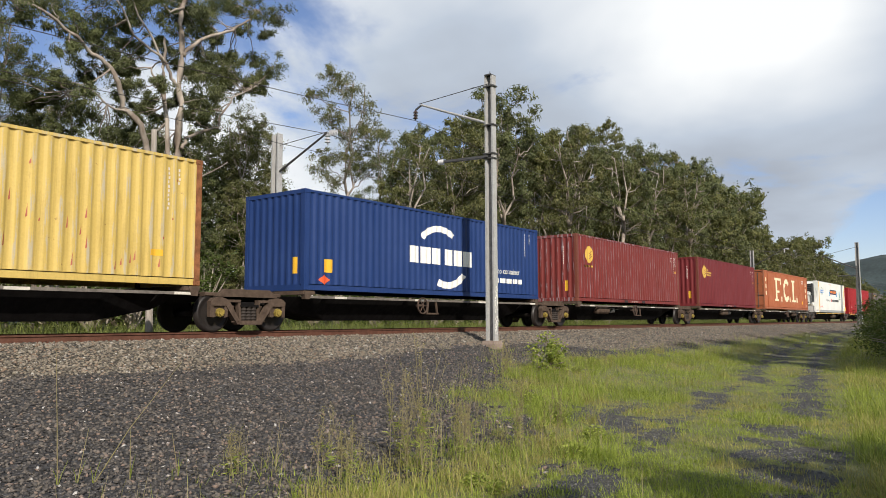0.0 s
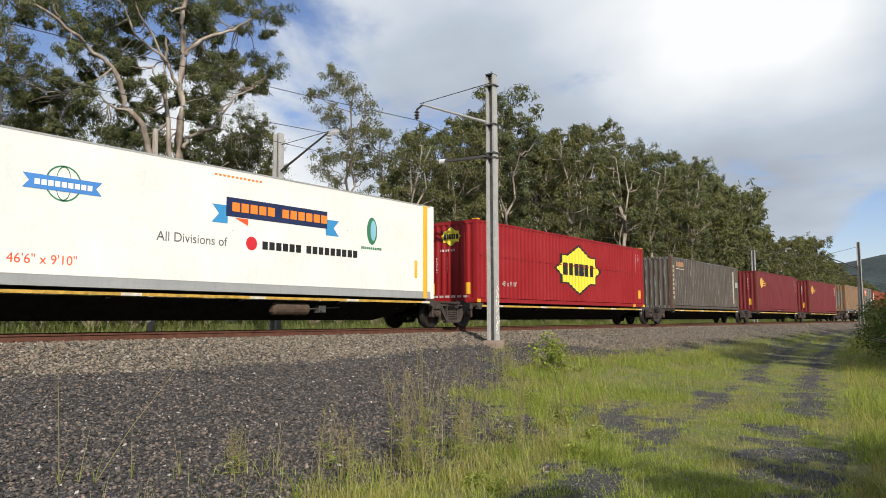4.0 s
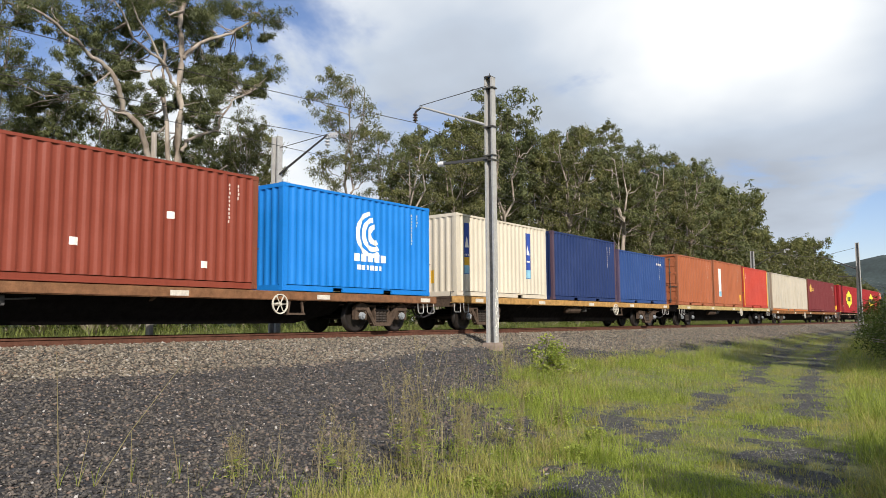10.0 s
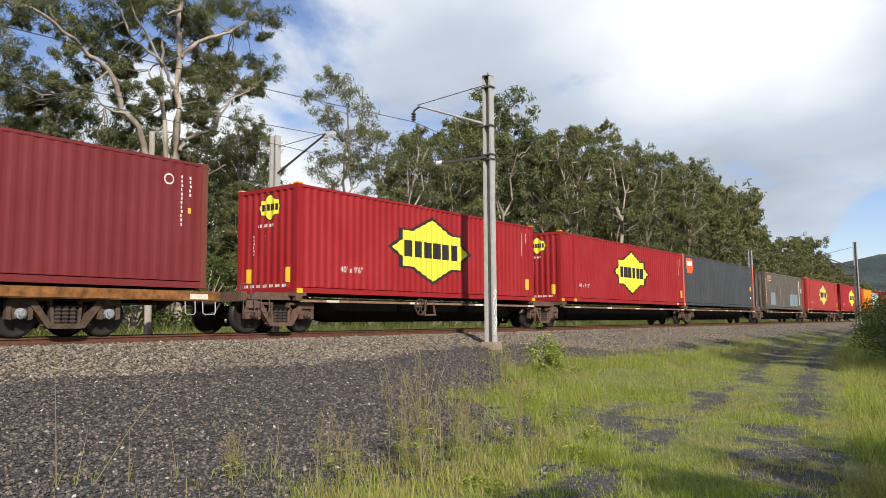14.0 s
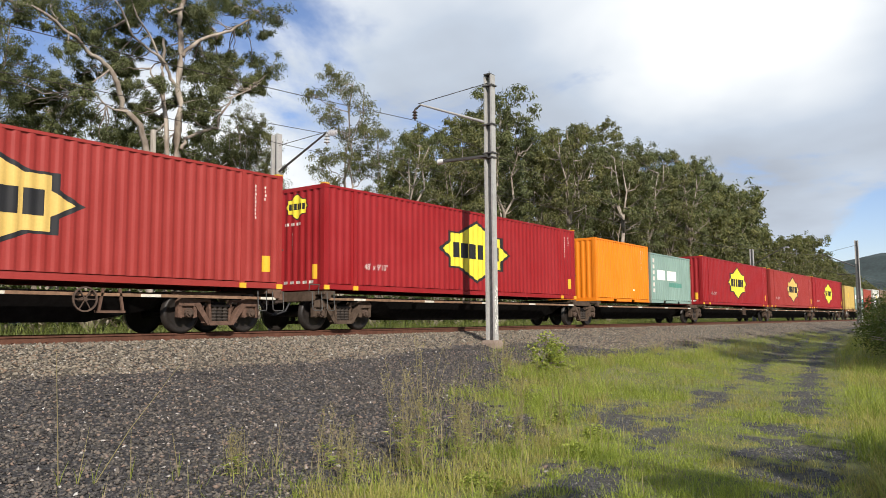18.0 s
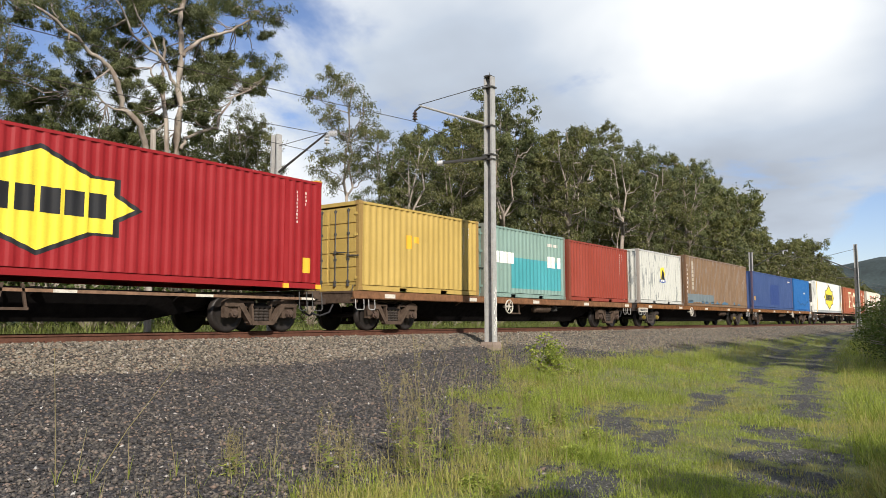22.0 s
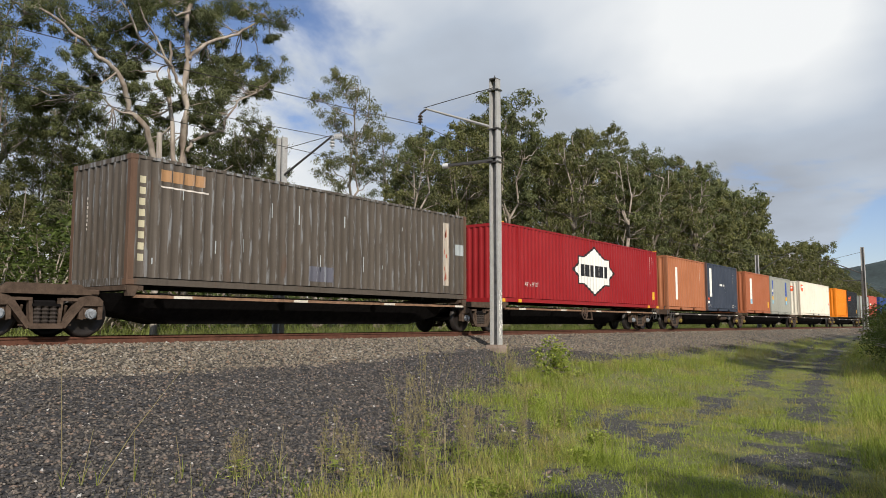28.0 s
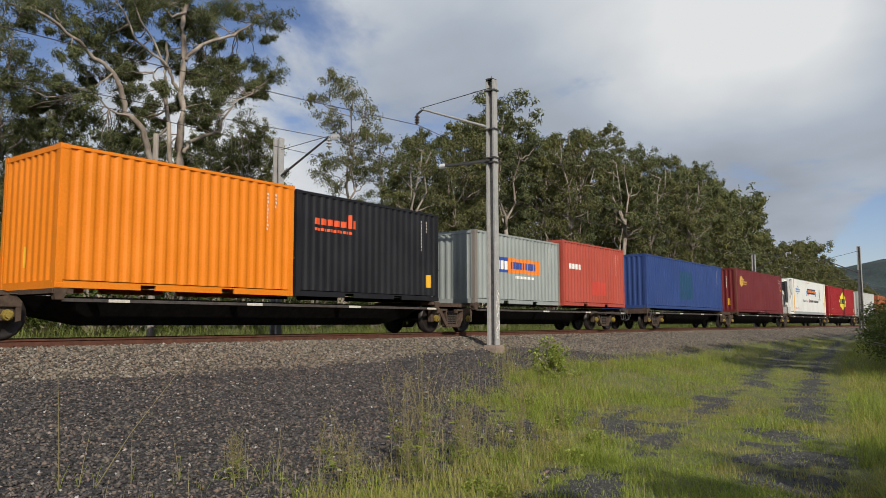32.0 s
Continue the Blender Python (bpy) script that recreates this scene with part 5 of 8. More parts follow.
STAR = ((0, 1), (0.5, 0.56), (0.76, 0.56), (0.76, 0.26), (1, 0), (0.76, -0.26), (0.76, -0.56), (0.5, -0.56), (0, -1),
        (-0.5, -0.56), (-0.76, -0.56), (-0.76, -0.26), (-1, 0), (-0.76, 0.26), (-0.76, 0.56), (-0.5, 0.56))


def star_badge(box, cx, cz, hw, hh, face, end=False):
    """A pointed badge with a dark border and six plain equal bars."""
    decal(box, "badge_border", [[(cx + a * hw * 1.07, cz + b * hh * 1.07) for a, b in STAR]], BLACK, 0.003, end)
    decal(box, "badge_face", [[(cx + a * hw * 0.97, cz + b * hh * 0.97) for a, b in STAR]], face, 0.0055, end, "pointed badge panel")
    w = 1.40 * hw / 6
    for i in range(6):
        x = cx - 0.70 * hw + i * w
        decal(box, "badge_bar", [rect(x + 0.06 * w, cz - 0.25 * hh, w * 0.80, 0.50 * hh)], BLACK, 0.008, end)


def bars(box, name, x, z, runs, h, mat, end=False, lift=0.006):
    """A row of plain bars that stands for writing; runs are widths, a negative one a space."""
    out = []
    for w in runs:
        if w > 0:
            out.append(rect(x, z, w, h))
        x += abs(w)
    return tagged(decal(box, name, out, mat, lift, end), kind="stuff")


def codes(box, x, top, mat=WHITE, n=11, end=False):
    """Small upright lettering down the panel, as bars."""
    tagged(decal(box, "number_column", [rect(x + 0.006 * (i % 3), top - i * 0.098, 0.044 - 0.010 * (i % 2), 0.062) for i in range(n)], mat, 0.004, end), kind="stuff")


def tile_door(box, e, side, mat):
    """Two door leaves with lock rods on one end; side is -1 for the leading end."""
    L, H = box["length"], box["height"]
    m0 = pose(side * (L / 2 - 0.045), 0, 0) if side < 0 else pose(L / 2 - 0.045, 0, 0, 0, 0, 180)
    h = H - 0.34
    for s in (-1, 1):
        leaf = part("door_leaf", shape_mesh("door", h), mat, e, at=m0 @ pose(0, 0.006 if s > 0 else -0.006, 0.17) @ (pose(0, 0, 0) if s > 0 else Matrix.Diagonal((1, -1, 1, 1))))
        for y in (0.28, 0.80):
            part("lock_rod", shape_mesh("rod", h), GALV_DARK, leaf, at=pose(-0.055, y, 0))
            part("handle", shape_mesh("handle"), GALV_DARK, leaf, at=pose(-0.075, y, 0.95 if y < 0.5 else 0.85))
        for k in range(4):
            part("hinge", shape_mesh("hinge"), mat, leaf, at=pose(-0.03, WID / 2 - 0.13, 0.2 + k * (h - 0.4) / 3))


def container(s_mid, zb, L, H, colour, wear, label, doors=1, depth=0.036, flat=False, posts=None, group="containers on the train", name="shipping_container"):
    """A steel box: corner posts and castings, rails, pressed walls, roof, one doored end."""
    mat = paint("container paint " + "-".join("%02d" % int(v * 99) for v in colour), colour, wear)
    worn = paint("worn posts " + mat.name[16:], tuple(0.5 * v + 0.5 * g for v, g in zip(colour, (0.15, 0.068, 0.035))), 0.6) if wear >= 0.45 else mat
    e = tagged(new(name), label, "container", group)
    MOVERS.append((e, s_mid, RAIL_Y, zb))
    box = {"ob": e, "length": L, "height": H, "depth": depth, "flat": flat, "mat": mat}
    for s in (-1, 1):
        turn = pose(0, s * (WID / 2 - 0.008), 0, 0, 0, 0 if s < 0 else 180)
        part("side_panel", wall_mesh(L, 0.172, H - 0.06, 0.0 if flat else depth), mat, e, at=turn)
        part("bottom_rail", shape_mesh("rail", L, L < 7), mat, e, at=pose(0, s * (WID / 2 - 0.035), 0, 0, 0, 0 if s < 0 else 180))
        part("top_rail", shape_mesh("box", -L / 2 + 0.1, L / 2 - 0.1, -0.035, 0.035, -0.065, 0.0), mat, e, at=pose(0, s * (WID / 2 - 0.036), H - 0.012))
        for q in (-1, 1):
            part("corner_post", shape_mesh("post", H), worn, e, at=pose(q * (L / 2 - 0.078), s * (WID / 2 - 0.058), 0, 0, 0, 0 if s < 0 else 180))
            for z in (0.059, H - 0.059):
                part("corner_casting", shape_mesh("casting"), worn, e, at=pose(q * (L / 2 - 0.086), s * (WID / 2 - 0.078), z, 0, 0, 0 if s < 0 else 180))
        for x in posts or ():
            part("side_post", shape_mesh("box", -0.06, 0.06, -0.022, 0.03, 0.0, H - 0.06), mat, e, at=pose(x, s * (WID / 2 - 0.014), 0, 0, 0, 0 if s < 0 else 180))
    for q in (-1, 1):
        part("end_sill", shape_mesh("box", -0.04, 0.04, -WID / 2 + 0.16, WID / 2 - 0.16, 0.0, 0.16), mat, e, at=pose(q * (L / 2 - 0.05), 0, 0))
        part("end_header", shape_mesh("box", -0.035, 0.035, -WID / 2 + 0.16, WID / 2 - 0.16, -0.11, 0.0), mat, e, at=pose(q * (L / 2 - 0.045), 0, H - 0.006))
        if q == doors:
            tile_door(box, e, q, mat)
        else:
            part("end_panel", wall_mesh(WID, 0.16, H - 0.11, 0.036), mat, e, at=pose(q * (L / 2 - 0.012), 0, 0, 0, 0, -90 if q < 0 else 90))
    part("roof", shape_mesh("roof", L), mat, e, at=pose(0, 0, H - 0.012))
    return box


# ---- paints of the boxes ----
MAROON, LRED, LFADE = (0.145, 0.016, 0.018), (0.262, 0.010, 0.013), (0.275, 0.028, 0.023)
FRUST, TRITON_RED, ORANGE = (0.33, 0.100, 0.042), (0.205, 0.040, 0.021), (0.72, 0.200, 0.006)
NAVY, BLUE, SKY, ULTRA = (0.014, 0.031, 0.110), (0.022, 0.058, 0.19), (0.006, 0.175, 0.56), (0.011, 0.034, 0.130)
CREAM, OFFWHITE, OLIVE, TAN = (0.57, 0.51, 0.41), (0.50, 0.50, 0.46), (0.082, 0.067, 0.053), (0.182, 0.105, 0.051)
BROWN, YELL, CELADON, GREYB = (0.19, 0.118, 0.066), (0.52, 0.37, 0.10), (0.21, 0.31, 0.27), (0.29, 0.29, 0.25)
B_YELLOW = paint("badge yellow", (0.78, 0.62, 0.05), 0.3)
B_GOLD = paint("gold painted mark", (0.60, 0.38, 0.07), 0.4)
B_FADED = paint("faded badge yellow", (0.62, 0.42, 0.12), 0.4)
B_CREAM = paint("cream lettering", (0.74, 0.64, 0.44), 0.45)
B_ORANGE = paint("orange plate", (0.78, 0.22, 0.03), 0.3)
B_ROSE = paint("orange-red badge", (0.75, 0.10, 0.03), 0.3)
B_BLUE = paint("deep blue plate", (0.03, 0.07, 0.30), 0.3)
B_SKY = paint("pale blue plate", (0.24, 0.47, 0.60), 0.3)
B_RUST = paint("brick red lettering", (0.36, 0.10, 0.06), 0.4)
B_GREEN = paint("dark green lettering", (0.04, 0.18, 0.09), 0.3)
B_GREY = paint("pale grey touch-up patch", (0.34, 0.37, 0.38), 0.4)
B_TEAL = paint("teal touch-up band", (0.06, 0.30, 0.33), 0.45)
B_BARE = paint("old blue paint", (0.07, 0.14, 0.21), 0.6)
B_SLATE = paint("blue-grey touch-up patch", (0.14, 0.175, 0.19), 0.4)


def yellow_plate(b, x=None, z=0.42, w=0.26, h=0.40):
    decal(b, "capacity_plate", [rect(b["length"] / 2 - 0.62 if x is None else x, z, w, h)], YELLOW, 0.004, label="yellow capacity plate")


def end_plate(b, y=-0.75):
    decal(b, "end_plate", [rect(y, 0.45, 0.16, 0.44)], YELLOW, 0.004, True, "yellow capacity plate")


def leasing_box(s, zb, plate=True, old=False):
    L = 12.192
    b = container(s, zb, L, 2.896, MAROON if not old else (0.165, 0.026, 0.022), 0.45 if not old else 0.75, "dark maroon forty-foot steel container with a yellow disc" if not old else "rust-stained maroon forty-foot container with a yellow disc", depth=0.013 if not old else 0.024)
    x = -L / 2 + 1.22
    decal(b, "disc_mark", [round_(x, 2.06, 0.37)], B_GOLD, 0.004, label="yellow painted disc")
    for k in range(3):
        decal(b, "disc_stripe", [[(x - 0.02, 1.86 + 0.11 * k), (x + 0.24, 1.97 + 0.11 * k), (x + 0.24, 2.005 + 0.11 * k), (x - 0.02, 1.895 + 0.11 * k)]], b["mat"], 0.007)
    for k, w in enumerate((0.72, 0.95, 0.38)):
        bars(b, "yellow_writing", x + (0.47 if not old else -0.5), (1.84 if not old else 1.50) + 0.15 * (k if not old else 0), (0.11, -0.03) * int(w / 0.14), 0.085, B_GOLD)
    decal(b, "ring_mark", arc_(L / 2 - 1.02, 2.42, 0.09, 0.125, 0, 360, 16), OFFW, 0.004)
    codes(b, L / 2 - 0.72, 2.48, OFFW, 12)
    codes(b, L / 2 - 0.50, 2.48, OFFW, 5)
    size_note(b, "EMPTY LIFT ONLY", -0.42, 0.035, 0.095)
    # black plates on the rail stand in for the dark inside the fork pockets
    for x in (-1.05, 1.05):
        part("fork_pocket", shape_mesh("box", -0.18, 0.18, -0.004, 0.004, 0.01, 0.11), BLACK, b["ob"], "black plate painted as the shade in a fork pocket", pose(x, -WID / 2 - 0.002, 0.012))
    decal(b, "small_plate", [rect(L / 2 - 0.52, 1.7, 0.07, 0.12)], YELLOW, 0.004)
    if plate:
        end_plate(b, 0.62)
    codes(b, 0.55, 2.3, OFFW, 8, True)
    return b


OFFW = paint("dulled white lettering", (0.60, 0.55, 0.50), 0.5)


def star_box(s, zb, L, face, colour=LRED, at=0.02, hw=2.05, end=True, label="bright red steel container with a pointed yellow badge"):
    b = container(s, zb, L, 2.896, colour, 0.4, label, posts=(-L / 2 + 1.22, L / 2 - 1.22) if L > 13 else None, depth=0.03)
    star_badge(b, at, 1.50, hw, 1.02, face)
    if end:
        star_badge(b, 0.10, 2.35, 0.46, 0.36, face, True)
        bars(b, "end_writing", -0.4, 1.82, (0.07, -0.05) * 6, 0.08, OFFW, True)
        for y in (-0.55, -0.1):
            codes(b, y, 1.55, OFFW, 6, True)
        for y in (-0.85, 0.72):
            decal(b, "end_plate", [rect(y, 0.30, 0.20, 0.40)], YELLOW, 0.004, True, "yellow capacity plate")
        bars(b, "hazard_strip", -0.95, 0.18, (0.20, -0.06) * 7, 0.08, OFFW, True)
    for q in (-1, 1):
        for s2 in (-1, 1):
            part("corner_cap", shape_mesh("box", -0.10, 0.10, -0.09, 0.09, 0, 0.03), YELLOW, b["ob"], "yellow-painted corner", pose(q * (L / 2 - 0.09), s2 * (WID / 2 - 0.085), 2.898))
    yellow_plate(b)
    codes(b, L / 2 - 0.86, 2.5, OFFW, 9)
    codes(b, L / 2 - 0.56, 2.5, OFFW, 4)
    size_note(b, "48' x 9'10\"" if L > 13 else "40' x 9'6\"", -L / 2 + 1.6, 0.62, 0.24)
    for x in [-L / 2 + 0.09, L / 2 - 0.09] + ([-L / 2 + 1.22, L / 2 - 1.22] if L > 13 else []):
        part("corner_foot", shape_mesh("box", -0.09, 0.09, -0.008, 0.03, 0.0, 0.12), YELLOW, b["ob"], "yellow-painted foot", pose(x, -WID / 2 - 0.030, 0.004))
    return b


def letter_box(s, zb, L, colour, ink, label, doors=-1):
    """A container with three huge painted shapes and stops."""
    b = container(s, zb, L, 2.896, colour, 0.6, label, doors=doors, posts=(-L / 2 + 1.22, L / 2 - 1.22) if L > 13 else None)
    k = 1.08 * L / 14.63
    z, h = 0.64, 1.80
    x = -3.85 * k
    decal(b, "painted_shape", [rect(x + 0.32 * k, z + 0.16, 0.42 * k, h - 0.34), rect(x, z, 1.02 * k, 0.16), rect(x, z + h - 0.18, 1.9 * k, 0.18), rect(x + 0.74 * k, z + 0.66, 0.62 * k, 0.17), [(x + 1.6 * k, z + h - 0.18), (x + 1.6 * k, z + h - 0.42), (x + 1.9 * k, z + h - 0.62), (x + 1.9 * k, z + h - 0.18)]], ink, 0.004)
    decal(b, "painted_stop", [round_(x + 2.05 * k, z + 0.18, 0.20)], ink, 0.004)
    x += 2.65 * k
    decal(b, "painted_shape", arc_(x + 0.86 * k, z + h / 2, 0.56, 0.93, 38, 322, 26, 0.98 * k), ink, 0.004)
    decal(b, "painted_stop", [round_(x + 1.95 * k, z + 0.18, 0.20)], ink, 0.004)
    x += 2.5 * k
    decal(b, "painted_shape", [rect(x + 0.3 * k, z + 0.16, 0.40 * k, h - 0.31), rect(x, z + h - 0.15, 1.0 * k, 0.15), rect(x, z, 1.45 * k, 0.16), [(x + 1.18 * k, z + 0.16), (x + 1.45 * k, z + 0.16), (x + 1.45 * k, z + 0.55)]], ink, 0.004)
    decal(b, "painted_stop", [round_(x + 1.75 * k, z + 0.18, 0.20)], ink, 0.004)
    for k2 in range(3):
        decal(b, "small_shape", [rect(L / 2 - 0.78, 2.05 - 0.5 * k2, 0.16, 0.30)], ink, 0.004)
        if doors < 0:
            decal(b, "small_shape", [rect(-L / 2 + 0.62, 2.05 - 0.5 * k2, 0.16, 0.30)], ink, 0.004)
    bars(b, "number_writing", L / 2 - 2.2, 2.42, (0.10, -0.03) * 5, 0.10, OFFW)
    bars(b, "number_writing", L / 2 - 2.2, 2.26, (0.10, -0.03) * 4, 0.10, OFFW)
    size_note(b, "48'", L / 2 - 0.78, 0.36, 0.20)
    yellow_plate(b, L / 2 - 2.3, 0.5, 0.24, 0.24)
    for k2 in range(9):
        part("ladder_rung", shape_mesh("box", -0.22, 0.22, -0.03, 0.0, -0.012, 0.012), b["mat"], b["ob"], at=pose(L / 2 - 1.30, -WID / 2 + 0.006, 0.4 + 0.26 * k2))
    return b


def size_note(b, words, x, z, size, mat=None):
    cu = bpy.data.curves.new("size_note", "FONT")
    cu.body, cu.size = words, size
    ob = bpy.data.objects.new("size_note", cu)
    me = bpy.data.meshes.new_from_object(ob)
    bpy.data.objects.remove(ob)
    part("size_note", me, mat or OFFW, b["ob"], at=pose(x, -WID / 2 + 0.002, z, 90, 0, 0))


def plain_box(s, zb, L, H, colour, wear, label, doors=1, **k):
    b = container(s, zb, L, H, colour, wear, label, doors, **k)
    codes(b, L / 2 - 0.86, H - 0.35, OFFW, 10)
    codes(b, L / 2 - 0.60, H - 0.35, OFFW, 4)
    return b


def poster(b, x, w, h, z, tone, figure, foot=True):
    """A tall stuck-on bill: pale sheet, dark triangular mark, coloured foot."""
    decal(b, "bill", [rect(x, z, w, h)], tone, 0.004, label="tall stuck-on bill")
    decal(b, "bill_mark", [[(x + w * 0.25, z + h * 0.52), (x + w * 0.75, z + h * 0.52), (x + w * 0.5, z + h * 0.74)]], figure, 0.007)
    bars(b, "bill_writing", x + w * 0.12, z + h * 0.36, (0.06, -0.03) * int(w * 0.8 / 0.09), 0.06, figure)
    if foot:
        decal(b, "bill_foot", [rect(x + 0.01, z + 0.02, w - 0.02, h * 0.18)], B_SKY, 0.007)


def hex_badge(b, x, z, k, end=False):
    decal(b, "badge_face", [[(x, z), (x + 0.12 * k, z - 0.22 * k), (x + 0.75 * k, z - 0.22 * k), (x + 0.85 * k, z), (x + 0.85 * k, z + 0.28 * k), (x + 0.7 * k, z + 0.42 * k), (x, z + 0.42 * k)]], B_ROSE, 0.004, end, "orange-red badge")
    bars(b, "badge_bar", x + 0.08 * k, z + 0.10 * k, (0.18 * k, -0.05 * k) * 3, 0.2 * k, WHITE, end)


def reefer(s_right, zb, L, label, star):
    """An insulated white box with a motor unit caged at its leading end."""
    H, nose = 2.95, 1.30
    s = s_right - L / 2
    mat = paint("reefer white", (0.74, 0.735, 0.69), 0.3, 0.4)
    e = tagged(new("refrigerated_container"), label, "container", "containers on the train")
    MOVERS.append((e, s, RAIL_Y, zb))
    x0 = -L / 2 + nose
    b = {"ob": e, "length": L, "height": H, "depth": 0.0, "flat": True, "mat": mat}
    part("insulated_body", Shape().box(x0, L / 2, -WID / 2 + 0.008, WID / 2 - 0.008, 0.22, H - 0.04), mat, e)
    for k in range(8):
        x = x0 + 0.9 + k * (L / 2 - x0 - 1.4) / 7
        part("panel_joint", shape_mesh("box", -0.012, 0.012, -0.004, 0.004, 0.24, H - 0.10), mat, e, at=pose(x, -WID / 2 + 0.0112, 0))
    part("bottom_sill", Shape().box(x0, L / 2, -WID / 2 + 0.002, WID / 2 - 0.002, 0.0, 0.215), paint("grey sill paint", (0.30, 0.31, 0.31), 0.4), e, "grey steel sill")
    part("roof_edge", Shape().box(x0, L / 2, -WID / 2, WID / 2, H - 0.04, H), paint("grey roof edging", (0.33, 0.34, 0.33), 0.4), e, "grey roof edging")
    for x in (x0 + 0.42, L / 2 - 0.42):
        part("yellow_band", shape_mesh("box", -0.10, 0.10, -0.006, 0.004, 0.02, H - 0.02), YELLOW, e, "yellow upright band", pose(x, -WID / 2 + 0.003, 0))
    for x in (x0 + 0.10, L / 2 - 0.08):
        part("corner_post", shape_mesh("box", -0.08, 0.08, -0.012, 0.05, 0.0, H), mat, e, at=pose(x, -WID / 2 + 0.006, 0))
    xf = -L / 2 + 0.06
    for y in (-WID / 2 + 0.06, WID / 2 - 0.06):
        part("cage_post", Shape().box(xf - 0.05, xf + 0.05, y - 0.05, y + 0.05, 0, H - 0.06, 0.01), mat, e)
        part("cage_rail", Shape().bar((xf, y, H - 0.08), (x0, y, H - 0.03), 0.08, 0.08), mat, e)
        part("cage_brace", Shape().bar((xf, y, H - 0.3), (x0 - 0.1, y, H * 0.52), 0.05, 0.045), mat, e)
        part("cage_brace", Shape().bar((xf + 0.05, y, 0.65), (x0 - 0.1, y, H * 0.52), 0.05, 0.045), mat, e)
        part("cage_sill", Shape().bar((xf, y, 0.07), (x0, y, 0.07), 0.10, 0.12), mat, e)
    part("cage_header", Shape().box(xf - 0.03, xf + 0.03, -WID / 2 + 0.1, WID / 2 - 0.1, H - 0.14, H - 0.08), mat, e)
    part("tank_box", Shape().box(xf + 0.04, x0, -1.0, 1.0, 0.02, 0.58, 0.03), paint("sooty white casing", (0.52, 0.49, 0.45), 0.9, 0.6, (0.16, 0.10, 0.07)), e, "white sooty lower casing")
    part("motor_unit", Shape().loft([[(xa, y, z) for y, z in ((-0.78, z0), (0.78, z0), (0.78, z1 - 0.1), (0.66, z1), (-0.66, z1), (-0.78, z1 - 0.1))] for xa, z0, z1 in ((xf + 0.22, 0.7, H - 0.35), (xf + 0.12, 0.75, H * 0.55), (x0, 0.7, H - 0.12))]), mat, e, "white moulded cooling unit")
    part("side_panel", Shape().box(xf + 0.30, x0 - 0.02, -0.80, 0.80, 0.75, H - 0.2, 0.04), mat, e)
    part("front_panel", Shape().box(xf + 0.20, xf + 0.34, -0.82, 0.82, 0.72, H - 0.32, 0.05), mat, e)
    part("grille", Shape().box(xf + 0.15, xf + 0.32, -0.84, -0.06, 1.70, 2.62, 0.05), BLACK, e, "black moulded grille")
    part("grille", Shape().box(xf + 0.32, x0 - 0.06, -0.86, -0.78, 0.95, 2.68), BLACK, e, "black moulded grille")
    for k in range(5):
        part("vent_slat", Shape().box(xf + 0.135, xf + 0.18, -0.82, -0.08, 1.76 + 0.17 * k, 1.80 + 0.17 * k), GALV_DARK, e, "dark grey slat")
    part("dark_belt", Shape().box(xf + 0.17, xf + 0.36, -0.84, 0.84, 1.58, 1.68), BLACK, e, "black rubber belt")
    part("control_panel", Shape().box(xf + 0.165, xf + 0.24, 0.15, 0.75, 2.18, 2.44), BLACK, e, "dark control panel")
    part("hatch", Shape().box(xf + 0.165, xf + 0.24, 0.25, 0.65, 1.78, 2.10), GALV_DARK, e)
    for y in (0.2, 0.5, -0.6):
        part("vent", Shape().box(xf + 0.18, xf + 0.24, y, y + 0.18, 0.86, 0.96), BLACK, e)
    decal(b, "warning_strip", [rect(-0.9 + 0.12 * i, H - 0.22, 0.08, 0.05) for i in range(12)], B_ORANGE, 0.004)
    if star:
        star_badge(b, 0.35, 1.50, 2.35, 1.17, B_YELLOW)
    else:
        x = x0 + 1.75
        for o in (arc_(x, 2.02, 0.33, 0.36, 0, 360, 24), arc_(x, 2.02, 0.32, 0.35, 0, 360, 20, 0.45)):
            decal(b, "globe_ring", o, B_GREEN, 0.004)
        decal(b, "ribbon", [[(x - 0.78, 1.86), (x + 0.78, 1.86), (x + 0.66, 2.0), (x + 0.78, 2.14), (x - 0.78, 2.14), (x - 0.66, 2.0)]], paint("ribbon blue", (0.06, 0.22, 0.55), 0.2), 0.007, label="blue ribbon mark")
        bars(b, "ribbon_writing", x - 0.56, 1.94, (0.10, -0.03) * 9, 0.11, WHITE, False, 0.0095)
        decal(b, "banner_tail", [[(0.05 - 1.0, 1.62), (-0.5, 1.62), (-0.5, 2.05), (-0.95, 2.05), (-0.75, 1.84)], [(3.2, 1.62), (2.7, 1.62), (2.7, 2.05), (3.2, 2.05), (3.0, 1.84)]], paint("banner blue", (0.04, 0.25, 0.50), 0.2), 0.004, label="blue banner tail")
        decal(b, "banner", [rect(-0.55, 1.80, 3.3, 0.46)], paint("banner navy", (0.015, 0.025, 0.08), 0.2), 0.007, label="navy banner")
        bars(b, "banner_writing", -0.38, 1.93, (0.22, -0.05) * 5 + (-0.2,) + (0.22, -0.05) * 6, 0.22, B_ORANGE, False, 0.0095)
        decal(b, "banner_wedge", [[(-0.3, 1.78), (0.1, 1.78), (0.1, 1.62)]], B_ROSE, 0.007)
        size_note(b, "All Divisions of", -2.35, 1.08, 0.30, paint("grey lettering", (0.10, 0.10, 0.11), 0.1))
        decal(b, "red_mark", [round_(0.22, 1.20, 0.17, 14)], paint("mark red", (0.55, 0.02, 0.03), 0.2), 0.004)
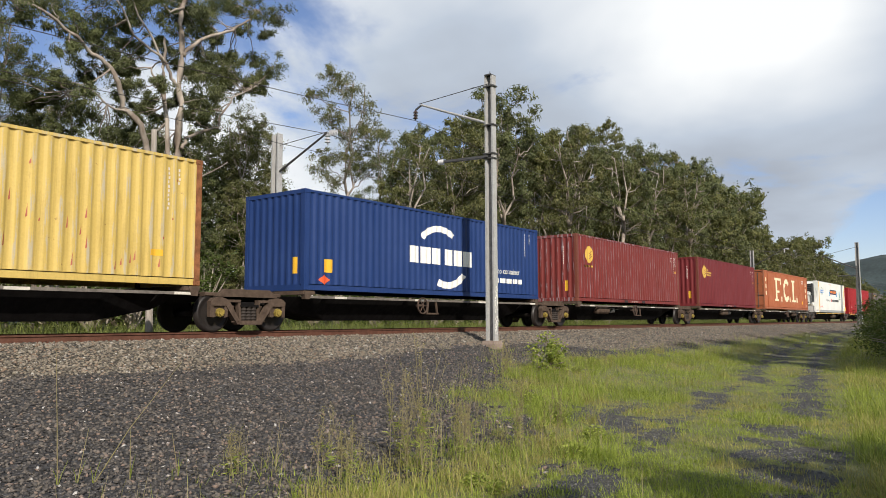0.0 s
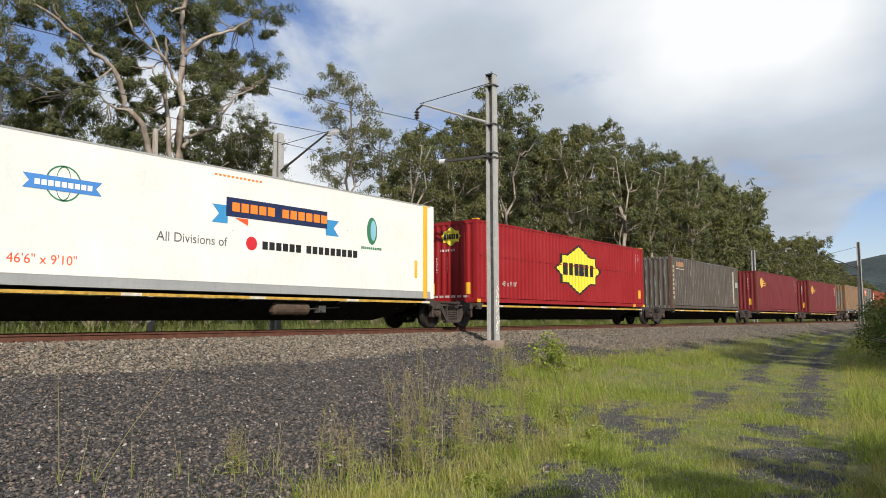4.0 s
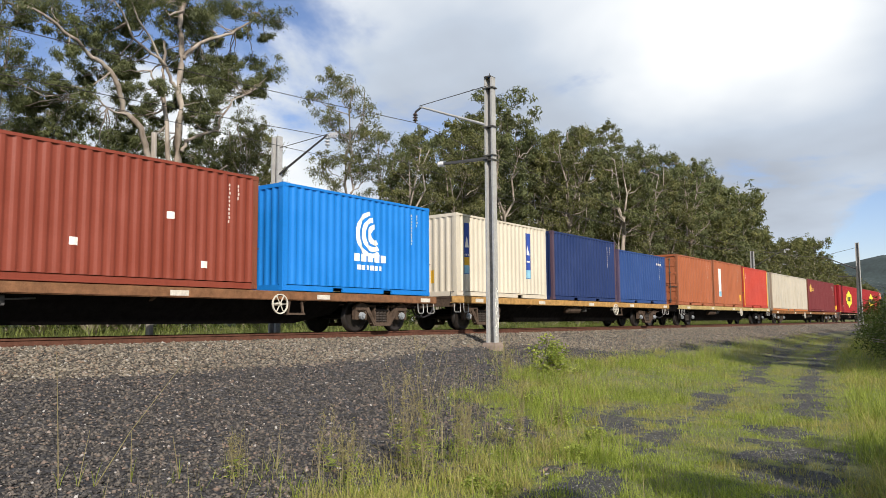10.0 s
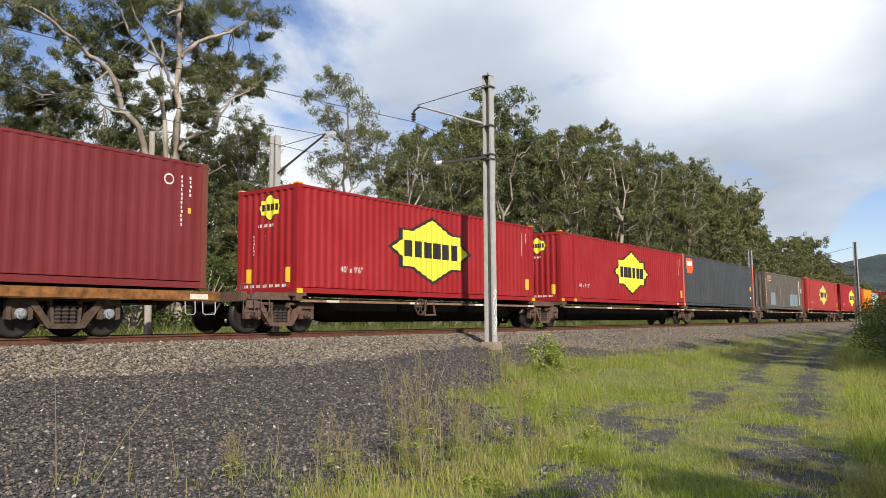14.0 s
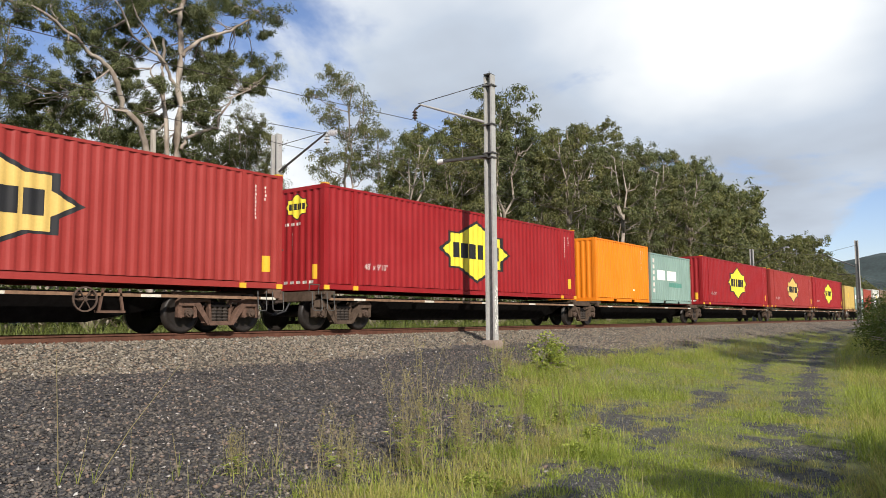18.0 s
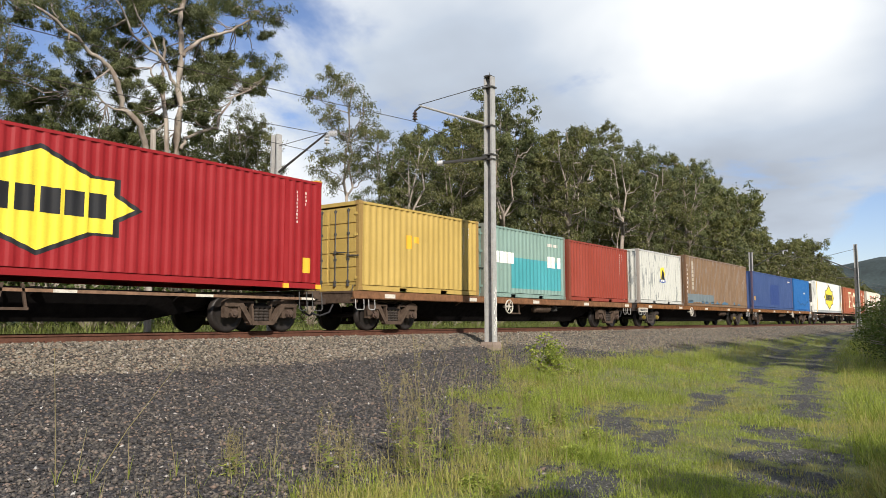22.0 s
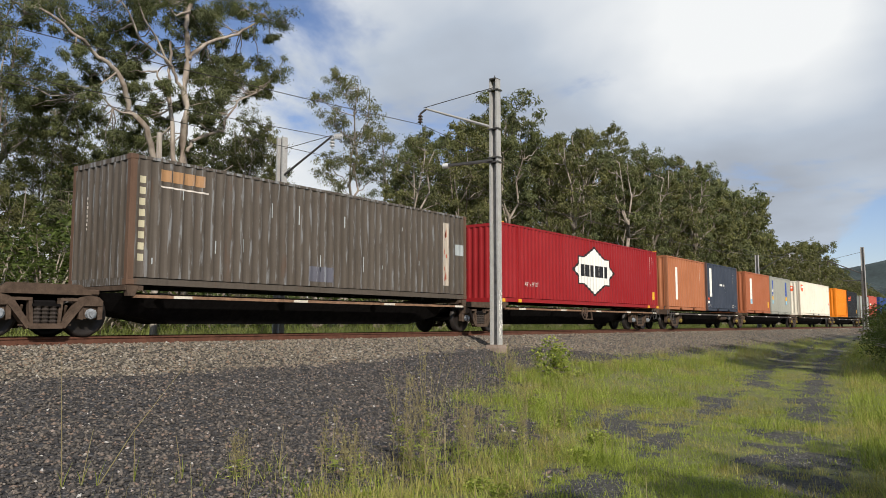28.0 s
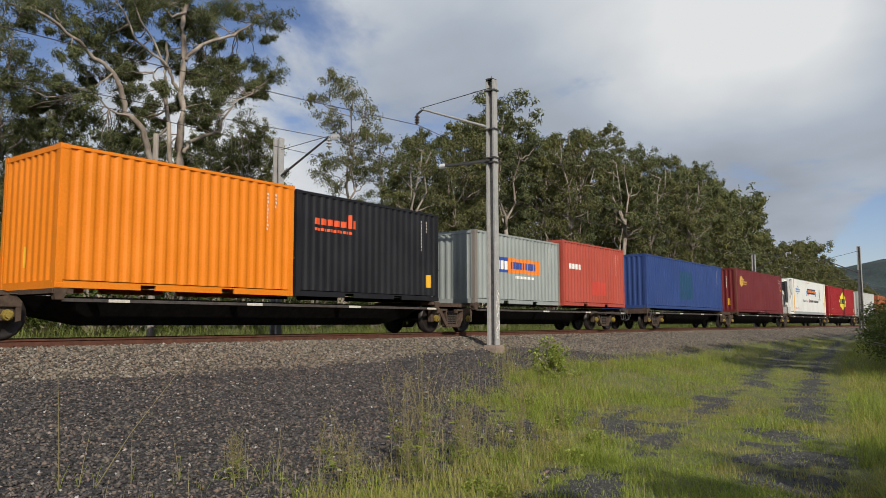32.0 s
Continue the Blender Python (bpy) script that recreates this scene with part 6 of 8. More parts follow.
        bars(b, "side_writing", 0.55, 1.08, (0.17, -0.05) * 6 + (-0.14,) + (0.17, -0.05) * 9, 0.20, BLACK)
        decal(b, "oval_mark", [round_(4.55, 1.90, 0.40, 20, 0.55)], B_GREEN, 0.004)
        decal(b, "oval_mark", [round_(4.60, 1.92, 0.30, 20, 0.40)], B_SKY, 0.007)
        bars(b, "side_writing", 4.1, 1.36, (0.06, -0.02) * 11, 0.07, B_GREEN)
        size_note(b, "46'6\" x 9'10\"", x0 + 0.75, 0.42, 0.26, B_ROSE)
    decal(b, "yellow_tag", [rect(L / 2 - 0.95, 0.62, 0.14, 0.55)], YELLOW, 0.004)
    return b


# ---- wagons ----
def bogie_parts(wagon, x, cap, tone, spin_name="wheelset"):
    """A three-piece truck: side frames, bolster, springs, bearing caps and two wheelsets."""
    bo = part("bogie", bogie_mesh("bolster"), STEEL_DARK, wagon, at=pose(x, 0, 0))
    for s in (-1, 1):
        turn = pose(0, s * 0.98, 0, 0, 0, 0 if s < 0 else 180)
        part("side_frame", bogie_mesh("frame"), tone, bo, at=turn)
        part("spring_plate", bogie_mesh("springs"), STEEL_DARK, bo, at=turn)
        for k in ((-0.15, 0.0, 0.15) if s < 0 else (0.0,)):
            part("spring", bogie_mesh("spring"), SPRING, bo, at=turn @ pose(k, 0, 0))
        part("brake_beam", bogie_mesh("beam"), tone, bo, at=turn)
        for q in (-1, 1):
            part("bearing_cap", bogie_mesh("cap"), cap, bo, at=pose(q * 0.875, s * 1.09, 0.46, 0, 0, 0 if s < 0 else 180))
    for q in (-1, 1):
        w = part(spin_name, bogie_mesh("wheels"), WHEEL, bo, at=pose(q * 0.875, 0, 0.46))
        WHEELS.append((w, q * 0.875, wagon, x))


@functools.lru_cache(None)
def bogie_mesh(kind):
    s = Shape()
    if kind == "bolster":
        s.box(-0.20, 0.20, -1.0, 1.0, 0.42, 0.72, 0.03).tube((0, 0, 0.7), (0, 0, 0.86), 0.22, k=14)
    elif kind == "frame":
        # cast truss: humped pedestals, raking members, columns and spring seat, with open windows
        for q in (-1, 1):
            s.plate_y([(q * 0.62, 0.62), (q * 1.12, 0.62), (q * 1.13, 0.72), (q * 1.04, 0.80), (q * 0.88, 0.83), (q * 0.72, 0.80), (q * 0.62, 0.74)], -0.10, 0.06)
            s.plate_y([(q * 1.03, 0.34), (q * 1.13, 0.36), (q * 1.13, 0.63), (q * 1.03, 0.63)], -0.08, 0.05)
            s.plate_y([(q * 0.64, 0.36), (q * 0.73, 0.34), (q * 0.73, 0.63), (q * 0.64, 0.63)], -0.08, 0.05)
            s.plate_y([(q * 0.60, 0.72), (q * 0.73, 0.65), (q * 0.36, 0.17), (q * 0.27, 0.22)], -0.11, 0.05)
            s.plate_y([(q * 0.23, 0.26), (q * 0.29, 0.26), (q * 0.33, 0.72), (q * 0.26, 0.72)], -0.07, 0.05)
            s.plate_y([(q * 0.27, 0.71), (q * 0.66, 0.71), (q * 0.68, 0.77), (q * 0.26, 0.77)], -0.08, 0.05)
            s.plate_y([(q * 0.875 - 0.13, 0.36), (q * 0.875 + 0.13, 0.36), (q * 0.875 + 0.13, 0.63), (q * 0.875 - 0.13, 0.63)], -0.04, 0.06)
            s.tube((q * 0.52, -0.115, 0.52), (q * 0.52, 0.0, 0.52), 0.03, k=6)
        s.plate_y([(-0.36, 0.27), (0.36, 0.27), (0.31, 0.17), (-0.31, 0.17)], -0.12, 0.08)
    elif kind == "spring":
        k = 9
        ring = [(math.cos(2 * math.pi * i / k), math.sin(2 * math.pi * i / k)) for i in range(k)]
        s.loft([[(r * a, -0.03 + r * b, 0.27 + 0.0375 * j) for a, b in ring] for j, r in enumerate((0.062, 0.085) * 5)])
    elif kind == "springs":
        s.box(-0.27, 0.27, -0.10, 0.06, 0.60, 0.65)
    elif kind == "beam":
        s.box(-0.42, 0.42, 0.10, 0.16, 0.36, 0.42).bar((-0.42, 0.14, 0.4), (-0.42, 0.0, 0.62), 0.04, 0.04).bar((0.42, 0.14, 0.4), (0.42, 0.0, 0.62), 0.04, 0.04)
        s.tube((-0.5, -0.05, 0.24), (0.5, -0.05, 0.24), 0.018, k=5)
    elif kind == "cap":
        s.tube((0, 0.04, 0), (0, -0.03, 0), 0.112, 0.105, 8).tube((0, -0.03, 0), (0, -0.07, 0), 0.075, 0.06, 12)
        for a in (0.5, 2.6, 4.7):
            s.tube((0.07 * math.cos(a), -0.05, 0.07 * math.sin(a)), (0.07 * math.cos(a), -0.07, 0.07 * math.sin(a)), 0.018, k=6)
    elif kind == "wheels":
        s.tube((0, -0.95, 0), (0, 0.95, 0), 0.075, k=10)
        for q in (-1, 1):
            k = 28
            ring = [(math.cos(2 * math.pi * i / k), math.sin(2 * math.pi * i / k)) for i in range(k)]
            prof = [(0.10, 0.855), (0.16, 0.85), (0.30, 0.80), (0.37, 0.81), (0.40, 0.825), (0.455, 0.822), (0.462, 0.74), (0.482, 0.72), (0.482, 0.69), (0.40, 0.685), (0.35, 0.71), (0.16, 0.70), (0.10, 0.68)]
            s.loft([[(r * a, q * y, r * b) for a, b in ring] for r, y in prof], caps=False)
    return s.mesh(kind, kind == "wheels")


def hand_wheel(wagon, x, z, mat):
    hw = part("hand_brake_wheel", Shape().ring_y(0, -0.02, 0.02, 0, 0.225, 0.255, 24), mat, wagon, "spoked hand brake wheel", pose(x, -1.30, z))
    for k in range(6):
        a = k * math.pi / 3
        part("spoke", Shape().bar((0, 0, 0), (0.235 * math.cos(a), 0, 0.235 * math.sin(a)), 0.022, 0.02), mat, hw)
    part("hub", Shape().tube((0, -0.03, 0), (0, 0.25, 0), 0.045, k=10), mat, hw)


def stirrup(wagon, x, z, mat, w=0.34, h=0.48):
    part("step_stirrup", Shape().pipe([(x - w / 2, -1.24, z), (x - w / 2, -1.27, z - h + 0.04), (x - w / 2 + 0.04, -1.28, z - h), (x + w / 2 - 0.04, -1.28, z - h), (x + w / 2, -1.27, z - h + 0.04), (x + w / 2, -1.24, z)], [0.013] * 6, 6), mat, wagon, "bent bar step")


def coupler(wagon, x, q, tone):
    part("coupler", Shape().box(min(x, x + q * 0.55), max(x, x + q * 0.55), -0.09, 0.09, 0.74, 0.92, 0.02).box(min(x + q * 0.5, x + q * 0.8), max(x + q * 0.5, x + q * 0.8), -0.17, 0.15, 0.70, 0.96, 0.04), CAST, wagon, "cast knuckle coupler")
    part("brake_hose", Shape().pipe([(x, -0.35, 0.80), (x + q * 0.2, -0.36, 0.52), (x + q * 0.5, -0.30, 0.42), (x + q * 0.75, -0.2, 0.50)], [0.028] * 4, 6), BLACK, wagon, "hanging rubber brake hose")


def wagon(lo, hi, trucks, zb, tone, cap, rail_mat, flat=False, ends=(False, False), wheel_at=None, tank_at=None, sill=None, drop=0.0, board=False, name="container_wagon", label=""):
    """lo..hi: the loaded deck along the train; trucks: bogie centres; ends: whether each end is coupled."""
    mid = (lo + hi) / 2
    e = tagged(new(name), label, "wagon", "wagons of the train")
    MOVERS.append((e, mid, RAIL_Y, 0.0))
    a, b = lo - mid, hi - mid
    tx = [t - mid for t in trucks]
    top = zb - 0.012
    # fish-bellied middle sill between the trucks
    l, r = min(tx[0], a + 0.3) if len(tx) > 1 else a, b
    if len(tx) > 1:
        l, r = tx[0], tx[-1]
    elif tx[0] < 0:
        l, r = tx[0], b + 0.8
    ring = lambda x, z0, w: [(x, -w, z0), (x, w, z0), (x, 1.9 * w, top - 0.15), (x, -1.9 * w, top - 0.15)]
    part("centre_sill", Shape().loft([ring(l - 0.3, 0.74, 0.3), ring(l + 1.2, 0.66, 0.42), ring(l + 1.6, 0.52, 0.55), ring(l + 3.0, 0.26, 0.55), ring(r - 3.0, 0.26, 0.55), ring(r - 1.6, 0.52, 0.55), ring(r - 1.2, 0.66, 0.42), ring(r + 0.3, 0.74, 0.3)]), STEEL_DARK, e, "black fish-bellied centre sill")
    for s in (-1, 1):
        if flat:
            part("side_sill", Shape().box(a - 0.15, b + 0.15, s * 1.26 - 0.03, s * 1.26 + 0.03, top - 0.21, top - 0.005).box(a - 0.15, b + 0.15, min(s * 1.17, s * 1.27), max(s * 1.17, s * 1.27), top - 0.23, top - 0.195), sill or STEEL_BROWN, e)
        else:
            part("side_rail", Shape().box(a + 0.2, b - 0.2, s * 1.19 - 0.035, s * 1.19 + 0.035, top - 0.135 - drop, top - 0.07 - drop), rail_mat, e)
    n = 4 if b - a < 13 else 5
    for k in range(n):
        x = a + 0.9 + k * (b - a - 1.8) / (n - 1)
        part("cross_bearer", Shape().loft([[(x + u, -1.18, z) for u, z in ((-0.05, top - 0.14), (0.05, top - 0.14), (0.05, top - 0.20), (-0.05, top - 0.20))], [(x + u, -0.45, z) for u, z in ((-0.05, top - 0.14), (0.05, top - 0.14), (0.05, 0.55), (-0.05, 0.55))]]), STEEL_DARK if not flat else tone, e)
        part("cross_bearer", Shape().box(x - 0.05, x + 0.05, 0.45, 1.18, top - 0.24, top - 0.14), STEEL_DARK, e)
        part("reflector", Shape().box(x + 0.25, x + 0.72, (-1.295 if flat else -1.232), (-1.288 if flat else -1.224), top - (0.19 if flat else 0.135 + drop), top - (0.07 if flat else 0.075 + drop)), REFLECT, e, "dusty white reflector")
    if flat:
        part("deck", Shape().box(a - 0.1, b + 0.1, -1.22, 1.22, top - 0.06, top - 0.02), tone, e)
    for x, q in ((a, 1), (b, -1)):
        part("container_seat", Shape().box(min(x, x + q * 0.42), max(x, x + q * 0.42), -1.22, 1.22, top - 0.10, top - 0.002), tone, e)
        part("twistlock_bracket", Shape().loft([[(x + u, -1.24, z) for u, z in ((q * 0.02, top), (q * 0.30, top), (q * 0.22, top - 0.22), (q * 0.06, top - 0.22))], [(x + u, -1.10, z) for u, z in ((q * 0.02, top), (q * 0.30, top), (q * 0.22, top - 0.22), (q * 0.06, top - 0.22))]]), tone, e)
    for x in tx:
        part("end_platform", Shape().box(x - 1.15, x + 1.15, -0.86, 0.86, 0.85, min(top - 0.105, 0.99), 0.02), tone, e)
        part("bogie_cover", Shape().plate_y([(x - 0.95, 0.84), (x + 0.95, 0.84), (x + 0.70, top - 0.02), (x - 0.70, top - 0.02)], -0.98, -0.90), tone, e) if not flat and not (a < x < b) else None
        bogie_parts(e, x, cap, tone)
    for x, q, on in ((a, -1, ends[0]), (b, 1, ends[1])):
        if on:
            xe = min(x, min(tx) - 1.3) if q < 0 else max(x, max(tx) + 1.3)
            part("head_stock", Shape().box(xe - 0.08, xe + 0.08, -1.22, 1.22, 0.78, top - 0.03, 0.02), tone, e)
            coupler(e, xe, q, tone)
            stirrup(e, xe - q * 0.12, top - 0.05, GALV if flat else GALV_DARK)
            stirrup(e, xe - q * 0.62, top - 0.05, GALV if flat else GALV_DARK, 0.26)
            for s in (-1, 1):
                part("grab_rail", Shape().pipe([(xe, s * 1.05, top - 0.1), (xe, s * 1.08, top + 0.16), (xe - q * 0.35, s * 1.08, top + 0.16), (xe - q * 0.35, s * 1.05, top - 0.1)], [0.015] * 4, 5), GALV_DARK, e)
    if board:
        plate = part("number_board", Shape().box(a - 0.05, a + 1.0, -1.31, -1.293, top - 0.42, top - 0.20), REFLECT, e, "white number board")
        for k in range(8):
            part("number_bar", Shape().box(a + 0.04 + 0.115 * k, a + 0.11 + 0.115 * k, -1.315, -1.311, top - 0.37, top - 0.25), BLACK, plate)
    if wheel_at is not None:
        hand_wheel(e, wheel_at - mid, top - 0.33, CAP_BROWN if not flat else REFLECT)
        part("brake_bracket", Shape().bar((wheel_at - mid + 0.42, -1.2, top - 0.1), (wheel_at - mid + 0.34, -1.2, top - 0.55), 0.05, 0.05).bar((wheel_at - mid + 0.78, -1.2, top - 0.1), (wheel_at - mid + 0.86, -1.2, top - 0.55), 0.05, 0.05).box(wheel_at - mid + 0.3, wheel_at - mid + 0.9, -1.24, -1.1, top - 0.60, top - 0.55), tone, e)
    if tank_at is not None:
        x = tank_at - mid
        part("air_tank", Shape().tube((x - 0.55, -0.95, top - 0.36), (x + 0.55, -0.95, top - 0.36), 0.17, k=14).tube((x - 0.62, -0.95, top - 0.36), (x - 0.55, -0.95, top - 0.36), 0.09, 0.17, 14).tube((x + 0.55, -0.95, top - 0.36), (x + 0.62, -0.95, top - 0.36), 0.17, 0.09, 14), STEEL_BROWN, e)
        part("brake_valve", Shape().box(x + 0.95, x + 1.20, -1.05, -0.85, top - 0.46, top - 0.25, 0.02).tube((x + 0.62, -0.95, top - 0.36), (x + 1.8, -0.95, top - 0.30), 0.02, k=5).tube((x + 1.05, -1.08, top - 0.36), (x + 1.05, -0.8, top - 0.36), 0.08, k=10), GALV_DARK, e)
        part("brake_pipe", Shape().tube((a + 1.2, -0.72, top - 0.30), (b - 1.2, -0.72, top - 0.30), 0.024, k=5), CAST, e)
    return e


# ---- the make-up of the train ----
def make_up():
    N, T, F = 12.192, 6.058, 14.63
    z1, z2, z3 = 1.06, 0.86, 1.14
    # leading articulated set
    b = plain_box(4.35, z1, N, 2.896, YELL, 0.72, "yellow forty-foot steel container with rusted corner posts")
    yellow_plate(b, N / 2 - 1.25, 0.62, 0.30, 0.14)
    for ob in b["ob"].children:
        if ob.name.startswith(("corner_post", "corner_casting")):
            ob.material_slots[0].material = metal("rusted corner post", (0.22, 0.088, 0.036), 0.8, 0.45)
    rng = random.Random(9)
    for k in range(46):
        x, z = rng.uniform(-5.5, 5.5), rng.uniform(0.25, 2.3)
        decal(b, "rust_streak", [[(x, z), (x + 0.035, z + 0.02), (x + 0.03, z + rng.uniform(0.06, 0.34)), (x + 0.004, z + 0.05)]], B_RUST, 0.004)
    b = container(19.72, z1, N, 2.70, ULTRA, 0.3, "deep blue forty-foot container with white painted crescents")
    bars(b, "white_mark", -1.75, 1.00, (0.44, -0.08, 0.52, -0.08, 0.44, -0.26, 0.44, -0.08, 0.44, -0.08, 0.52), 0.52, WHITE)
    decal(b, "white_crescent", arc_(-0.2, 1.20, 0.86, 1.06, 52, 140, 12, 1.25), WHITE, 0.004)
    decal(b, "white_crescent", arc_(0.2, 1.25, 0.80, 1.02, 245, 325, 12, 1.25), WHITE, 0.004)
    size_note(b, "eco container", 3.05, 0.88, 0.30, WHITE)
    bars(b, "white_writing", 3.05, 0.54, (0.13, -0.04) * 11, 0.17, WHITE)
    decal(b, "warning_mark", [[(-N / 2 + 0.55, 0.30), (-N / 2 + 0.75, 0.16), (-N / 2 + 0.95, 0.30), (-N / 2 + 0.75, 0.44)]], B_ROSE, 0.004)
    decal(b, "orange_plate", [rect(-N / 2 + 0.72, 0.50, 0.34, 0.36)], YELLOW, 0.004, label="yellow placard")
    end_plate(b, 0.75)
    for x, n in ((N / 2 - 1.0, 9), (N / 2 - 0.6, 4)):
        codes(b, x, 2.4, WHITE, n)
    leasing_box(35.22, z1, old=True)
    leasing_box(50.63, z1)
    b = letter_box(66.41, z1 - 0.02, F, FRUST, B_CREAM, "orange-brown container with huge cream painted lettering shapes")
    kw = dict(drop=0.06, tone=STEEL_BROWN, cap=CAP_YELLOW, rail_mat=metal("dusty side rail", (0.16, 0.14, 0.12), 0.8))
    lab = "dusty black skeletal container wagon sharing its bogies with the next"
    wagon(-2.0, 10.45, [-4.0], z1, label=lab, tank_at=3.0, **kw)
    wagon(13.6, 25.8, [12.0], z1, label=lab, wheel_at=18.5, **kw)
    wagon(29.1, 41.3, [27.45], z1, label=lab, wheel_at=35.0, tank_at=32.0, **kw)
    wagon(44.5, 56.75, [42.95], z1, label=lab, tank_at=50.0, **kw)
    wagon(59.1, 73.7, [57.95, 72.4], z1 - 0.02, label=lab, ends=(False, True), wheel_at=65.6, tank_at=69.0, **kw)

    # low set with yellow side rails
    reefer(91.95, 0.93, 14.9, "white refrigerated container with blue banner and caged motor unit", False)
    b = star_box(101.7, z2, F, B_YELLOW, label="red two-tier container with a pointed yellow badge", at=0.4)
    for q in (-1, 1):
        part("middle_rail", shape_mesh("box", -F / 2 + 0.15, F / 2 - 0.15, -0.006, 0.02, 1.64, 1.68), b["mat"], b["ob"], at=pose(0, q * (WID / 2 - 0.012), 0))
    olive_box(119.04, z2, 1)
    leasing_box(135.87, z2 - 0.02)
    leasing_box(152.96, z2 - 0.03)
    kw = dict(tone=metal("black bogie steel", (0.06, 0.048, 0.042), 0.75), cap=CAP_BROWN, rail_mat=metal("dirty yellow side rail", (0.50, 0.31, 0.06), 0.7))
    lab = "low black well-floored wagon with dirty yellow side rails"
    wagon(76.9, 92.0, [75.9], 0.93, label=lab, ends=(True, False), tank_at=86.2, **kw)
    wagon(94.4, 109.0, [93.2], z2, label=lab, **kw)
    wagon(112.95, 125.1, [111.0], z2, label=lab, **kw)
    wagon(129.8, 142.0, [127.4], z2 - 0.02, label=lab, **kw)
    wagon(146.9, 159.1, [144.4, 160.6], z2 - 0.03, label=lab, ends=(False, True), **kw)

    flat_lab = "%s flat container wagon with white reflectors and step irons"
    rust, ochre = metal("rusty side sill", (0.20, 0.095, 0.045), 0.8), metal("faded ochre side sill", (0.42, 0.24, 0.08), 0.75)
    amber = metal("orange-brown side sill", (0.20, 0.085, 0.026), 0.8, 0.6)
    # three-piece loads on sixty-foot wagons
    tan_box(170.45, z3)
    folding_box(179.82, z3 - 0.02)
    wagon(164.2, 183.0, [165.9, 180.6], z3, STEEL_BROWN, CAP_BROWN, None, True, (True, True), 173.3, 170.2, metal("rust-brown dusty side sill", (0.055, 0.036, 0.025), 0.8), label=flat_lab % "rust-brown")
    b = plain_box(190.13, z3 - 0.05, N, 2.80, TRITON_RED, 0.5, "brick red forty-foot container with white upright marks")
    for k in range(6):
        decal(b, "white_block", [rect(-N / 2 + 0.62, 2.28 - 0.27 * k, 0.27, 0.19)], WHITE, 0.004)
    for x, z in ((1.45, 0.75), (3.6, 1.5), (4.5, 0.45)):
        decal(b, "small_sticker", [rect(x, z, 0.18, 0.16)], WHITE, 0.004)
    end_plate(b, 0.6)
    decal(b, "orange_plate", [rect(-N / 2 + 0.42, 0.55, 0.22, 0.24)], YELLOW, 0.004)
    b = plain_box(200.05, z3 - 0.05, T, 2.80, SKY, 0.15, "bright blue twenty-foot container with a white curl mark")
    for r0, r1, cx in ((0.55, 0.68, 0.35), (0.36, 0.50, 0.42), (0.16, 0.31, 0.48)):
        decal(b, "white_curl", arc_(cx, 1.72, r0, r1, 95, 300, 14, 0.95), WHITE, 0.004)
    bars(b, "white_mark", -0.40, 0.92, (0.22, -0.06) * 5, 0.22, WHITE)
    bars(b, "white_mark", -0.24, 0.68, (0.13, -0.05) * 6, 0.14, WHITE)
    wagon(183.9, 203.2, [185.9, 201.0], z3 - 0.05, STEEL_BROWN, CAP_GREY, None, True, (True, True), 196.9, 189.3, rust, label=flat_lab % "rust-brown")
    b = plain_box(207.58, z3, T, 2.80, CREAM, 0.35, "cream twenty-foot container with two blue stuck-on bills")
    for x in (-T / 2 + 0.45, T / 2 - 1.55):
        poster(b, x, 0.36, 1.75, 0.75, B_BLUE, WHITE)
    decal(b, "bill_band", [rect(-T / 2 + 0.45, 1.05, 0.36, 0.28)], YELLOW, 0.009)
    end_plate(b, 0.1)
    b = plain_box(214.18, z3, T, 2.80, NAVY, 0.45, "navy twenty-foot container with rusted corners")
    b = plain_box(220.50, z3, T, 2.50, BLUE, 0.5, "worn blue twenty-foot container")
    bars(b, "number_writing", T / 2 - 1.3, 2.0, (0.1, -0.03) * 5, 0.1, OFFW)
    wagon(204.4, 223.5, [206.3, 221.2], z3, STEEL_BROWN, CAP_GREY, None, True, (True, True), 216.9, 213.2, ochre, label=flat_lab % "ochre-silled")
    b = plain_box(228.25, z3, T, 2.80, FRUST, 0.5, "orange-brown twenty-foot container showing its doors", -1)
    b = plain_box(234.50, z3, T, 2.86, FRUST, 0.5, "orange-brown twenty-foot container with a white stuck-on bill")
    poster(b, -T / 2 + 1.15, 0.36, 1.75, 0.62, WHITE, BLACK)
    yellow_plate(b)
    b = plain_box(241.0, z3, T, 2.80, (0.418, 0.050, 0.032), 0.4, "bright red twenty-foot container with yellow corner posts", -1)
    decal(b, "white_plate", [rect(-T / 2 + 0.42, 1.95, 0.16, 0.52)], WHITE, 0.004)
    for q in (-1, 1):
        part("post_paint", shape_mesh("box", -0.076, 0.076, -0.068, -0.062, 0.13, 2.67), YELLOW, b["ob"], "yellow-painted corner post", pose(q * (T / 2 - 0.078), -WID / 2 + 0.058, 0))
    wagon(225.3, 244.1, [227.0, 242.0], z3, STEEL_DARK, CAP_GREY, None, True, (True, True), 236.8, 231.5, metal("pale yellow side sill", (0.45, 0.33, 0.14), 0.75), label=flat_lab % "yellow-silled")
    b = plain_box(251.46, 1.0, N, 2.896, (0.44, 0.39, 0.31), 0.75, "cream forty-foot container streaked with dirt over an orange bottom rail")
    orange = metal("orange painted rail", (0.48, 0.17, 0.05), 0.7, 0.25)
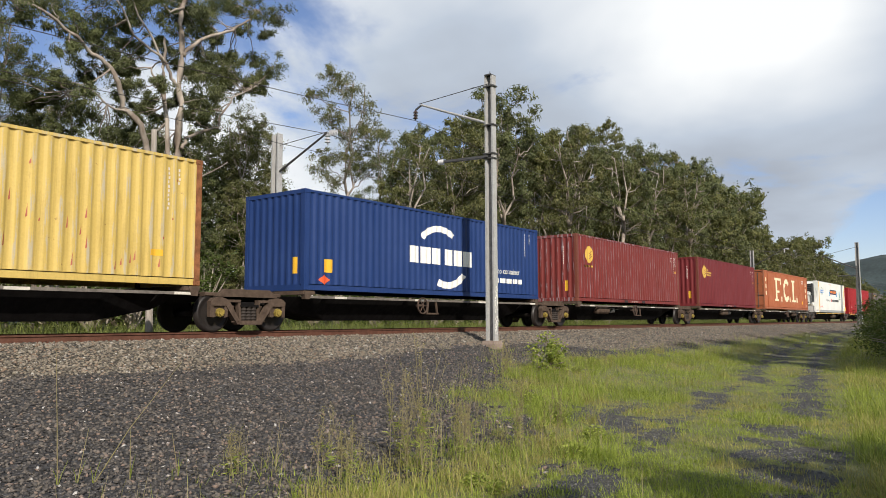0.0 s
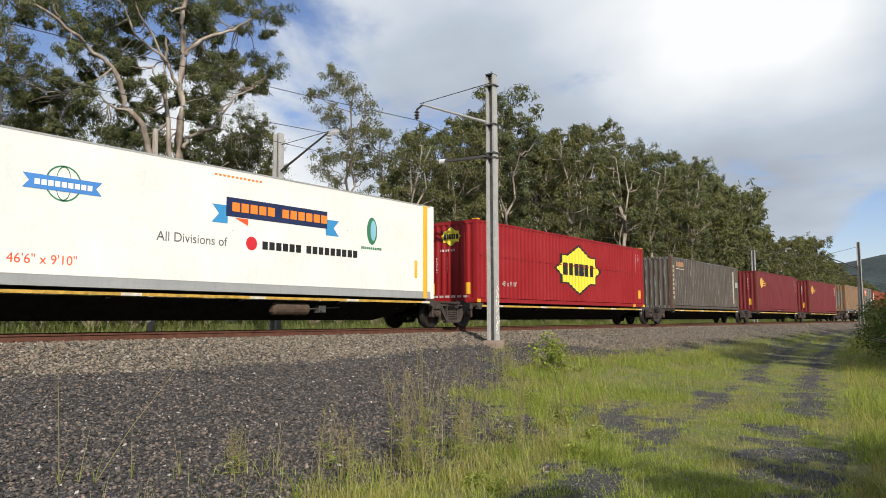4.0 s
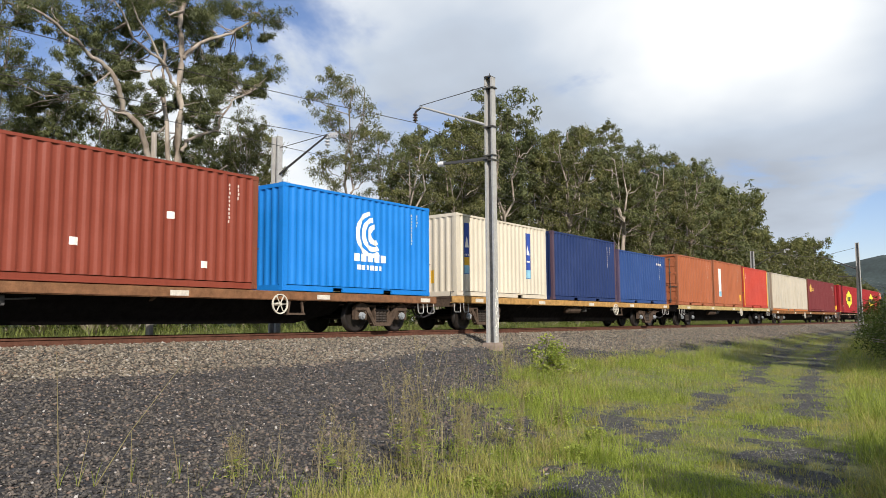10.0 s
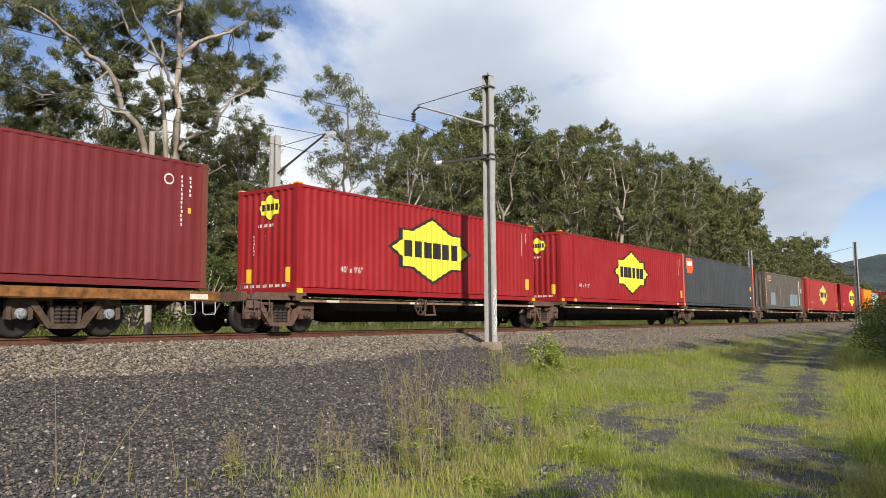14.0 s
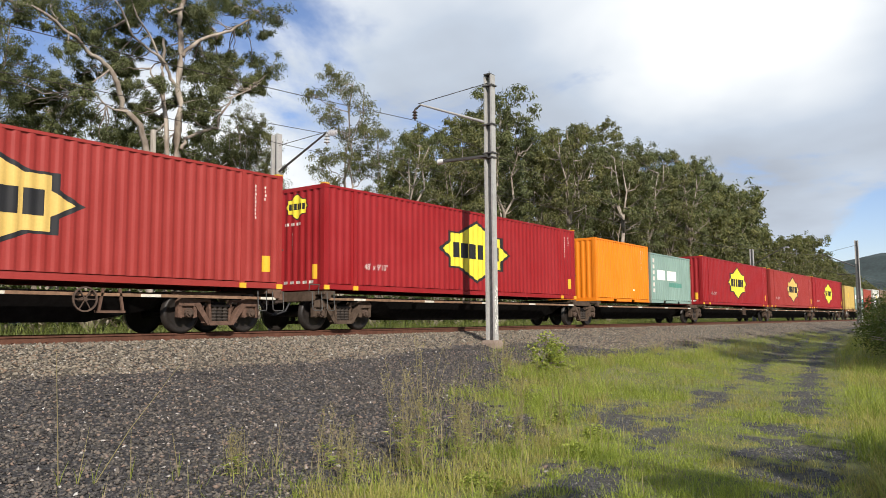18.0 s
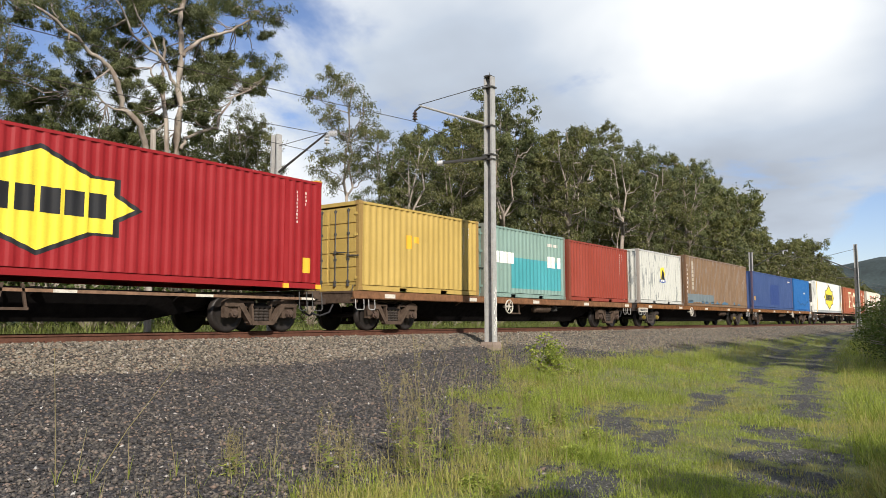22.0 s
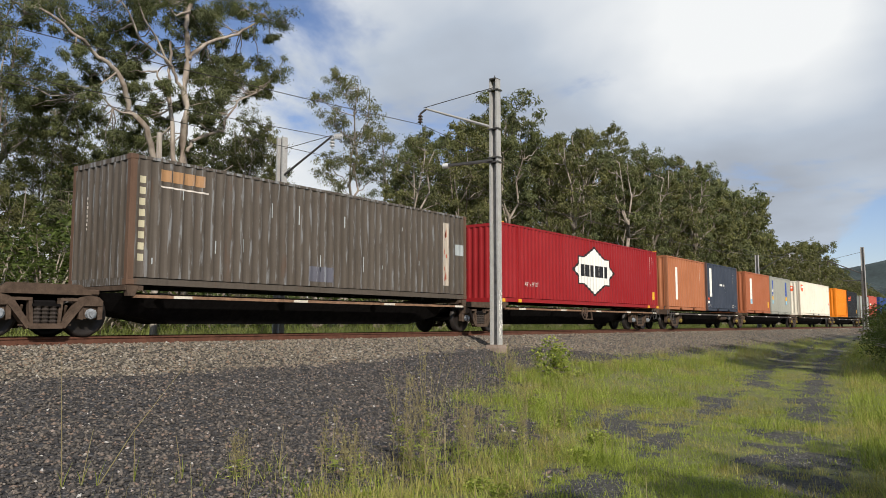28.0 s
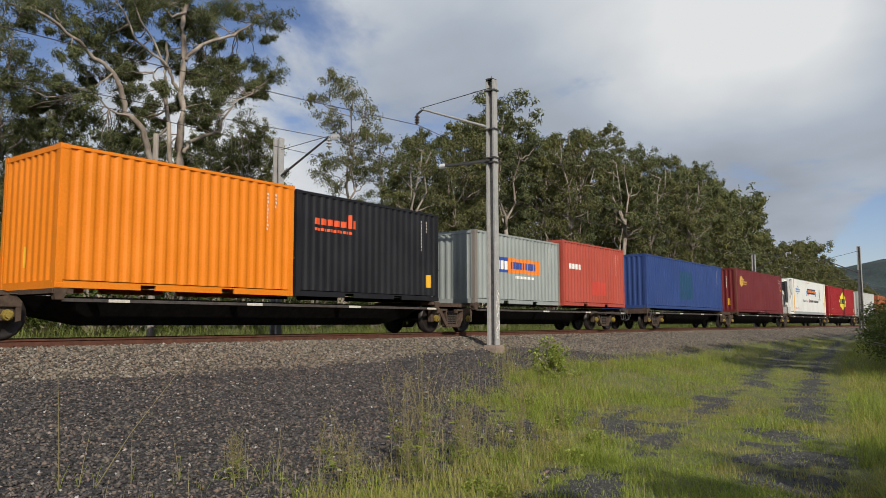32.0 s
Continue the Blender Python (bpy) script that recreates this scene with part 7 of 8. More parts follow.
    for x0, x1 in ((-N / 2 + 0.2, -1.25), (-0.85, 0.85), (1.25, N / 2 - 0.2)):
        part("rail_paint", shape_mesh("box", x0, x1, -0.004, 0.004, 0.0, 0.145), orange, b["ob"], "orange-painted bottom rail", pose(0, -WID / 2 - 0.002, 0.008))
    # pocket openings drawn as black plates, their shade put into the colour
    for x in (-1.05, 1.05):
        part("fork_pocket", shape_mesh("box", -0.19, 0.19, -0.004, 0.004, 0.02, 0.13), BLACK, b["ob"], "black plate painted as the shade in a fork pocket", pose(x, -WID / 2 - 0.002, 0.008))
    b = leasing_box(264.02, 1.04)
    wagon(245.2, 270.3, [248.4, 267.0], 1.0, STEEL_BROWN, CAP_GREY, None, True, (True, True), 255.9, 258.5, amber, label=flat_lab % "long orange-brown")

    # red sets
    kw = dict(drop=0.12, tone=metal("rusty bogie steel", (0.12, 0.07, 0.05), 0.8), cap=CAP_BROWN, rail_mat=metal("rusty side rail", (0.22, 0.13, 0.08), 0.8))
    lab = "rust-brown skeletal container wagon sharing its bogies with the next"
    star_box(278.97, 1.02, N, B_YELLOW, at=-0.3)
    star_box(294.6, 1.06, F, B_YELLOW, at=0.0)
    curtain_box(308.9, 1.08)
    olive_box(325.5, 1.04, 2)
    star_box(341.0, 1.06, F, B_FADED, LFADE, at=0.0, end=False, label="sun-faded red container with a dulled yellow badge")
    wagon(272.8, 285.2, [272.5], z1, label=lab, ends=(True, False), wheel_at=277.9, **kw)
    wagon(287.3, 301.9, [286.1], z1, label=lab, **kw)
    wagon(301.9, 316.3, [302.6], z1, label=lab, **kw)
    wagon(319.4, 331.6, [317.8], z1 - 0.02, label=lab, **kw)
    wagon(333.7, 348.3, [332.6, 346.6], z1, label=lab, ends=(False, True), wheel_at=343.2, **kw)
    kw["tone"] = STEEL_BROWN
    star_box(357.1, z1 + 0.04, F, B_YELLOW, at=0.0)
    b = plain_box(369.45, z1, T, 2.85, ORANGE, 0.12, "bright orange twenty-foot container")
    end_plate(b, -0.35)
    decal(b, "small_sticker", [rect(1.1, 0.55, 0.10, 0.08)], WHITE, 0.004)
    shipping_box(375.68, z1, 1)
    star_box(388.1, z1 + 0.03, F, B_YELLOW, at=-0.1)
    star_box(403.8, z1 + 0.03, F, B_FADED, LFADE, at=0.0, end=False, label="sun-faded red container with a dulled yellow badge")
    star_box(418.9, z1 + 0.05, F, B_YELLOW, at=-0.1)
    wagon(349.8, 364.4, [350.7], z1 + 0.02, label=lab, ends=(True, False), **kw)
    wagon(366.4, 378.7, [365.4], z1, label=lab, **kw)
    wagon(380.8, 395.4, [379.6], z1 + 0.02, label=lab, wheel_at=388.7, **kw)
    wagon(396.5, 411.1, [395.9], z1 + 0.02, label=lab, **kw)
    wagon(411.6, 426.2, [411.3, 424.4], z1 + 0.03, label=lab, ends=(False, True), wheel_at=417.8, **kw)

    b = plain_box(430.73, z3, T, 2.591, (0.446, 0.310, 0.086), 0.55, "dented yellow twenty-foot container showing its doors", -1)
    decal(b, "touch_up", [rect(-0.9, 1.35, 0.30, 0.42), rect(-0.5, 1.55, 0.25, 0.20)], YELLOW, 0.004)
    shipping_box(437.1, z3, 2)
    b = plain_box(443.5, z3, T, 2.56, (0.259, 0.045, 0.027), 0.45, "brick red twenty-foot container")
    wagon(427.6, 446.6, [429.4, 444.6], z3, STEEL_BROWN, CAP_BROWN, None, True, (True, True), 435.6, 438.5, rust, label=flat_lab % "rust-brown")
    b = container(450.9, z3 + 0.04, T, 2.70, OFFWHITE, 0.75, "dirty white twenty-foot container with a small yellow emblem")
    scabbed = flaked("flaking white paint", (0.56, 0.56, 0.51), (0.27, 0.285, 0.275))
    for ob in b["ob"].children:
        if ob.name.startswith(("side_panel", "end_panel")):
            ob.material_slots[0].material = scabbed
    decal(b, "emblem_disc", [round_(0.25, 1.58, 0.36)], B_YELLOW, 0.004, label="yellow painted disc")
    decal(b, "emblem_mark", [[(0.05, 1.28), (0.48, 1.28), (0.40, 1.62), (0.22, 1.90), (0.10, 1.70)]], BLACK, 0.006)
    decal(b, "emblem_banner", [[(-0.20, 1.14), (0.20, 1.10), (0.62, 1.14), (0.62, 1.30), (0.20, 1.26), (-0.20, 1.30)]], B_BLUE, 0.008, label="blue banner")
    bars(b, "emblem_writing", -0.12, 1.17, (0.10, -0.03) * 5, 0.08, WHITE, False, 0.0105)
    codes(b, T / 2 - 0.85, 2.3, BLACK, 12)
    b = plain_box(460.77, z3, N, 2.896, BROWN, 0.7, "brown weathered forty-foot container with a blue-grey patch")
    decal(b, "touch_up", [rect(-N / 2 + 0.3, 0.24, 4.6, 0.46)], B_SLATE, 0.004, label="blue-grey touched-up band")
    decal(b, "pale_strip", [rect(-N / 2 + 1.05, 0.95 + 0.24 * k, 0.34, 0.20) for k in range(7)], paint("rubbed pale marks", (0.42, 0.36, 0.28), 0.9), 0.004, label="pale rubbed lettering strip")
    for k in range(8):
        decal(b, "pale_block", [rect(-N / 2 + 0.24, 2.25 - 0.25 * k, 0.11, 0.13)], OFFW, 0.004)
    rng = random.Random(5)
    x = -N / 2 + 0.3
    while x < N / 2 - 1.0:
        w = rng.uniform(0.25, 1.3)
        decal(b, "bare_patch", [[(x, 0.17), (x + w, 0.17), (x + w * rng.uniform(0.7, 1), 0.17 + rng.uniform(0.06, 0.16)), (x + w * 0.4, 0.17 + rng.uniform(0.10, 0.20)), (x + w * 0.1, 0.17 + rng.uniform(0.05, 0.12))]], B_BARE, 0.004, label="blue old paint showing through")
        x += w + rng.uniform(0.1, 1.6)
    wagon(447.7, 467.1, [449.6, 465.0], z3, metal("black bogie steel", (0.06, 0.048, 0.042), 0.75), CAP_YELLOW, None, True, (True, True), 455.2, 461.8, amber, board=True, label=flat_lab % "orange-brown")
    b = plain_box(474.46, z3, N, 2.70, (0.036, 0.066, 0.175), 0.6, "faded blue forty-foot container with rusted corners")
    yellow_plate(b, -N / 2 + 0.42, 0.62, 0.24, 0.30)
    decal(b, "touch_up", [rect(-1.2, 0.35, 2.8, 1.55)], paint("deep blue patch", (0.022, 0.048, 0.17), 0.4), 0.003)
    bars(b, "number_writing", N / 2 - 1.6, 2.25, (0.1, -0.03) * 6, 0.11, OFFW)
    b = plain_box(483.99, z3 - 0.03, T, 2.76, (0.013, 0.104, 0.302), 0.3, "mid blue twenty-foot container with dark scrawled strokes")
    wave = [(-1.7 + 0.155 * i, 0.62 + 0.20 * math.sin(1.0 + 0.40 * i) * math.cos(0.13 * i)) for i in range(28)]
    decal(b, "scrawl", [[(xa, za), (xb, zb2), (xb, zb2 + 0.10), (xa, za + 0.10)] for (xa, za), (xb, zb2) in zip(wave, wave[1:])], paint("dark blue spray", (0.010, 0.060, 0.17), 0.2), 0.004)
    decal(b, "flaked_mark", [rect(0.85 + 0.13 * i, 1.52 - 0.05 * (i % 2), 0.07, 0.12 + 0.05 * (i % 2)) for i in range(4)], OFFW, 0.004)
    end_plate(b, 0.8)
    wagon(468.3, 487.2, [470.1, 484.9], z3, STEEL_BROWN, CAP_BROWN, None, True, (True, True), 479.85, 477.2, amber, label=flat_lab % "orange-brown")

    # white and lettered set
    reefer(503.1, 1.10, 14.4, "white refrigerated container with a pointed yellow badge", True)
    letter_box(511.45, 1.08, F, (0.29, 0.080, 0.036), B_CREAM, "brick-brown container with huge cream painted lettering shapes", 1)
    b = letter_box(526.66, 1.10, N, (0.66, 0.60, 0.49), B_RUST, "cream container with huge brick-red painted lettering shapes", 1)
    for k in range(6):
        w = (N - 0.5) / 6
        part("skirt_plate", shape_mesh("box", 0.02, w - 0.02, -0.03, 0.0, 0.05, 0.50), b["mat"], b["ob"], at=pose(-N / 2 + 0.25 + k * w, -WID / 2 + 0.006, 0))
        part("skirt_post", shape_mesh("box", -0.03, 0.03, -0.05, 0.0, 0.0, 0.56), b["mat"], b["ob"], at=pose(-N / 2 + 0.25 + k * w, -WID / 2 + 0.006, 0))
    olive_box(542.02, 1.08, 3)
    star_box(557.6, 1.06, F, WHITE, at=0.2, hw=1.95, end=False, label="red container with a pointed white badge")
    kw["cap"] = CAP_GREY
    wagon(488.7, 503.2, [490.0], 1.10, label=lab, ends=(True, False), wheel_at=497.3, tank_at=493.0, **kw)
    wagon(504.1, 518.7, [503.55], 1.08, label=lab, **kw)
    wagon(520.5, 532.7, [519.5], 1.10, label=lab, wheel_at=524.3, **kw)
    wagon(535.9, 548.1, [534.4], 1.08, label=lab, **kw)
    wagon(550.3, 564.9, [549.2, 563.0], 1.06, label=lab, ends=(False, True), wheel_at=556.6, **kw)

    b = plain_box(569.3, 1.04, T, 2.86, (0.374, 0.137, 0.061), 0.45, "pale orange twenty-foot container with a white strip")
    decal(b, "white_strip", [rect(-T / 2 + 1.25, 0.55, 0.34, 1.75)], WHITE, 0.004)
    end_plate(b, 0.2)
    b = plain_box(575.64, 1.06, T, 2.86, (0.036, 0.045, 0.066), 0.45, "slate blue twenty-foot container with flaked white marks")
    decal(b, "white_bill", [rect(-T / 2 + 0.62, 0.85, 0.32, 1.70)], WHITE, 0.004, label="blank white stuck-on bill")
    for k in range(4):
        bars(b, "bill_writing", -T / 2 + 0.66, 0.90 + 0.09 * k, (0.24 - 0.03 * k, -0.01), 0.03, B_GREY, False, 0.0065)
    decal(b, "red_mark", [rect(-T / 2 + 0.18, 0.70, 0.16, 0.09), rect(-T / 2 + 0.32, 0.66, 0.14, 0.12)], B_ROSE, 0.004)
    for x0 in (-T / 2 + 0.35, -T / 2 + 0.75, T / 2 - 1.0, T / 2 - 0.6):
        decal(b, "chalk_scrawl", arc_(x0, 0.34, 0.07, 0.085, 0, 300, 12, 1.3), OFFW, 0.004)
    bars(b, "flaked_mark", -0.5, 1.55, (0.16, -0.12, 0.2, -0.1, 0.12, -0.2, 0.1), 0.12, WHITE)
    decal(b, "flaked_mark", [rect(0.45, 1.1, 0.09, 0.5), rect(-T / 2 + 0.2, 0.45, 0.3, 0.14)], WHITE, 0.004)
    b = plain_box(583.63, 1.04, T, 2.80, (0.338, 0.108, 0.047), 0.4, "orange-brown twenty-foot container with a white stuck-on bill")
    poster(b, -T / 2 + 1.15, 0.34, 1.75, 0.62, WHITE, BLACK)
    yellow_plate(b)
    end_plate(b, -0.6)
    b = plain_box(589.99, 1.03, T, 2.80, GREYB, 0.35, "grey twenty-foot container with blue stuck-on bills")
    for x in (-T / 2 + 0.5, T / 2 - 1.6):
        poster(b, x, 0.36, 1.75, 0.75, B_BLUE, WHITE)
        decal(b, "bill_band", [rect(x, 1.05, 0.36, 0.30)], YELLOW, 0.009)
    b = plain_box(602.28, 1.04, N, 2.86, (0.74, 0.68, 0.56), 0.5, "cream forty-foot container with orange-red badges")
    hex_badge(b, -N / 2 + 0.62, 2.2, 0.9)
    # flat black plates painted for the shaded hollows of the pockets
    for x in (-1.05, 1.05):
        part("fork_pocket", shape_mesh("box", -0.2, 0.2, -0.004, 0.004, 0.01, 0.14), BLACK, b["ob"], "black plate painted as the shade in a fork pocket", pose(x, -WID / 2 - 0.002, 0.008))
    decal(b, "hazard_diamond", [[(N / 2 - 0.40, 0.95), (N / 2 - 0.26, 1.11), (N / 2 - 0.40, 1.27), (N / 2 - 0.54, 1.11)]], B_ROSE, 0.004, label="red hazard diamond")
    rng = random.Random(17)
    for k in range(26):
        x, z = rng.uniform(-5.6, 5.6), rng.choice((rng.uniform(0.2, 0.5), rng.uniform(0.2, 2.6)))
        decal(b, "dirt_streak", [[(x, z), (x + 0.03, z), (x + 0.025, z + rng.uniform(0.05, 0.25)), (x + 0.005, z + 0.1)]], B_GREY if k % 3 else B_RUST, 0.004)
    hex_badge(b, 0.15, 2.15, 0.7, True)
    b = plain_box(614.67, 0.99, T, 2.87, ORANGE, 0.12, "bright orange twenty-foot container")
    end_plate(b, -0.2)
    b = plain_box(620.82, 1.0, T, 2.80, (0.010, 0.010, 0.013), 0.2, "black twenty-foot container with orange-red marks")
    bars(b, "orange_mark", -T / 2 + 0.65, 1.95, (0.20, -0.05) * 5, 0.17, B_ROSE)
    bars(b, "orange_mark", -T / 2 + 0.65, 1.78, (0.09, -0.03) * 12, 0.08, B_ROSE)
    decal(b, "orange_mark", [rect(-T / 2 + 1.95, 1.95, 0.12, 0.38), rect(-T / 2 + 2.12, 1.95, 0.12, 0.24)], B_ROSE, 0.004)
    yellow_plate(b)
    kw["rail_mat"] = metal("dark side rail", (0.07, 0.06, 0.055), 0.8)
    kw["cap"] = CAP_YELLOW
    lab = "black skeletal container wagon sharing its bogies with the next"
    wagon(566.2, 578.7, [567.6], 1.05, label=lab, ends=(True, False), tank_at=576.0, **kw)
    wagon(580.5, 593.0, [579.55], 1.03, label=lab, **kw)
    wagon(596.1, 608.4, [594.5], 1.04, label=lab, **kw)
    wagon(611.6, 623.9, [610.0], 1.0, label=lab, **kw)
    b = plain_box(628.94, 1.0, T, 2.55, (0.288, 0.317, 0.302), 0.5, "pale grey twenty-foot container with blue and orange marks")
    decal(b, "blue_mark", [rect(-1.7, 1.15, 0.85, 0.55)], B_BLUE, 0.004)
    bars(b, "white_mark", -1.6, 1.25, (0.2, -0.06, 0.2, -0.06, 0.15), 0.32, WHITE)
    decal(b, "orange_mark", [rect(-0.84, 1.15, 2.3, 0.55)], B_ORANGE, 0.004)
    bars(b, "blue_mark", -0.7, 1.30, (0.16, -0.05) * 9, 0.26, B_BLUE)
    bars(b, "white_mark", -0.4, 0.95, (0.10, -0.04) * 10, 0.10, WHITE)
    b = plain_box(635.3, 1.02, T, 2.72, (0.403, 0.072, 0.047), 0.4, "coral red twenty-foot container")
    bars(b, "white_mark", -T / 2 + 0.6, 1.55, (0.22, -0.06) * 4, 0.22, WHITE)
    decal(b, "touch_up", [rect(-0.4, 0.5, 1.5, 0.6)], paint("deeper red patch", (0.52, 0.06, 0.04), 0.3), 0.004)
    b = plain_box(647.1, 1.05, N, 2.75, (0.025, 0.054, 0.180), 0.4, "blue forty-foot container with a darker square")
    decal(b, "touch_up", [rect(-1.3, 0.55, 2.0, 1.55)], paint("dark teal patch", (0.015, 0.06, 0.13), 0.3), 0.004)
    leasing_box(662.4, 1.05)
    reefer(685.2, 1.05, 14.4, "white refrigerated container with blue banner far down the train", False)
    star_box(693.9, 1.05, F, B_YELLOW, at=0.4)
    b = plain_box(710.2, 1.05, N, 2.896, (0.432, 0.432, 0.410), 0.4, "pale grey forty-foot container far down the train")
    b = plain_box(726.0, 1.05, N, 2.896, FRUST, 0.4, "orange-brown forty-foot container far down the train")
    b = plain_box(741.5, 1.05, N, 2.896, OFFWHITE, 0.4, "white forty-foot container far down the train")
    wagon(625.8, 638.5, [624.8, 636.4], 1.0, label=lab, ends=(False, True), **kw)
    wagon(641.0, 653.2, [642.4], 1.05, label=lab, ends=(True, False), **kw)
    wagon(656.2, 668.5, [654.7], 1.05, label=lab, **kw)
    wagon(670.8, 685.2, [669.7], 1.05, label=lab, **kw)
    wagon(686.6, 701.2, [685.9], 1.05, label=lab, **kw)
    wagon(704.0, 716.4, [702.6], 1.05, label=lab, **kw)
    wagon(719.9, 732.1, [718.2], 1.05, label=lab, **kw)
    wagon(735.4, 747.6, [733.7, 749.0], 1.05, label=lab, **kw)


def olive_box(s, zb, n):
    N = 12.192
    b = container(s, zb, N, 2.80, OLIVE, 0.7, "dark olive-grey weathered forty-foot container with a pale rusty strip", depth=0.028)
    decal(b, "scraped_strip", [rect(N / 2 - 1.30, 0.42, 0.30, 2.05)], paint("scraped primer", (0.44, 0.38, 0.31), 0.9), 0.008, label="pale scraped strip streaked with rust")
    bars(b, "orange_mark", -N / 2 + 0.72, 2.30, (0.26, -0.03) * 4, 0.26, paint("rubbed orange", (0.34, 0.19, 0.09), 0.8))
    bars(b, "pale_line", -N / 2 + 0.72, 2.16, (1.25, -0.02), 0.035, OFFW)
    for k in range(8):
        decal(b, "pale_block", [rect(-N / 2 + 0.24, 2.20 - 0.24 * k, 0.13, 0.15)], paint("rubbed cream", (0.42, 0.38, 0.26), 0.6), 0.004)
    decal(b, "small_patch", [rect(N / 2 - 0.62, 1.45, 0.45, 0.36)], B_GREY, 0.004)
    rng = random.Random(n)
    for k in range(9):
        x, z, w = N / 2 - 1.29 + rng.uniform(0, 0.2), rng.uniform(0.5, 2.2), rng.uniform(0.03, 0.09)
        decal(b, "rust_streak", [[(x, z), (x + w, z + 0.03), (x + w * 0.8, z + rng.uniform(0.1, 0.35)), (x, z + 0.12)]], B_RUST, 0.011)
    for k in range(14):
        x = -N / 2 + 0.5 + k * 0.83 + rng.uniform(-0.1, 0.1)
        decal(b, "scrape", [rect(x, rng.uniform(0.3, 2.0), 0.03, rng.uniform(0.08, 0.5))], B_GREY, 0.004)
    codes(b, -0.55, 1.95, OFFW, 8, True)
    if n == 2:
        decal(b, "touch_up", [rect(-4.6, 0.32, 1.4, 0.95), rect(1.6, 0.32, 2.75, 0.95)], paint("pale blue-grey patch", (0.16, 0.205, 0.23), 0.5), 0.004, label="pale blue-grey touched-up patch")
    elif n == 3:
        decal(b, "touch_up", [rect(-1.0, 0.30, 0.9, 0.4)], paint("dull violet patch", (0.10, 0.10, 0.125), 0.7), 0.004)
    return b


def tan_box(s, zb):
    N = 12.192
    b = container(s, zb, N, 2.80, TAN, 0.75, "tan weathered forty-foot container with blue-grey patches", depth=0.034)
    decal(b, "touch_up", [rect(N / 2 - 1.1, 0.95, 0.42, 0.55), rect(N / 2 - 0.7, 0.8, 0.5, 1.1), rect(-N / 2 + 1.3, 0.6, 0.35, 0.2)], B_SLATE, 0.004, label="blue-grey touched-up patch")
    decal(b, "touch_up", [[(-0.95, 0.95), (-0.72, 0.62), (0.35, 0.30), (0.62, 0.55), (0.92, 1.55), (0.98, 2.12), (-0.98, 2.02)]], paint("stained grey patch", (0.165, 0.145, 0.12), 1.0), 0.004, True, "stained grey touched-up patch")
    faint = paint("faded cream marking", (0.36, 0.26, 0.16), 0.8)
    for k in range(7):
        decal(b, "pale_block", [rect(-N / 2 + 0.24, 2.25 - 0.25 * k, 0.09, 0.15)], faint, 0.004)
    decal(b, "orange_plate", [rect(N / 2 - 0.95, 0.32, 0.22, 0.16)], B_ORANGE, 0.004)
    part("sill_band", shape_mesh("box", -N / 2 + 0.2, N / 2 - 0.2, -0.006, 0.004, 0.02, 0.12), B_SLATE, b["ob"], "blue-grey bottom band", pose(0, -WID / 2 - 0.001, 0))


def folding_box(s, zb):
    """A side-door box: three framed door pairs with bars and hinges."""
    T, H = 6.058, 2.896
    b = container(s, zb, T, H, (0.145, 0.135, 0.108), 0.6, "olive-grey side-opening twenty-foot container with an orange-red badge", flat=True)
    for k in range(4):
        x = -T / 2 + 0.18 + k * (T - 0.36) / 4
        w = (T - 0.36) / 4 - 0.04
        leaf = part("side_door", shape_mesh("box", 0, w, -0.03, 0.004, 0.20, H - 0.12), b["mat"], b["ob"], at=pose(x + 0.02, -WID / 2 + 0.008, 0))
        for z in (0.32, 0.92, 1.52, 2.10):
            part("door_recess", shape_mesh("box", 0.16, w - 0.16, -0.05, -0.028, 0, 0.44), b["mat"], leaf, at=pose(0, 0, z))
        part("lock_rod", shape_mesh("rod", H - 0.36), GALV_DARK, leaf, at=pose(w - 0.08, -0.055, 0.22, 0, 0, 90))
        for z in (0.35, 1.1, 1.9, 2.5):
            part("hinge", shape_mesh("hinge"), b["mat"], leaf, at=pose(0.02, -0.04, z, 0, 0, 90))
    b2 = dict(b)
    b2["flat"] = True
    x = -T / 2 + 0.45
    decal(b2, "badge_face", [[(x, 1.95), (x + 1.2, 1.85), (x + 1.2, 2.25), (x + 1.0, 2.62), (x, 2.62)]], B_ROSE, 0.053, label="orange-red badge")
    bars(b2, "badge_bar", x + 0.12, 2.22, (0.24, -0.06) * 3, 0.26, WHITE, False, 0.056)
    decal(b2, "touch_up", [rect(x - 0.1, 0.25, 0.9, 0.42)], B_GREY, 0.053)
    decal(b2, "white_notice", [rect(1.95, 1.35, 0.30, 0.40), rect(2.30, 1.30, 0.28, 0.40)], WHITE, 0.056)
    decal(b2, "yellow_triangle", [[(2.2, 0.60), (2.42, 0.60), (2.31, 0.78)], [(2.48, 0.60), (2.70, 0.60), (2.59, 0.78)]], YELLOW, 0.056)


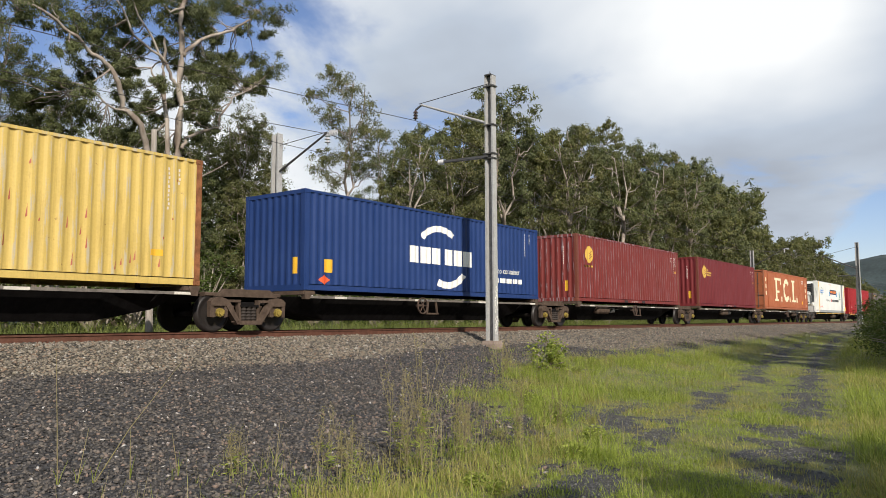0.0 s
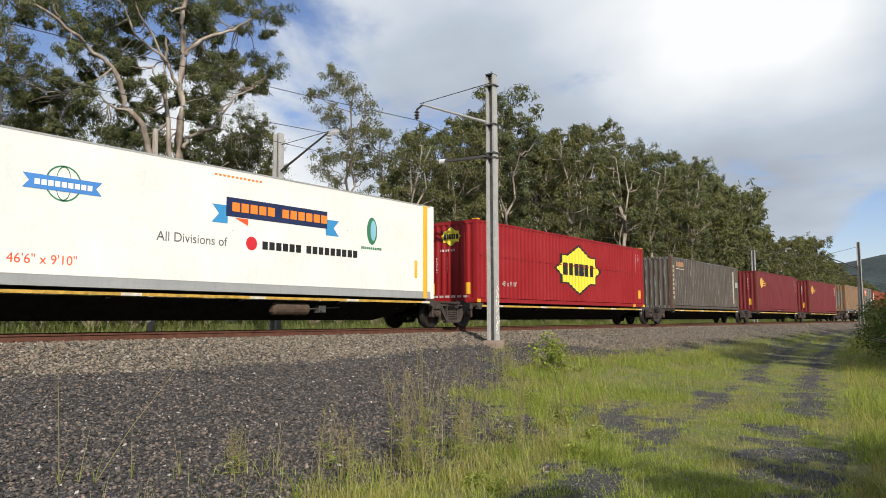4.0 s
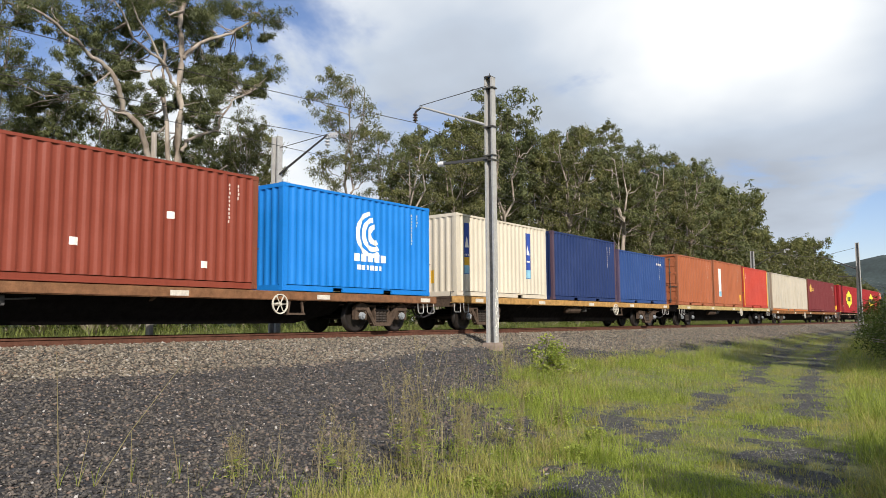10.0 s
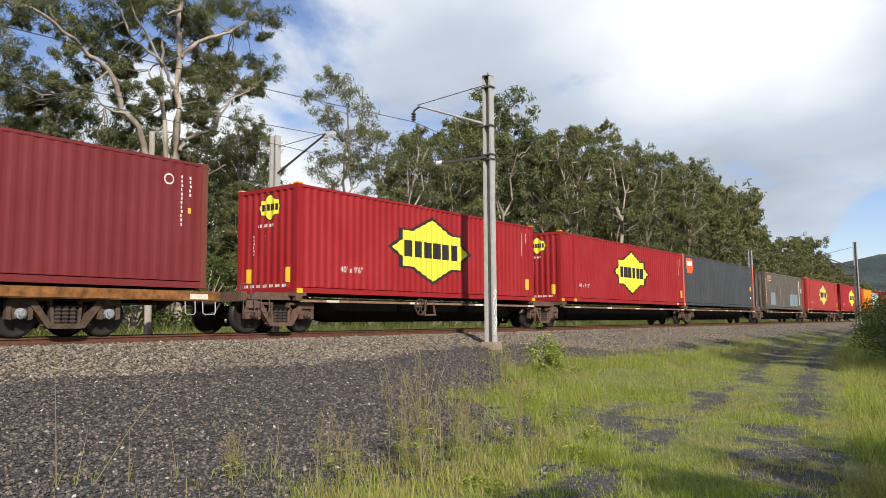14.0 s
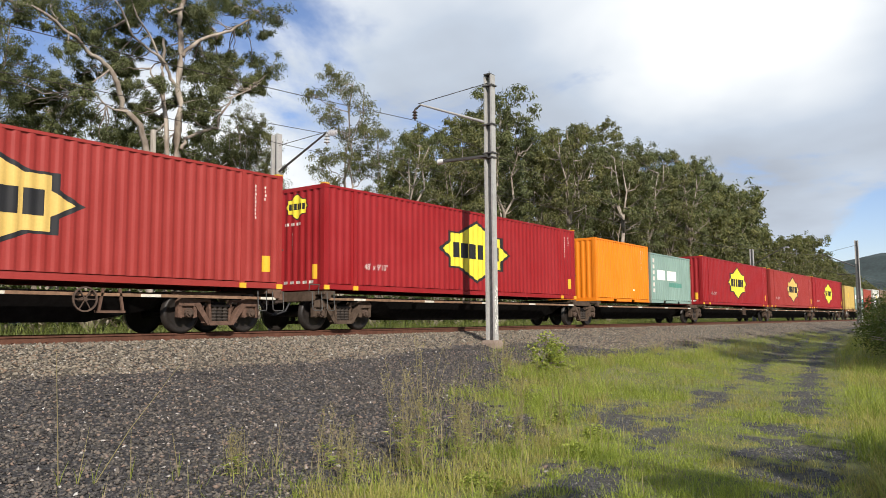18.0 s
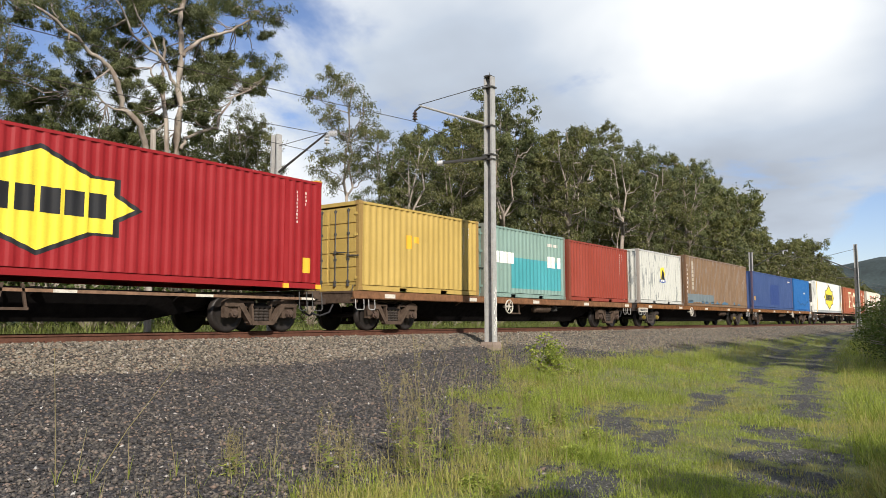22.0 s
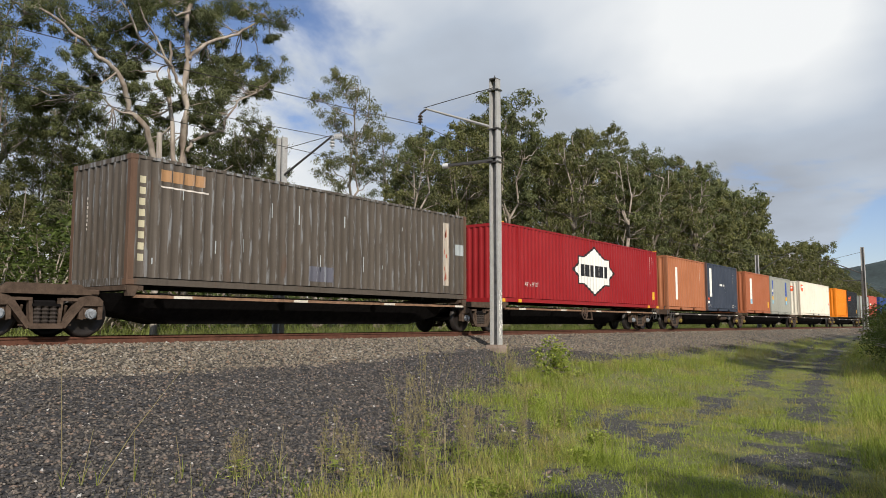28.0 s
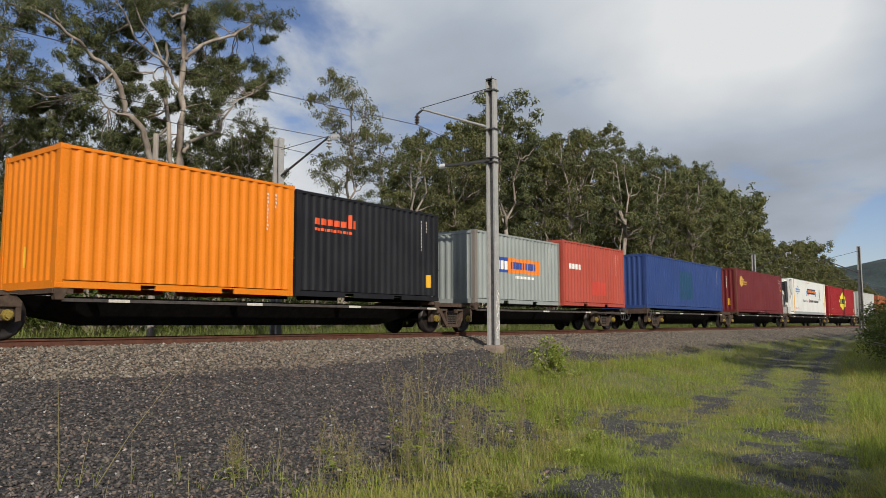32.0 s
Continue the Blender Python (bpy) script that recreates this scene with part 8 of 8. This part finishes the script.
def curtain_box(s, zb):
    F = 14.4
    b = container(s, zb, F, 2.896, (0.045, 0.048, 0.053), 0.3, "charcoal grey container with orange-red end posts and badge")
    red = paint("orange-red end frame", (0.56, 0.115, 0.075), 0.5)
    for q in (-1, 1):
        part("post_paint", shape_mesh("box", -0.085, 0.085, -0.012, 0.012, 0.02, 2.87), red, b["ob"], "orange-red end post", pose(q * (F / 2 - 0.08), -WID / 2 - 0.010, 0))
    hex_badge(b, -F / 2 + 0.65, 2.15, 1.35)
    codes(b, F / 2 - 1.2, 2.45, OFFW, 10)
    codes(b, F / 2 - 0.75, 2.45, OFFW, 4)
    yellow_plate(b, F / 2 - 0.95, 1.15, 0.30, 0.30)
    decal(b, "small_sticker", [rect(F / 2 - 0.80, 0.6, 0.14, 0.12)], WHITE, 0.004)


def shipping_box(s, zb, n):
    T = 6.058
    b = container(s, zb, T, 2.591, CELADON, 0.6, "pale sea-green twenty-foot container with flaked white blocks", -1 if n == 2 else 1)
    if n == 1:
        for k in range(6):
            decal(b, "white_block", [rect(-T / 2 + 0.42, 2.1 - 0.31 * k, 0.24, 0.2)], OFFW, 0.004)
        bars(b, "white_mark", -T / 2 + 1.1, 1.22, (0.20, -0.07) * 4 + (-0.32,) + (0.20, -0.07) * 5, 0.52, WHITE)
        decal(b, "green_band", [rect(-0.4, 0.88, 2.0, 0.24)], paint("sea-green band", (0.09, 0.25, 0.20), 0.4), 0.004)
        codes(b, T / 2 - 0.65, 2.1, OFFW, 6)
    else:
        decal(b, "touch_up", [rect(-T / 2 + 1.9, 0.35, T - 2.2, 1.15)], B_TEAL, 0.004, label="teal touched-up band")
        bars(b, "white_mark", -T / 2 + 0.6, 1.25, (0.42, -0.08) * 3, 0.42, WHITE)
        bars(b, "white_mark", T / 2 - 1.5, 1.25, (0.30, -0.1) * 3, 0.45, WHITE)
        bars(b, "number_writing", T / 2 - 1.5, 2.1, (0.12, -0.04) * 6, 0.12, OFFW)


make_up()


def motions():
    """The train runs through; its wheels roll while they pass the viewer."""
    moments = [2.0 * i for i in range(17)]
    for ob, s, y, z in MOVERS:
        walk(ob, [(t, pose(s - run(t), y, z)) for t in moments])
    place = {ob: s for ob, s, y, z in MOVERS}
    for ob, off, wagon_ob, x in WHEELS:
        s = place[wagon_ob] + x + off
        turn = lambda t: pose(off, 0, 0.46, 0, -math.degrees((run(t) - s) / 0.46) % 360, 0)
        live = [k / FPS for k in range(32 * FPS + 1) if 3 < s - run(k / FPS) < 48]
        if not live:
            continue
        rows = [(t, turn(t)) for t in live]
        if live[0] > 0:
            rows.insert(0, (0.0, rows[0][1]))
        if live[-1] < 31.99:
            rows.append((32.0, rows[-1][1]))
        walk(ob, rows)


motions()
